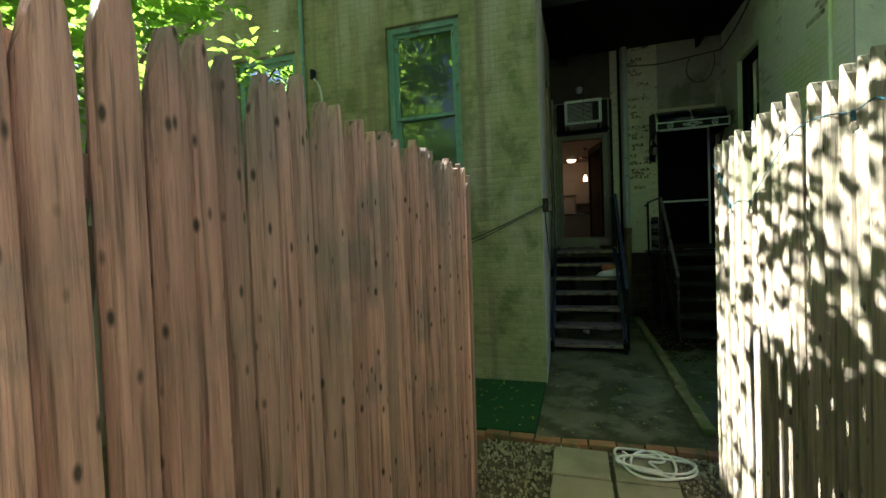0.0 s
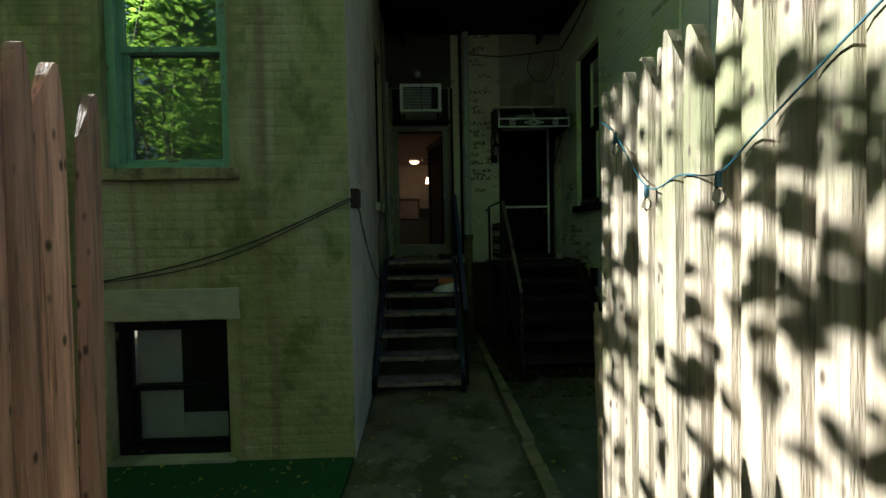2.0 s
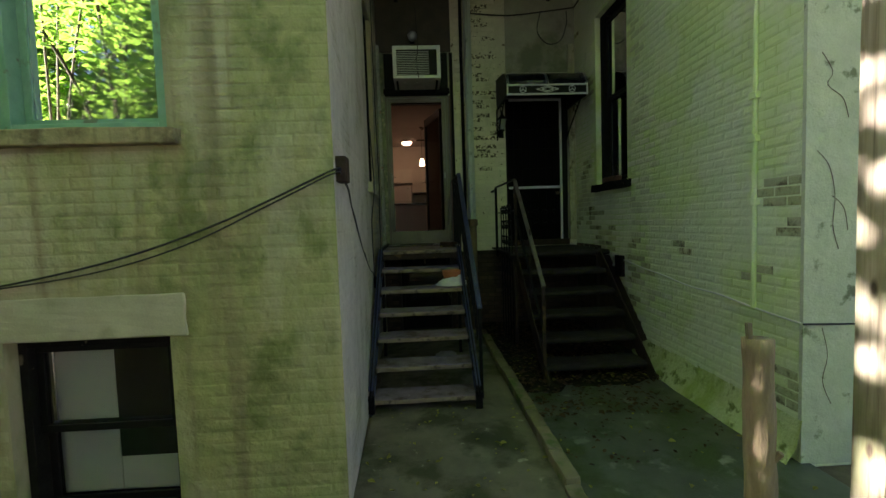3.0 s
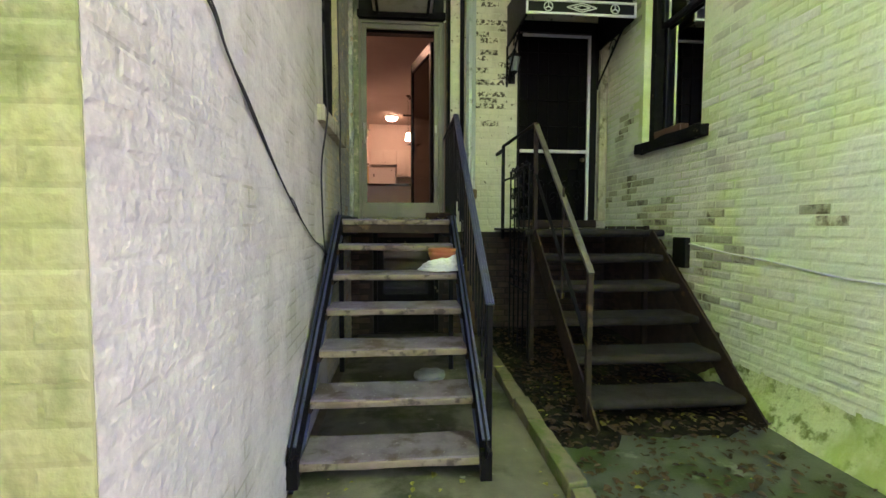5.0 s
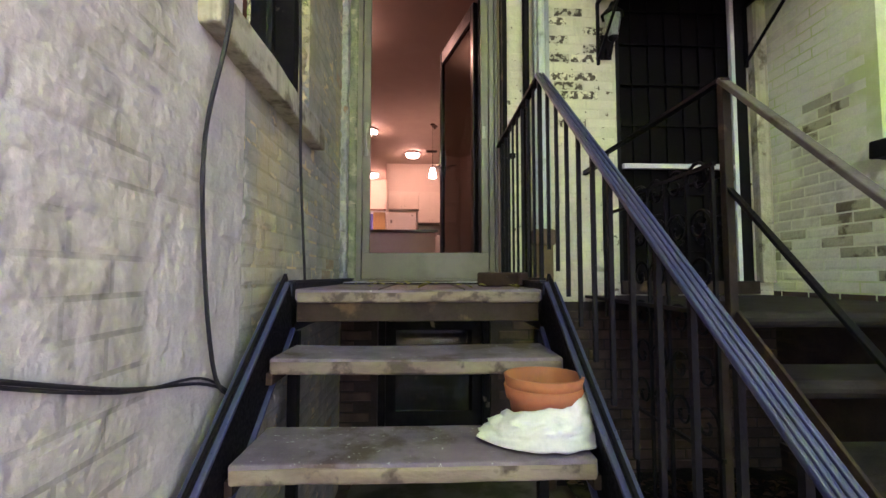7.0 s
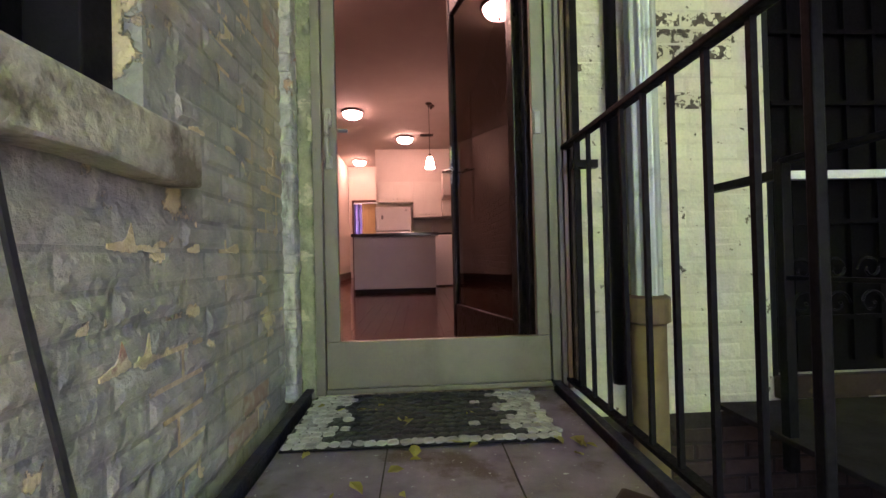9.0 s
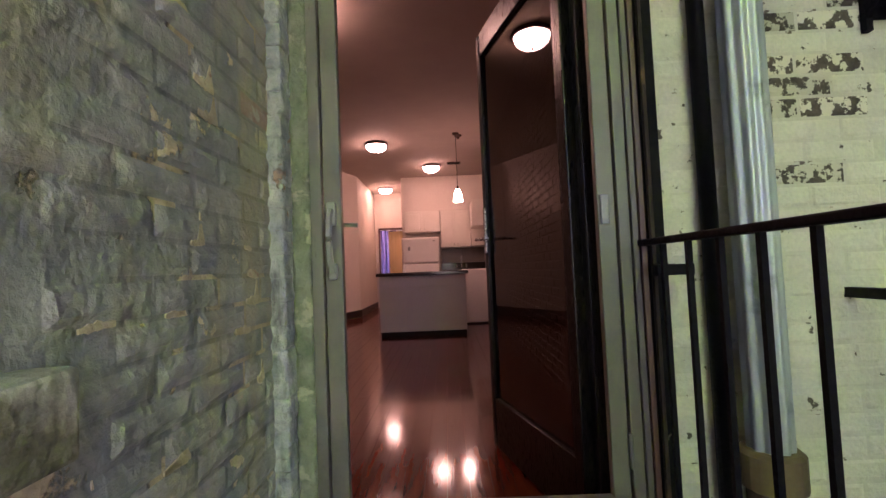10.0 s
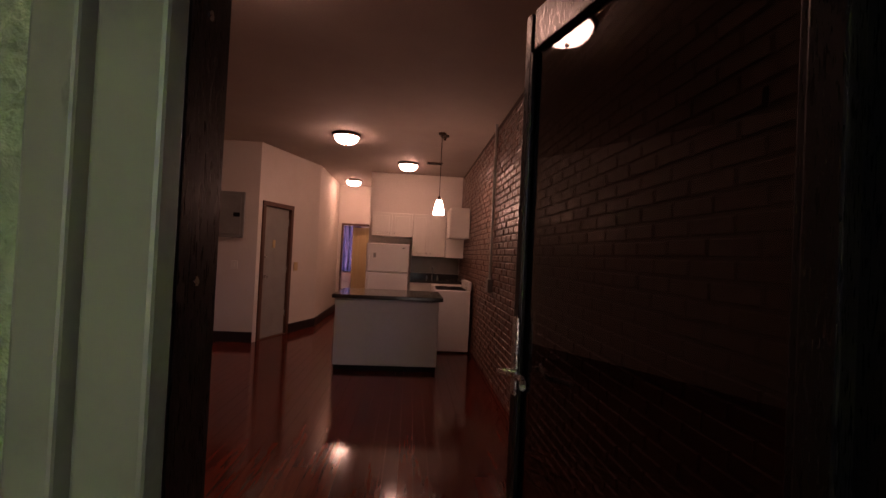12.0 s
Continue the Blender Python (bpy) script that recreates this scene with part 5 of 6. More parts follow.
def fence(name, label, x, y0, y1, height, material, facing, pitch=0.083, seed=1, tall_end=0.0):
    """A stockade fence along y whose smooth side faces +x (facing 1) or -x (facing -1)."""
    rnd = random.Random(seed)
    f = tagged(thing(name, label, "fence"), group="yard fences")
    meshes = [mesh_of("picket", picket(pitch * rnd.uniform(0.93, 1.0), height + rnd.uniform(-0.025, 0.025), rnd.uniform(-0.004, 0.004)), material) for _ in range(14)]
    y, k = y1, 0
    while y > y0:
        ob = new("picket", meshes[rnd.randrange(14)])
        ob.parent = f
        ob.matrix_basis = pose(x + rnd.uniform(-0.004, 0.004), y, rnd.uniform(-0.05, 0.0), rnd.uniform(-0.4, 0.4), 0, 90 * facing + rnd.uniform(-4, 4))
        y -= pitch * rnd.uniform(0.97, 1.03)
    for z in (0.3, 1.05, 1.75):
        pbox("rail", f, material, x - facing * 0.065, x - facing * 0.008, y0, y1, z, z + 0.07, 0.004)
    yy = y1 - 0.08
    while yy > y0:
        pbox("post", f, material, x - facing * 0.155, x - facing * 0.07, yy - 0.045, yy + 0.045, -0.1, height - 0.1, 0.006)
        yy -= 2.2
    return f


lf = fence("fence", "reddish weathered cedar stockade fence with pointed pickets", -0.24, -9.0, -2.215, 2.10, FENCE_L, 1, 0.083, 3)
loose = part("picket", picket(0.06, 2.06, 0.0), FENCE_L, lf, "loose narrow end picket")
loose.matrix_basis = pose(-0.235, -2.145, 0, 0, 1.6, 84)
rf = fence("fence", "sunlit brown cedar stockade fence with pointed pickets", 1.32, -9.0, -1.76, 2.19, FENCE_R, -1, 0.088, 5)

sp = thing("branch_post", "rough cut branch standing beside the fence end", "post")
bm = B()
tube(bm, [(1.50, -1.29, -0.05), (1.485, -1.30, 0.4), (1.48, -1.305, 0.75), (1.475, -1.30, 1.0), (1.47, -1.295, 1.30)], 0.039, 12)
for v in bm.verts:
    v.co += 0.006 * noise.noise_vector(v.co * 14)
part("stem", bm, BARK, sp, smooth=True)
part("splinter", bar(B(), (1.450, -1.297, 1.24), (1.443, -1.297, 1.345), 0.016, 0.012, 0.003), BARK, sp)
part("stub", cyl(B(), (1.475, -1.30, 0.92), (1.51, -1.335, 0.99), 0.014, 0.009, 8), BARK, sp)

sl = thing("string_lights", "string of small blue garden lamps along the fence", "string lights")
pts = [(1.278, y, z) for y, z in ((-1.78, 2.05), (-1.90, 1.98), (-2.10, 1.79), (-2.26, 1.80), (-2.40, 1.785), (-2.52, 1.85), (-2.83, 2.01), (-3.05, 2.03), (-3.25, 2.00), (-3.36, 2.01), (-3.46, 1.96), (-3.52, 1.97), (-3.60, 1.90), (-3.8, 1.97), (-4.1, 1.92), (-4.5, 2.0), (-4.9, 1.9), (-5.4, 2.0))]
part("wire", tube(B(), pts, 0.0022, 5), BLUEBULB, sl)
for i in (1, 2, 4, 8, 10, 12, 14, 16):
    x, y, z = pts[i]
    so = part("socket", cyl(B(), (x, y, z - 0.028), (x, y, z + 0.004), 0.0075, 0.006, 10), BLUEBULB, sl)
    bl = part("bulb", lathe(B(), [(0.005, 0.0), (0.012, -0.014), (0.0135, -0.026), (0.0, -0.040)], 12, (x, y, z - 0.028)), GLASS, so, "clear glass bulb", smooth=True)
    bl.visible_shadow = False

hs = thing("garden_hose", "coiled white garden hose lying on the pavers", "hose")
rnd = random.Random(8)
pts = []
for i in range(66):
    an = i * 0.42 + 2.6
    cx, cy = 0.93 + 0.02 * i / 66, -1.62
    rx, ry = 0.19 + 0.075 * math.sin(i * 0.13), 0.14 + 0.055 * math.sin(i * 0.17 + 1)
    wob = -0.13 if 20 < i < 36 else 0.0
    pts.append((cx + wob + rx * math.cos(an), cy - wob * 0.7 + ry * math.sin(an), 0.028 + 0.012 * (i / 66) + 0.006 * math.sin(i * 1.3)))
part("tube", tube(B(), pts, 0.0095, 8), HOSE, hs, smooth=True)
part("nozzle", cyl(B(), pts[0], (pts[0][0] - 0.03, pts[0][1] + 0.05, 0.03), 0.013, 0.010, 10), HOSE, hs)


def leaf_cloud(bm_out, centres, count, size, rnd, flat=0.35):
    """Many folded leaves scattered round clump centres, as plain arrays."""
    verts, faces = bm_out
    for _ in range(count):
        c, r = centres[rnd.randrange(len(centres))]
        d = Vector((rnd.gauss(0, 1), rnd.gauss(0, 1), rnd.gauss(0, 0.8)))
        p = Vector(c) + d.normalized() * r * rnd.random() ** 0.5
        s = size * rnd.uniform(0.6, 1.25)
        q = Euler((rnd.gauss(0, flat), rnd.gauss(0, flat), rnd.uniform(0, 6.28))).to_matrix()
        k = len(verts)
        for u, w, h in ((0, -0.5, 0), (0.34, -0.1, 0.1), (0.22, 0.25, 0.08), (0, 0.55, -0.08), (-0.22, 0.25, 0.08), (-0.34, -0.1, 0.1)):
            verts.append(p + q @ Vector((u * s, w * s, h * s)))
        faces.append((k, k + 1, k + 2, k + 3))
        faces.append((k, k + 3, k + 4, k + 5))


def from_arrays(name, data, material, parent=None, label=""):
    me = bpy.data.meshes.new(name)
    me.from_pydata([tuple(v) for v in data[0]], [], data[1])
    me.materials.append(material)
    ob = new(name, me)
    ob.parent = parent
    return tagged(ob, label=label)


def tree(label, foot, height, clumps, leaves, size, seed):
    rnd = random.Random(seed)
    t = thing("tree", label, "tree")
    foot = Vector(foot)
    crotch = foot + Vector((0.1, 0.1, height * 0.45))
    part("trunk", tube(B(), [foot, foot + Vector((0.05, 0, height * 0.2)), crotch], 0.13, 10), BARK_D, t, smooth=True)
    for c, r in clumps[::4]:
        mid = (crotch + Vector(c)) / 2 + Vector((0, 0, 0.25))
        part("limb", tube(B(), [crotch - Vector((0, 0, 0.3)), mid, Vector(c)], 0.016, 6), BARK_D, t, smooth=True)
    data = ([], [])
    leaf_cloud(data, clumps, leaves, size, rnd)
    from_arrays("crown", data, LEAF, t, "bright green open crown of broad leaves")
    return t


rnd = random.Random(21)
clumps = [((rnd.uniform(-6.0, -2.2), rnd.uniform(-5.2, -1.2), rnd.uniform(3.3, 6.6)), rnd.uniform(0.4, 0.8)) for _ in range(34)]
hanging = [((rnd.uniform(-5.4, -2.6), rnd.uniform(-1.1, -0.35), rnd.uniform(3.6, 5.6)), rnd.uniform(0.3, 0.5)) for _ in range(20)]
tree("sunlit green maple behind the cedar fence", (-4.4, -3.6, -0.05), 5.0, clumps, 520, 0.14, 4)
# sapling added towards the sun, its clumps set to shade the right fence
shade = [((rnd.uniform(-3.4, -1.9), rnd.uniform(-4.9, -2.9), rnd.uniform(2.4, 4.0)), rnd.uniform(0.25, 0.5)) for _ in range(34)]
shade += [((rnd.uniform(-3.2, -2.0), rnd.uniform(-3.6, -2.5), rnd.uniform(2.5, 3.4)), rnd.uniform(0.25, 0.4)) for _ in range(12)]
tree("leafy green sapling added to shade the sunlit fence", (-2.9, -4.4, -0.05), 3.6, shade, 3000, 0.125, 17)
near = [((rnd.uniform(-3.4, -1.9), rnd.uniform(-3.5, -1.6), rnd.uniform(3.2, 4.8)), rnd.uniform(0.25, 0.5)) for _ in range(30)]
tree("sparse green sapling beside the cedar fence", (-3.0, -2.8, -0.05), 4.2, near, 560, 0.115, 14)
tree("green maple with low boughs before the facade", (-5.6, -0.9, -0.05), 5.0, hanging, 800, 0.13, 9)
clumps = [((rnd.uniform(-10.5, -3.5), rnd.uniform(-12, -8), rnd.uniform(3.5, 9.5)), rnd.uniform(0.8, 1.5)) for _ in range(34)]
tree("tall bright green tree at the yard's far side", (-6.8, -10, -0.05), 7.0, clumps, 15000, 0.26, 6)
clumps = [((rnd.uniform(-1.5, 7), rnd.uniform(-14, -10), rnd.uniform(3.5, 9.5)), rnd.uniform(0.8, 1.6)) for _ in range(24)]
# unseen high canopy over the yard, added to hold back sky light
clumps += [((rnd.uniform(-1.5, 7), rnd.uniform(-10, -1.6), rnd.uniform(6.6, 10.0)), rnd.uniform(0.8, 1.4)) for _ in range(40)]
tree("tall green tree with an added canopy dimming the yard", (3, -12, -0.05), 9.0, clumps, 11000, 0.28, 7)
wall("wall_yard_end", "y", -14.0, -14.3, -16, 12, -0.1, 3.0, [], STUCCO, "grey garden wall closing the yard")

# ---- the room behind the back door ----
RX0, RX1, RY0, RY1 = -3.2, 1.32, BACK + 0.2, 12.35
HALL_X, HALL_Y = -1.30, 14.2
structure("floor_base", box(B(), RX0 - 0.3, RX1 + 0.3, RY0, HALL_Y + 3.2, FLOOR - 0.3, FLOOR - 0.012), BROWN, "subfloor below the planks")
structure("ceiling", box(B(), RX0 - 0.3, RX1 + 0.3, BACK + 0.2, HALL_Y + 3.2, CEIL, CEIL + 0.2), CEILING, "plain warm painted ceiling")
room_brick = wall("wall_room_east", "x", RX1, RX1 + 0.25, RY0, RY1 + 0.3, FLOOR - 0.3, CEIL, [], ROOM_MORTAR, "exposed red brick party wall of the room")
wall("wall_room_west", "x", RX0, RX0 - 0.2, RY0, 10.5, FLOOR - 0.3, CEIL, [], PLASTER, "plain cream wall of the room")
wall("wall_room_south", "y", BACK + 0.21, BACK + 0.203, RX0, RX1, FLOOR - 0.3, CEIL, [(0.10, 1.07, FLOOR - 0.01, 3.56)], PLASTER, "cream inner face of the back wall")
wall("wall_panel", "y", 10.5, 10.7, RX0 - 0.2, -1.83, FLOOR - 0.3, CEIL, [], PLASTER, "cream wall with the electric panel")
wall("wall_kitchen", "y", RY1, RY1 + 0.15, -0.42, RX1, FLOOR - 0.3, CEIL, [], PLASTER, "cream kitchen wall above the cabinets")
wall("wall_hall_side", "x", -0.42, -0.27, RY1 + 0.15, HALL_Y, FLOOR - 0.3, CEIL, [], PLASTER, "cream wall beside the hall")
HD = (-1.19, -0.52, FLOOR, 3.27)
wall("wall_hall_end", "y", HALL_Y, HALL_Y + 0.12, HALL_X - 0.1, -0.27, FLOOR - 0.3, CEIL, [HD], PLASTER, "cream wall at the hall's end with an opening")
wall("wall_bedroom", "y", HALL_Y + 3.0, HALL_Y + 3.2, -3.5, 1.6, FLOOR - 0.3, CEIL, [], PLASTER, "plain wall of the room past the hall")
wall("wall_bedroom_side", "x", -3.2, -3.4, HALL_Y, HALL_Y + 3.0, FLOOR - 0.3, CEIL, [], PLASTER, "plain side wall past the hall")
wall("wall_bedroom_side", "x", 1.32, 1.52, HALL_Y, HALL_Y + 3.0, FLOOR - 0.3, CEIL, [], PLASTER, "plain side wall past the hall")

# the slanted wall with the flat's entrance door
P0, P1 = Vector((-1.83, 10.5, 0)), Vector((HALL_X, 12.05, 0))
run = (P1 - P0)
SL = run.length
SM = Matrix.Translation(P0) @ Matrix.Rotation(math.atan2(run.y, run.x), 4, "Z")
D0, D1 = 0.10, 0.83
bm = B()
for a, b, c, d in wall_cells(0, SL, FLOOR - 0.3, CEIL, [(D0, D1, FLOOR, 3.36)]):
    box(bm, a, b, 0.0, 0.15, c, d, 0, SM)
structure("wall_slanted", bm, PLASTER, "cream slanted wall around the entrance door")
structure("wall_hall_west", box(B(), HALL_X - 0.15, HALL_X, 12.05, HALL_Y, FLOOR - 0.3, CEIL), PLASTER, "cream side wall of the hall")
ed = tagged(new("door_5"), "grey entrance door in a dark brown casing", "door", kind="structure")
ed.matrix_basis = SM
pbox("leaf", ed, DOOR_G, D0 + 0.05, D1 - 0.05, 0.03, 0.07, FLOOR + 0.01, 3.30, 0.004)
pbox("casing", ed, BROWN, D0 - 0.02, D0 + 0.05, -0.02, 0.10, FLOOR, 3.30, 0.006)
pbox("casing", ed, BROWN, D1 - 0.05, D1 + 0.02, -0.02, 0.10, FLOOR, 3.30, 0.006)
pbox("casing", ed, BROWN, D0 - 0.02, D1 + 0.02, -0.022, 0.10, 3.30, 3.37, 0.006)
pbox("threshold", ed, BROWN, D0 - 0.02, D1 + 0.02, -0.01, 0.145, FLOOR - 0.012, FLOOR + 0.014, 0.003)
# unseen board, added so that no sky light leaks under the door
pbox("back_board", ed, DARK_ROOM, D0 - 0.05, D1 + 0.05, 0.151, 0.165, FLOOR - 0.1, 3.45, 0, "dark board added behind the door to stop daylight")
part("knob", lathe(B(), [(0.014, 0), (0.028, 0.02), (0.028, 0.05), (0.0, 0.06)], 16), CHROME, ed).matrix_basis = pose(D0 + 0.12, 0.03, 2.25, 90)
part("deadbolt", lathe(B(), [(0.028, 0), (0.028, 0.02), (0.0, 0.025)], 16), CHROME, ed).matrix_basis = pose(D0 + 0.12, 0.03, 2.55, 90)
for zz in (1.6, 2.3, 3.05):
    pbox("hinge", ed, CHROME, D1 - 0.06, D1 - 0.045, 0.015, 0.03, zz, zz + 0.09, 0.002)
pbox("peephole_plate", ed, PINE, D0 + 0.30, D0 + 0.36, 0.022, 0.03, 2.68, 2.80, 0.003, "pale paper note on the door")

# baseboards
for nm, q in (("baseboard", (RX0, -1.83, 10.478, 10.498, FLOOR, FLOOR + 0.15)), ("baseboard", (HALL_X + 0.002, HALL_X + 0.022, 12.05, HALL_Y, FLOOR, FLOOR + 0.15)), ("baseboard", (RX0 + 0.002, RX0 + 0.022, RY0 + 0.03, 10.47, FLOOR, FLOOR + 0.15))):
    structure(nm, box(B(), *q, 0.004), BASEB, "dark painted baseboard")
structure("baseboard", box(B(), D1 + 0.03, SL, -0.022, -0.002, FLOOR, FLOOR + 0.15, 0.004, SM), BASEB, "dark painted baseboard")

# hall opening: trim, pine door, curtain beyond
ho = tagged(new("door_6"), "pale pine door ajar past the hall's dark trim", "door", kind="structure")
pbox("casing", ho, BROWN, HD[0] - 0.03, HD[0] + 0.02, HALL_Y - 0.015, HALL_Y - 0.002, FLOOR, HD[3], 0.003)
pbox("casing", ho, BROWN, HD[1] - 0.02, HD[1] + 0.03, HALL_Y - 0.015, HALL_Y - 0.002, FLOOR, HD[3], 0.003)
pbox("casing", ho, BROWN, HD[0] - 0.03, HD[1] + 0.03, HALL_Y - 0.017, HALL_Y - 0.002, HD[3], HD[3] + 0.05, 0.003)
lf2 = pbox("leaf", ho, PINE, -0.98, -0.53, HALL_Y + 0.14, HALL_Y + 0.18, FLOOR + 0.01, 3.24, 0.004)
bm = B()
for k in range(16):
    a, b = -1.6 + k * 0.04, -1.6 + (k + 1) * 0.04
    f = lambda q: HALL_Y + 1.6 + 0.03 * math.sin(q * 50)
    bm.faces.new([bm.verts.new(v) for v in ((a, f(a), 2.0), (b, f(b), 2.0), (b, f(b), 3.4), (a, f(a), 3.4))])
single("curtain", bm, CURTAIN, "blue-violet curtain hanging in the far room", "curtain")
dr = thing("dresser", "dark brown wooden dresser in the far room", "dresser")
pbox("body", dr, BROWN, -1.7, -0.9, HALL_Y + 1.2, HALL_Y + 1.55, FLOOR - 0.012, 2.15, 0.01)
for k in range(3):
    pbox("drawer", dr, BROWN, -1.66, -0.94, HALL_Y + 1.185, HALL_Y + 1.2, FLOOR + 0.08 + k * 0.26, FLOOR + 0.30 + k * 0.26, 0.006)

# kitchen island
il = thing("kitchen_island", "grey-white kitchen island with a black granite top", "kitchen island")
IX0, IX1, IY0, IY1, IT = -0.46, 0.745, 9.17, 10.0, 2.19
pbox("body", il, ISLAND, IX0, IX1, IY0, IY1, FLOOR + 0.06, IT - 0.045, 0.004)
pbox("plinth", il, BLACK, IX0 + 0.01, IX1 - 0.01, IY0 + 0.012, IY1 - 0.01, FLOOR, FLOOR + 0.06)
pbox("worktop", il, GRANITE, IX0 - 0.035, IX1 + 0.045, IY0 - 0.05, IY1 + 0.05, IT - 0.045, IT, 0.006, "polished black granite top")
pbox("top_band", il, ISLAND, IX0 + 0.002, IX1 - 0.002, IY0 - 0.006, IY0, IT - 0.20, IT - 0.047, 0.002)

# fridge
fr = thing("refrigerator", "white two-door refrigerator with a small badge", "refrigerator")
FX0, FX1, FY0, FT = -0.375, 0.355, 11.62, 2.85
pbox("case", fr, FRIDGE, FX0, FX1, FY0 + 0.07, 12.32, FLOOR, FT, 0.012)
fd = pbox("freezer_door", fr, FRIDGE, FX0, FX1, FY0, FY0 + 0.066, 2.36, FT, 0.014)
rd = pbox("main_door", fr, FRIDGE, FX0, FX1, FY0, FY0 + 0.066, FLOOR + 0.06, 2.345, 0.014)
pbox("handle", fd, FRIDGE, FX0 + 0.03, FX0 + 0.06, FY0 - 0.04, FY0, 2.40, 2.62, 0.008)
pbox("handle", rd, FRIDGE, FX0 + 0.03, FX0 + 0.06, FY0 - 0.04, FY0, 1.90, 2.32, 0.008)
pbox("magnet", fd, PANEL_G, FX0 + 0.12, FX0 + 0.165, FY0 - 0.006, FY0, 2.60, 2.68, 0.002, "small dark magnet")
pbox("badge", fd, PANEL_G, FX1 - 0.12, FX1 - 0.08, FY0 - 0.004, FY0, 2.77, 2.79, 0.001)


def upper_cabinet(x0, x1, z0, z1, doors, y0=11.98, label="white raised-panel wall cabinet"):
    c = tagged(thing("wall_cabinet", label, "cabinet"), group="kitchen wall cabinets")
    pbox("body", c, CABINET, x0 + 0.002, x1 - 0.002, y0 + 0.02, RY1 - 0.005, z0, z1, 0.003)
    w = (x1 - x0) / doors
    for i in range(doors):
        a, b = x0 + i * w + 0.006, x0 + (i + 1) * w - 0.006
        d = pbox("door", c, CABINET, a, b, y0 + 0.001, y0 + 0.019, z0 + 0.005, z1 - 0.005, 0.003)
        bm = box(B(), a + 0.05, b - 0.05, y0 - 0.007, y0, z0 + 0.06, z1 - 0.06, 0.006)
        part("raised_panel", bm, CABINET, d)
        for q in ((a + 0.04, a + 0.05, z0 + 0.05, z1 - 0.05), (b - 0.05, b - 0.04, z0 + 0.05, z1 - 0.05)):
            pbox("moulding", d, CABINET, q[0], q[1], y0 - 0.004, y0, q[2], q[3])
        part("knob", lathe(B(), [(0.006, 0), (0.012, 0.02), (0.0, 0.028)], 10), CHROME, d).matrix_basis = pose(b - 0.035 if i % 2 == 0 else a + 0.035, y0, z0 + 0.06, 90)
    return c


upper_cabinet(-0.34, 0.395, 2.99, 3.42, 2, label="short white two-door cabinet above the refrigerator")
upper_cabinet(0.40, 1.00, 2.655, 3.42, 2, label="tall white two-door cabinet above the sink")
c = tagged(thing("wall_cabinet", "white cabinet on the brick wall above the stove", "cabinet"), group="kitchen wall cabinets")
pbox("body", c, CABINET, 1.0, 1.30, 10.95, 11.6, 2.98, 3.46, 0.004)
pbox("door", c, CABINET, 0.982, 0.999, 10.96, 11.59, 2.985, 3.455, 0.003)
c = tagged(thing("wall_cabinet", "white corner wall cabinet by the sink", "cabinet"), group="kitchen wall cabinets")
pbox("body", c, CABINET, 1.004, 1.305, 11.7, 12.34, 2.655, 2.975, 0.004)
bc = thing("base_cabinet", "white base cabinet along the brick wall", "cabinet")
pbox("body", bc, CABINET, 0.76, 1.30, 10.90, 11.70, FLOOR + 0.08, 2.19, 0.004)
pbox("plinth", bc, BLACK, 0.80, 1.29, 10.92, 11.69, FLOOR, FLOOR + 0.08)
bc = thing("base_cabinet", "white sink base cabinet under the window wall", "cabinet")
pbox("body", bc, CABINET, 0.40, 1.30, 11.74, 12.33, FLOOR + 0.08, 2.19, 0.004)
pbox("plinth", bc, BLACK, 0.41, 1.29, 11.80, 12.3, FLOOR, FLOOR + 0.08)
for k in range(2):
    pbox("door", bc, CABINET, 0.41 + k * 0.16, 0.56 + k * 0.16, 11.722, 11.739, FLOOR + 0.10, 2.05, 0.003)
wt = thing("worktop", "black granite worktop and backsplash", "worktop")
pbox("slab", wt, GRANITE, 0.385, 1.305, 11.715, 12.34, 2.193, 2.233, 0.005)
pbox("backsplash", wt, GRANITE, 0.385, 1.305, 12.315, 12.345, 2.234, 2.34, 0.003)
pbox("backsplash", wt, surf("grey_backsplash_tile", (0.22, 0.19, 0.16), (0.28, 0.24, 0.2), 6, 0.3, 0.05, vary=0), 0.40, 1.30, 12.335, 12.347, 2.345, 2.652, 0, "brownish backsplash panel")
sv = thing("stove", "white enamel stove at the end of the kitchen run", "stove")
pbox("body", sv, FRIDGE, 0.74, 1.26, 10.22, 10.86, FLOOR + 0.02, 2.20, 0.01)
pbox("cooktop", sv, BLACK, 0.78, 1.20, 10.26, 10.82, 2.20, 2.212, 0.003)
pbox("backguard", sv, FRIDGE, 1.20, 1.27, 10.22, 10.86, 2.20, 2.33, 0.01)
for k in range(4):
    part("foot", cyl(B(), (0.8 + 0.4 * (k % 2), 10.3 + 0.48 * (k // 2), FLOOR), (0.8 + 0.4 * (k % 2), 10.3 + 0.48 * (k // 2), FLOOR + 0.025), 0.02), BLACK, sv)
for k in range(4):
    part("burner", lathe(B(), [(0.09, 0), (0.09, 0.008), (0.02, 0.008)], 20, (0.88 + 0.2 * (k % 2), 10.4 + 0.28 * (k // 2), 2.213)), IRON, sv)
fc = thing("faucet", "arched chrome kitchen faucet at the sink", "faucet")
part("spout", tube(B(), [(0.80, 12.22, 2.235), (0.80, 12.22, 2.40), (0.80, 12.17, 2.46), (0.80, 12.08, 2.45), (0.80, 12.05, 2.40)], 0.013, 8), CHROME, fc, smooth=True)
for xx in (0.70, 0.90):
    part("handle", lathe(B(), [(0.02, 0), (0.014, 0.05), (0.026, 0.06), (0.0, 0.075)], 12, (xx, 12.22, 2.235)), CHROME, fc)


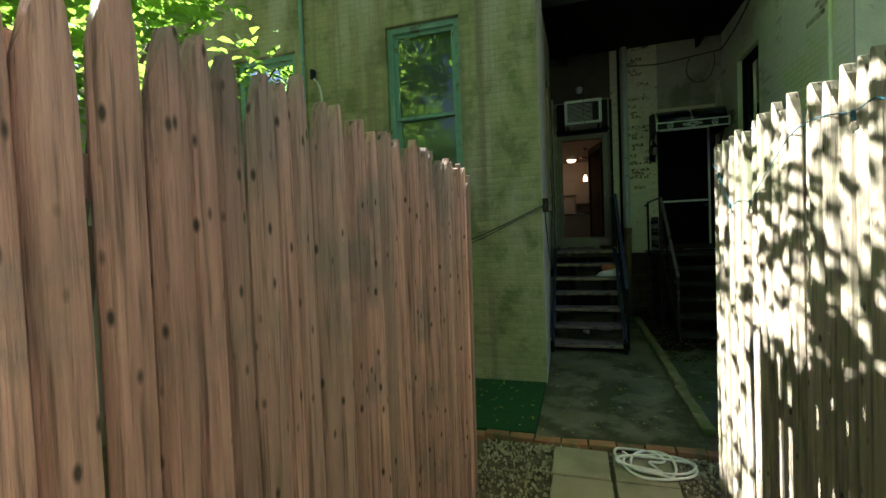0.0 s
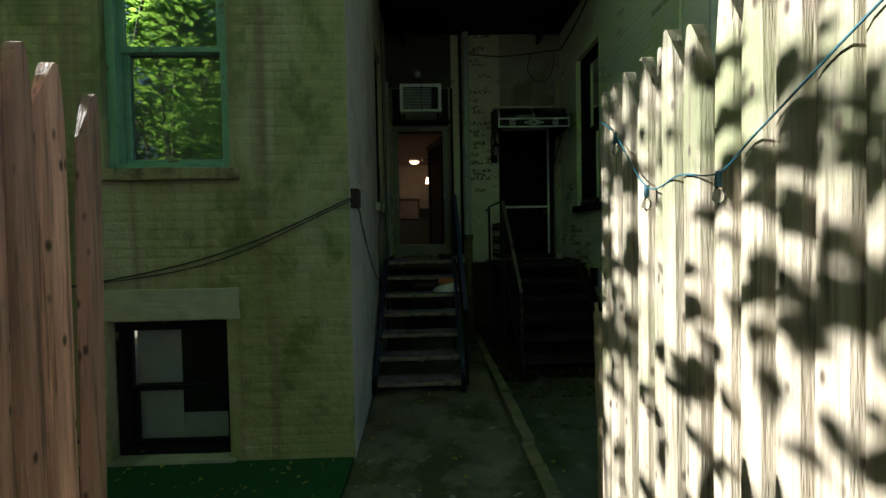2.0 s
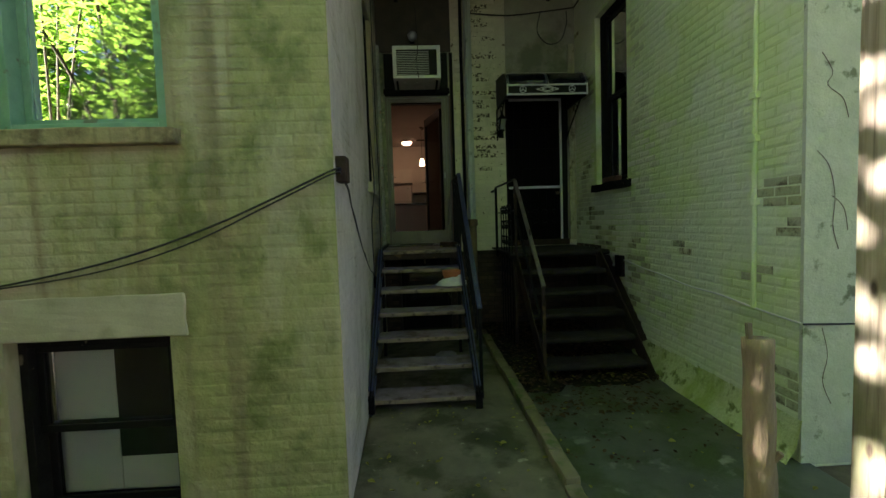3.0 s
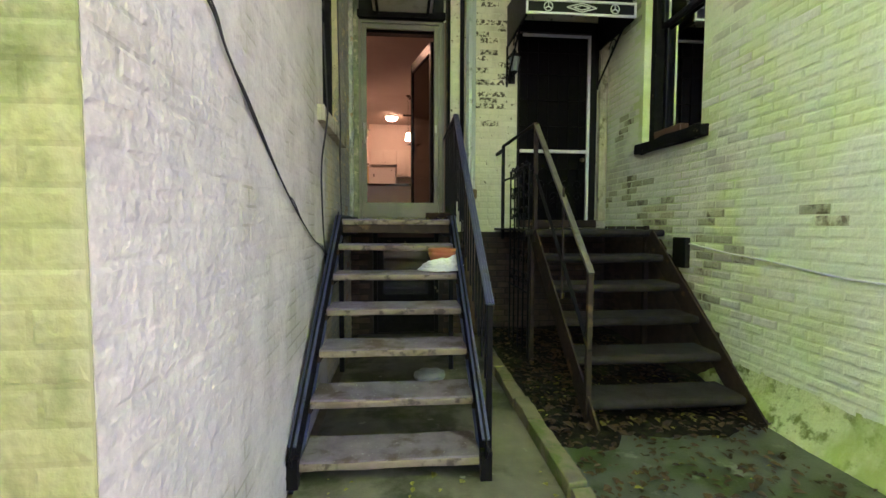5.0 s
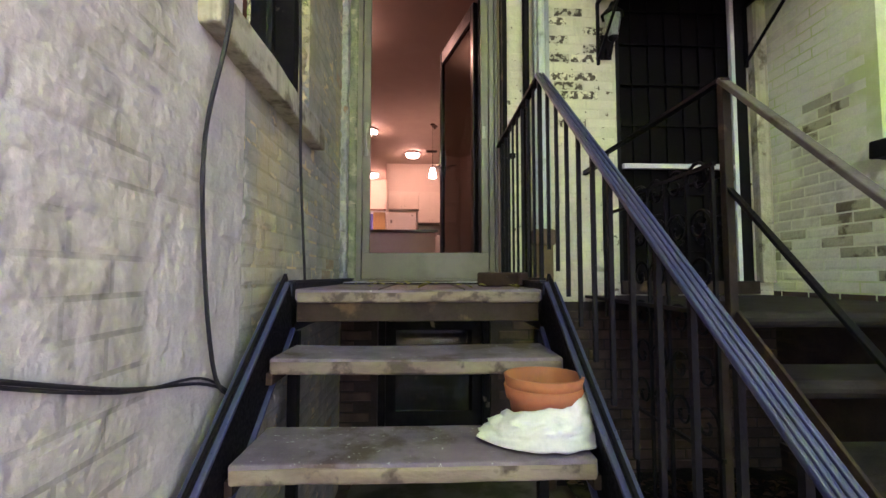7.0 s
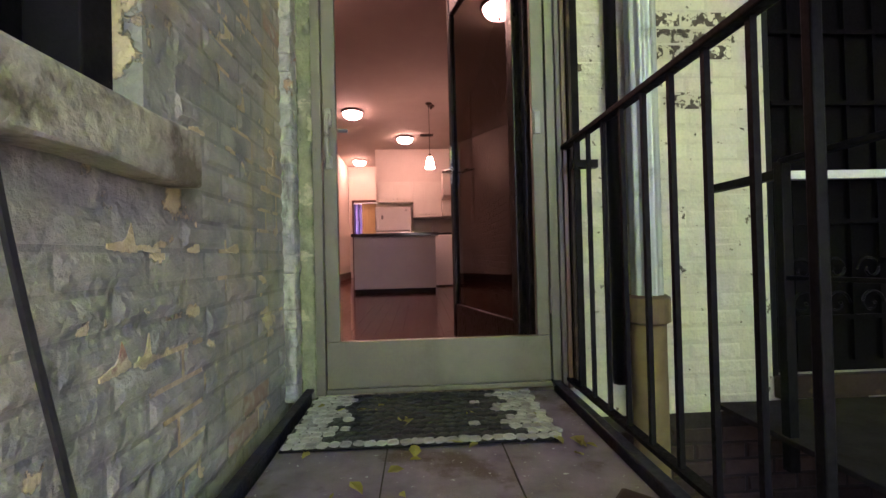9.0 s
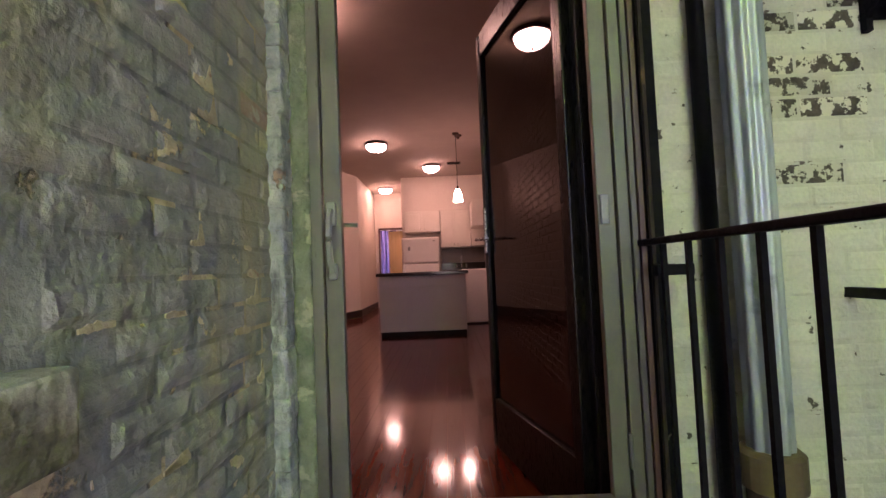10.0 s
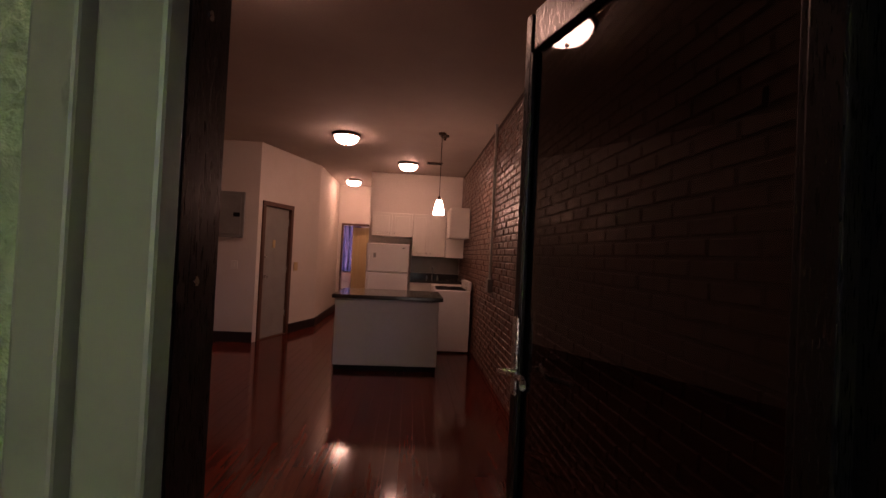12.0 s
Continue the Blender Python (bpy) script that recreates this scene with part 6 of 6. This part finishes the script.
def dome_lamp(at, nm_label="lit dome ceiling lamp with a dark bronze rim"):
    c = tagged(thing("ceiling_lamp", nm_label, "ceiling lamp", at=at), group="dome ceiling lamps")
    part("rim", lathe(B(), [(0.02, 0.0), (0.175, 0.0), (0.185, -0.022), (0.17, -0.04), (0.155, -0.035)], 32), BRONZE, c, smooth=True)
    part("glass_dome", lathe(B(), [(0.157, -0.034), (0.145, -0.075), (0.115, -0.105), (0.07, -0.125), (0.0, -0.132)], 32), LAMP_GLASS, c, "glowing frosted glass dome", smooth=True)
    part("finial", lathe(B(), [(0.012, -0.131), (0.014, -0.145), (0.0, -0.16)], 12), BRONZE, c)
    return c


lamp = dome_lamp((-0.52, 9.75, CEIL))
for q in ((0.27, 11.35, CEIL), (-0.90, 13.45, CEIL), (-0.50, 6.20, CEIL)):
    copy_thing(lamp, Matrix.Translation(q))
pl = thing("pendant_lamp", "lit bell-shaped glass pendant on a thin cord", "pendant lamp", at=(0.70, 9.40, 0))
part("canopy", lathe(B(), [(0.0, CEIL), (0.05, CEIL), (0.045, CEIL - 0.02), (0.008, CEIL - 0.035)], 20), BRONZE, pl)
part("cord", cyl(B(), (0, 0, 3.40), (0, 0, CEIL - 0.02), 0.004, seg=8), CABLE, pl)
part("cap", lathe(B(), [(0.01, 3.42), (0.022, 3.40), (0.026, 3.36)], 16), BRONZE, pl)
part("shade", lathe(B(), [(0.03, 3.37), (0.045, 3.33), (0.062, 3.25), (0.072, 3.19), (0.066, 3.188)], 24), PENDANT_GLASS, pl, "glowing frosted bell shade", smooth=True)
sm = thing("smoke_detector", "small dark round fitting on the ceiling", "smoke detector", at=(0.74, 9.5, CEIL))
part("base", lathe(B(), [(0.055, 0), (0.055, -0.02), (0.0, -0.025)], 20), BRONZE, sm)
part("sensor", lathe(B(), [(0.022, -0.024), (0.014, -0.06), (0.0, -0.062)], 12), BRONZE, sm)
vt = thing("ceiling_vent", "small dark grille on the ceiling", "vent", at=(0.70, 11.2, CEIL))
pbox("frame", vt, BRONZE, -0.13, 0.13, -0.08, 0.08, -0.012, -0.001, 0.002)
for k in range(4):
    pbox("slat", vt, BLACK, -0.11, 0.11, -0.06 + k * 0.035, -0.045 + k * 0.035, -0.016, -0.012)
ep = thing("electric_panel", "grey steel electric panel set on the cream wall", "electric panel")
pbox("box", ep, PANEL_G, -2.47, -2.02, 10.46, 10.499, 2.80, 3.46, 0.006)
pbox("door", ep, PANEL_G, -2.43, -2.06, 10.448, 10.459, 2.85, 3.41, 0.004)
pbox("latch", ep, BLACK, -2.16, -2.07, 10.438, 10.447, 3.10, 3.16, 0.002, "black latch")
sw = thing("light_switch", "cream switch plate on the wall", "switch")
pbox("plate", sw, CABINET, -2.18, -2.08, 10.488, 10.498, 2.35, 2.47, 0.003)
pbox("toggle", sw, CABINET, -2.137, -2.123, 10.476, 10.488, 2.395, 2.425, 0.002)
sw = thing("light_switch", "brass-coloured switch plate by the entrance door", "switch")
sw.matrix_basis = SM
pbox("plate", sw, PINE, D1 + 0.10, D1 + 0.21, -0.012, -0.002, 2.32, 2.46, 0.003)
cn = thing("conduit", "vertical metal conduit and outlet box on the brick wall", "pipe")
part("pipe", cyl(B(), (RX1 - 0.035, 8.9, 2.45), (RX1 - 0.035, 8.9, CEIL), 0.016), ZINC, cn)
pbox("outlet_box", cn, PANEL_G, RX1 - 0.07, RX1 - 0.012, 8.84, 8.96, 2.30, 2.45, 0.005)

# ---- pieces: planks, pavers, pebbles, litter, bricks ----
fl = tagged(new("floor"), "glossy dark cherry plank floor", "floor", kind="structure")
rnd = random.Random(12)
plank_me = [mesh_of("plank", box(B(), 0.0008, 0.0942, 0.0008, ln_ - 0.0008, FLOOR - 0.012, FLOOR), PLANK) for ln_ in (1.9, 2.4, 3.1)]
rest = ([], [])


def add_box(data, x0, x1, y0, y1, z0, z1):
    k = len(data[0])
    data[0].extend([(x0, y0, z0), (x1, y0, z0), (x1, y1, z0), (x0, y1, z0), (x0, y0, z1), (x1, y0, z1), (x1, y1, z1), (x0, y1, z1)])
    data[1].extend([(k, k + 3, k + 2, k + 1), (k + 4, k + 5, k + 6, k + 7), (k, k + 1, k + 5, k + 4), (k + 1, k + 2, k + 6, k + 5), (k + 2, k + 3, k + 7, k + 6), (k + 3, k, k + 4, k + 7)])


for i in range(48):
    x = RX1 - 0.095 * (i + 1)
    y = RY0 - rnd.uniform(0, 1.8)
    while y < HALL_Y + 2.9:
        m = rnd.randrange(3)
        ln_ = (1.9, 2.4, 3.1)[m]
        if y > RY0 and y + ln_ < 13 and i < 34:
            ob = new("plank", plank_me[m])
            ob.parent = fl
            ob.matrix_basis = Matrix.Translation((x, y, rnd.uniform(-0.0006, 0)))
        else:
            add_box(rest, x + 0.0008, x + 0.0942, max(y, RY0), min(y + ln_, HALL_Y + 3.0) - 0.0016, FLOOR - 0.012, FLOOR - 0.0004)
        y += ln_
tagged(from_arrays("planks", rest, PLANK, fl), kind="stuff")

gp = tagged(new("pavement_yard"), "square concrete stepping pavers set in gravel", "pavement", kind="structure")
pv = [mesh_of("paver", rough_block(B(), -0.193, 0.193, -0.195, 0.195, -0.04, 0.012, 0.004, 3, s), PAVER) for s in range(3)]
for r in range(14):
    for cidx in range(2):
        ob = new("paver", pv[(r + cidx) % 3])
        ob.parent = gp
        ob.matrix_basis = pose(0.445 + cidx * 0.415 + rnd.uniform(-0.008, 0.008), -1.66 - r * 0.40, rnd.uniform(-0.006, 0.006), 0, 0, rnd.uniform(-1.2, 1.2))
ek = tagged(new("edging"), "row of worn red bricks edging the slab", "edging", kind="structure")
em = [mesh_of("brick", rough_block(B(), -0.098, 0.098, -0.045, 0.045, -0.06, 0.03, 0.005, 2, s), EDGING) for s in range(3)]
for i in range(15):
    ob = new("brick", em[i % 3])
    ob.parent = ek
    ob.matrix_basis = pose(-1.45 + i * 0.205, -1.355 + rnd.uniform(-0.01, 0.01), rnd.uniform(-0.012, 0.004), 0, rnd.uniform(-2, 2), rnd.uniform(-3, 3))
kb = tagged(new("kerb"), "mossy stone kerb beside the alley slab", "kerb", kind="structure")
km = [mesh_of("kerb_stone", rough_block(B(), -0.05, 0.05, 0.004, 0.346, -0.1, 0.10, 0.008, 3, s), KERB) for s in range(3)]
for i in range(13):
    ob = new("kerb_stone", km[i % 3])
    ob.parent = kb
    ob.matrix_basis = pose(1.43 + rnd.uniform(-0.006, 0.006), -0.95 + i * 0.35, -0.03 + rnd.uniform(-0.012, 0.008) + (0 if i > 2 else -0.03), 0, rnd.uniform(-2, 2), rnd.uniform(-1.5, 1.5))

# gravel
ico = B()
bmesh.ops.create_icosphere(ico, subdivisions=1, radius=1)
iv, ifc = [v.co.copy() for v in ico.verts], [tuple(v.index for v in f.verts) for f in ico.faces]
ico.free()
gr = ([], [])
for _ in range(5200):
    x, y = rnd.uniform(-0.30, 1.40), -1.41 - 3.4 * rnd.random() ** 1.4
    if 0.24 < x < 1.07 and rnd.random() < 0.93:
        continue
    s = rnd.uniform(0.006, 0.015)
    e = Euler((rnd.uniform(0, 6), rnd.uniform(0, 6), rnd.uniform(0, 6))).to_matrix()
    k = len(gr[0])
    sx, sy, sz = s * rnd.uniform(0.8, 1.5), s, s * rnd.uniform(0.5, 0.9)
    gr[0].extend([e @ Vector((v.x * sx, v.y * sy, v.z * sz)) + Vector((x, y, -0.030 + s * 0.9 + rnd.uniform(0, 0.012))) for v in iv])
    gr[1].extend([tuple(k + i for i in f) for f in ifc])
tagged(from_arrays("gravel", gr, PEBBLE), "loose tan and white pebbles around the pavers", "gravel", kind="stuff")


def litter(name, label, n, rect, z, size, material, seed):
    r = random.Random(seed)
    data = ([], [])
    for _ in range(n):
        p = Vector((r.uniform(rect[0], rect[1]), r.uniform(rect[2], rect[3]), 0))
        p.z = z(p.x, p.y) if callable(z) else z
        leaf_cloud(data, [((p.x, p.y, p.z + 0.005), 0.001)], 1, size * r.uniform(0.5, 1.2), r, 0.22)
    return tagged(from_arrays(name, data, material), label, "fallen leaves", kind="stuff")


litter("fallen_leaves", "small pale fallen leaves on the turf", 130, (-2.2, 0.07, -1.25, -0.05), 0.022, 0.035, FALLEN, 1)
litter("fallen_leaves", "yellow fallen leaves on the alley slab", 120, (0.1, 1.37, -1.25, 1.4), 0.004, 0.040, FALLEN, 2)
litter("fallen_leaves", "yellow fallen leaves on the damp slab", 60, (1.5, 2.9, -1.2, 1.8), 0.017, 0.040, FALLEN, 3)
litter("fallen_leaves", "yellow leaf bits on the landing and treads", 34, (0.15, 0.98, LF + 0.05, BACK - 0.05), LAND + 0.003, 0.046, FALLEN, 4)
litter("fallen_leaves", "brown rotting leaves on the soil heap", 1500, (1.5, 2.90, 1.62, 4.2), lambda x, y: 0.045 + 0.03 * random.Random(int(x * 977 + y * 131)).random(), 0.06, BROWN_LEAF, 5)
litter("fallen_leaves", "brown leaves thinly spread on the damp slab", 230, (1.5, 2.75, 1.05, 1.68), 0.018, 0.05, BROWN_LEAF, 25)
litter("fallen_leaves", "scattered brown leaf bits on the damp slab", 80, (1.5, 2.9, 0.3, 1.1), 0.018, 0.04, BROWN_LEAF, 26)
litter("fallen_leaves", "yellow-green leaf scraps on the soil heap", 90, (1.5, 2.8, 1.75, 2.6), 0.06, 0.05, FALLEN, 15)
litter("fallen_leaves", "brown leaves among the gravel", 160, (-0.3, 1.4, -3.5, -1.42), 0.0, 0.035, BROWN_LEAF, 6)

# mat cobbles
mw = [mesh_of("cobble", rough_block(B(), -0.015, 0.015, -0.013, 0.013, 0.004, 0.0125, 0.003, 1, s), MATSTONE_W) for s in range(4)]
mb = [mesh_of("cobble", rough_block(B(), -0.015, 0.015, -0.013, 0.013, 0.004, 0.0125, 0.003, 1, s), MATSTONE_B) for s in range(4)]
for i in range(24):
    for j in range(12):
        x, y = -0.378 + i * 0.0329, -0.205 + j * 0.0373
        wht = abs(x) > 0.265 + 0.03 * math.sin(j * 1.7) or rnd.random() < 0.02 or y < -0.20
        ob = new("cobble", (mw if wht else mb)[rnd.randrange(4)])
        ob.parent = mat
        ob.matrix_basis = pose(x + (0.016 if j % 2 else 0) * 0.6 + rnd.uniform(-0.003, 0.003), y + rnd.uniform(-0.003, 0.003), 0, 0, 0, rnd.uniform(0, 360)) @ Matrix.Diagonal((rnd.uniform(0.95, 1.2), rnd.uniform(1.1, 1.4), 1, 1))

# bricks: laid proud of the mortar face of each wall
BL, BH, PU, PZ = 0.203, 0.057, 0.2135, 0.0675


def brick_shape(r, depth, worn):
    """Back outline, worn front outline inset from it: five faces."""
    pts = []
    for k, (u, z) in enumerate(((0, 0), (BL, 0), (BL, BH), (0, BH))):
        pts.append((u, 0.0, z))
    for u, z in ((0, 0), (BL, 0), (BL, BH), (0, BH)):
        i = worn * r.uniform(0.6, 1.6)
        pts.append((u + (i if u == 0 else -i), -depth * r.uniform(0.7, 1.2), z + (i * 0.8 if z == 0 else -i * 0.8)))
    return pts, [(4, 5, 6, 7), (0, 1, 5, 4), (1, 2, 6, 5), (2, 3, 7, 6), (3, 0, 4, 7)]


def lay_bricks(parent, axis, face, sign, u0, u1, z0, z1, holes, near, material, depth, worn, seed, pick=None, line=None):
    """sign: the side of the face on which the bricks stand proud. near: (u0, u1, z0, z1), the stretch whose bricks are single pieces."""
    r = random.Random(seed)
    shapes = [brick_shape(r, depth, worn) for _ in range(10)]
    turn = {("y", -1): 0, ("y", 1): 180, ("x", 1): 90, ("x", -1): -90}[(axis, sign)]
    meshes, bulk = {}, {}
    count, row, z = 0, 0, z0
    while z + BH <= z1:
        u = u0 - (PU / 2 if row % 2 else 0) + r.uniform(-0.012, 0.012)
        while u < u1:
            a, b = max(u, u0), min(u + BL, u1)
            clear = b - a > 0.03 and not any(h[0] - 0.002 < b and a < h[1] + 0.002 and h[2] - 0.002 < z + BH and z < h[3] + 0.002 for h in holes)
            if clear:
                k = r.randrange(10)
                sc = (b - a) / BL
                single_piece = near[0] < a and b < near[1] and near[2] < z < near[3] and count < 300
                o = a if turn in (0, 90) else b
                at = (o, face, z) if axis == "y" else ((line(o) - 0.001 * -sign if line else face), o, z)
                tilt = -math.degrees(math.atan((line(b) - line(a)) / (b - a))) if line else 0
                m = pose(*at, 0, 0, turn + tilt) @ Matrix.Diagonal((sc, r.uniform(0.6, 1.25), 1, 1))
                mt = pick(a, z, r) if pick else material
                if single_piece:
                    if (k, mt.name) not in meshes:
                        me = meshes[(k, mt.name)] = bpy.data.meshes.new("brick")
                        me.from_pydata(shapes[k][0], [], shapes[k][1])
                        me.materials.append(mt)
                    ob = new("brick", meshes[(k, mt.name)])
                    ob.parent, ob.matrix_basis = parent, m
                    count += 1
                else:
                    data = bulk.setdefault(mt.name, ([], [], mt))
                    n0 = len(data[0])
                    data[0].extend([m @ Vector(v) for v in shapes[k][0]])
                    data[1].extend([tuple(n0 + i for i in f) for f in shapes[k][1]])
            u += PU
        row, z = row + 1, z + PZ
    for data in bulk.values():
        tagged(from_arrays("bricks", data, data[2], parent), kind="stuff")


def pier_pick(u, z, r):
    """Paint lost brick by brick in patches; bare brick near the ground, stair shade in its colour."""
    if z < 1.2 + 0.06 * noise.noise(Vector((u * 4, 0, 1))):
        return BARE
    bands = (z > 2.62 and int(z / PZ) % 4 != 1) or noise.noise(Vector((u * 3 + 3, z * 5, 8))) > 0.28
    return FLAKE if u > 1.36 and z > 1.9 and bands and r.random() < 0.5 else PIER


def grey_pick(u, z, r):
    return RED_SPOT if r.random() < 0.01 else GREY_B


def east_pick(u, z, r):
    """Bare brick with painted shade below the neighbour's stairs, paint peeling above them."""
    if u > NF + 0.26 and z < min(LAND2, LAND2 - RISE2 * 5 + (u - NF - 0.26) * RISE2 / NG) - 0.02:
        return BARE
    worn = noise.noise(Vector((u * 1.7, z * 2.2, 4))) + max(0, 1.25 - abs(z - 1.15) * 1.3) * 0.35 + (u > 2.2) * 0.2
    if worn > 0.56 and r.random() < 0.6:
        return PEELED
    # the green light put into the brick colour fades away from the yard
    return PALE_B if r.random() < (u - 1.5) / 1.3 + 0.3 * noise.noise(Vector((u * 2, z, 9))) else GREEN_LIT


lay_bricks(wall_south, "y", -0.0035, -1, -6.4, 0.09, 0.0, 6.0, [WIN, WIN2, BWIN, (-1.80, -0.73, 1.08, 1.32), (-1.75, -0.69, 2.10, 2.2), (-3.94, -2.84, 2.10, 2.2)], (-0.85, 0.09, 0.2, 2.9), OLIVE, 0.0018, 0.014, 31)
lay_bricks(wall_west, "x", 0.001, 1, 0.0, GREY_Y, 0.0, 6.0, [LWIN, (2.39, 3.56, 2.0, 2.125)], (0.9, GREY_Y, 0.9, 2.4), WHITE, 0.0022, 0.015, 32, line=west_x)
lay_bricks(wall_west_end, "x", 0.001, 1, GREY_Y, BACK, 0.0, 6.0, [LWIN, (2.39, 3.56, 2.0, 2.125)], (GREY_Y, BACK, 1.0, 3.4), GREY_B, 0.0052, 0.019, 36, grey_pick)
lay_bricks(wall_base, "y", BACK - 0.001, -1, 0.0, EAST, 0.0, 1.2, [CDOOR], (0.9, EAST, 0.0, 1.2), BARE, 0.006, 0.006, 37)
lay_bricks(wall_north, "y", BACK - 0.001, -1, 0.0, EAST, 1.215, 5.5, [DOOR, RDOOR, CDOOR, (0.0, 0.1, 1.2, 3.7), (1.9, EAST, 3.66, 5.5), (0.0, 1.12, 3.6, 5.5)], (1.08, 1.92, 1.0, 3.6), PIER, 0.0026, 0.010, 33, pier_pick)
lay_bricks(wall_east, "x", EAST - 0.001, -1, 0.22, BACK, 0.0, 6.0, [RWIN, (2.59, 3.62, 1.97, 2.1)], (1.2, BACK, 0.8, 2.0), GREEN_LIT, 0.0036, 0.013, 34, east_pick, east_x)
lay_bricks(room_brick, "x", RX1 - 0.001, -1, RY0, RY1, FLOOR, CEIL, [], (6.2, 9.6, 2.0, 3.6), ROOM_BRICK, 0.010, 0.006, 35)
# paint lost in ragged patches along the joints of the worn wall
rc = random.Random(77)
chip_me = []
for q in range(10):
    bm = B()
    w, h = rc.uniform(0.035, 0.085), rc.uniform(0.009, 0.022)
    leg = rc.uniform(0.03, 0.06) if q % 3 == 0 else 0.0
    top, low = [], []
    for k in range(13):
        u = w * (k / 12 - 0.5)
        fade = math.sin(math.pi * (0.08 + 0.84 * k / 12)) ** 0.5
        rise_ = leg * math.exp(-((k - 9) / 1.6) ** 2)
        top.append((u, h * fade * rc.uniform(0.5, 1.0) + rise_))
        low.append((u, -h * fade * rc.uniform(0.2, 0.6)))
    front = [[bm.verts.new((u, d, z)) for u, z in top + low[::-1]] for d in (0.0, -0.0028)]
    bm.faces.new(front[1])
    for k in range(26):
        bm.faces.new((front[0][k], front[0][(k + 1) % 26], front[1][(k + 1) % 26], front[1][k]))
    chip_me.append(mesh_of("bare_patch", bm, OCHRE))
for k in range(70):
    y, row = rc.uniform(GREY_Y + 0.1, BACK - 0.14), rc.randrange(17, 52)
    if LWIN[0] - 0.1 < y < LWIN[1] + 0.12 and row * PZ > 1.95:
        continue
    ob = new("bare_patch", chip_me[rc.randrange(10)])
    ob.parent = wall_west_end
    ob.matrix_basis = pose(0.0035, y, row * PZ - 0.005, 0, rc.uniform(-7, 7), 90)
return_me = [mesh_of("brick", rough_block(B(), 0.0, 0.047, -0.085, 0.0, -0.003, 0.069, 0.0045, 4, q), m_) for q, m_ in enumerate((STRIP, STRIP, STRIP, STRIP))]
for k in range(44):
    ob = new("brick", return_me[rnd.randrange(4)])
    ob.parent = wall_north
    ob.matrix_basis = pose(rnd.uniform(-0.0025, 0.001), BACK - 0.002 + rnd.uniform(-0.003, 0.002), 1.335 + k * PZ, 0, 0, rnd.uniform(-2, 2))
bm = box(B(), 0.046, 0.101, BACK - 0.020, BACK - 0.001, 1.2, 4.22)
bmesh.ops.subdivide_edges(bm, edges=[e for e in bm.edges if e.calc_length() > 1], cuts=150)
bmesh.ops.subdivide_edges(bm, edges=[e for e in bm.edges if abs(e.verts[0].co.x - e.verts[1].co.x) > 0.04], cuts=4, use_grid_fill=True)
for v in bm.verts:
    if v.co.y < BACK - 0.01:
        v.co.y -= 0.016 * noise.noise(v.co * 22) + 0.008 * noise.noise(v.co * 55)
part("mortar_fill", bm, GREENFILL, wall_north, "rough green-grey mortar beside the door frame", smooth=True)
pbox("render_patch", wall_north, CEMENT, 1.955, EAST, BACK - 0.012, BACK - 0.001, 3.9, 5.5, 0, "grey cement patch above the awning")
pbox("dark_board", wall_north, surf("sooty_board", (0.05, 0.045, 0.035), (0.08, 0.07, 0.05), 5, 0.8, 0.3, vary=0), 0.0, 1.12, BACK - 0.02, BACK - 0.001, 4.225, 5.5, 0, "sooty brown panel above the transom")
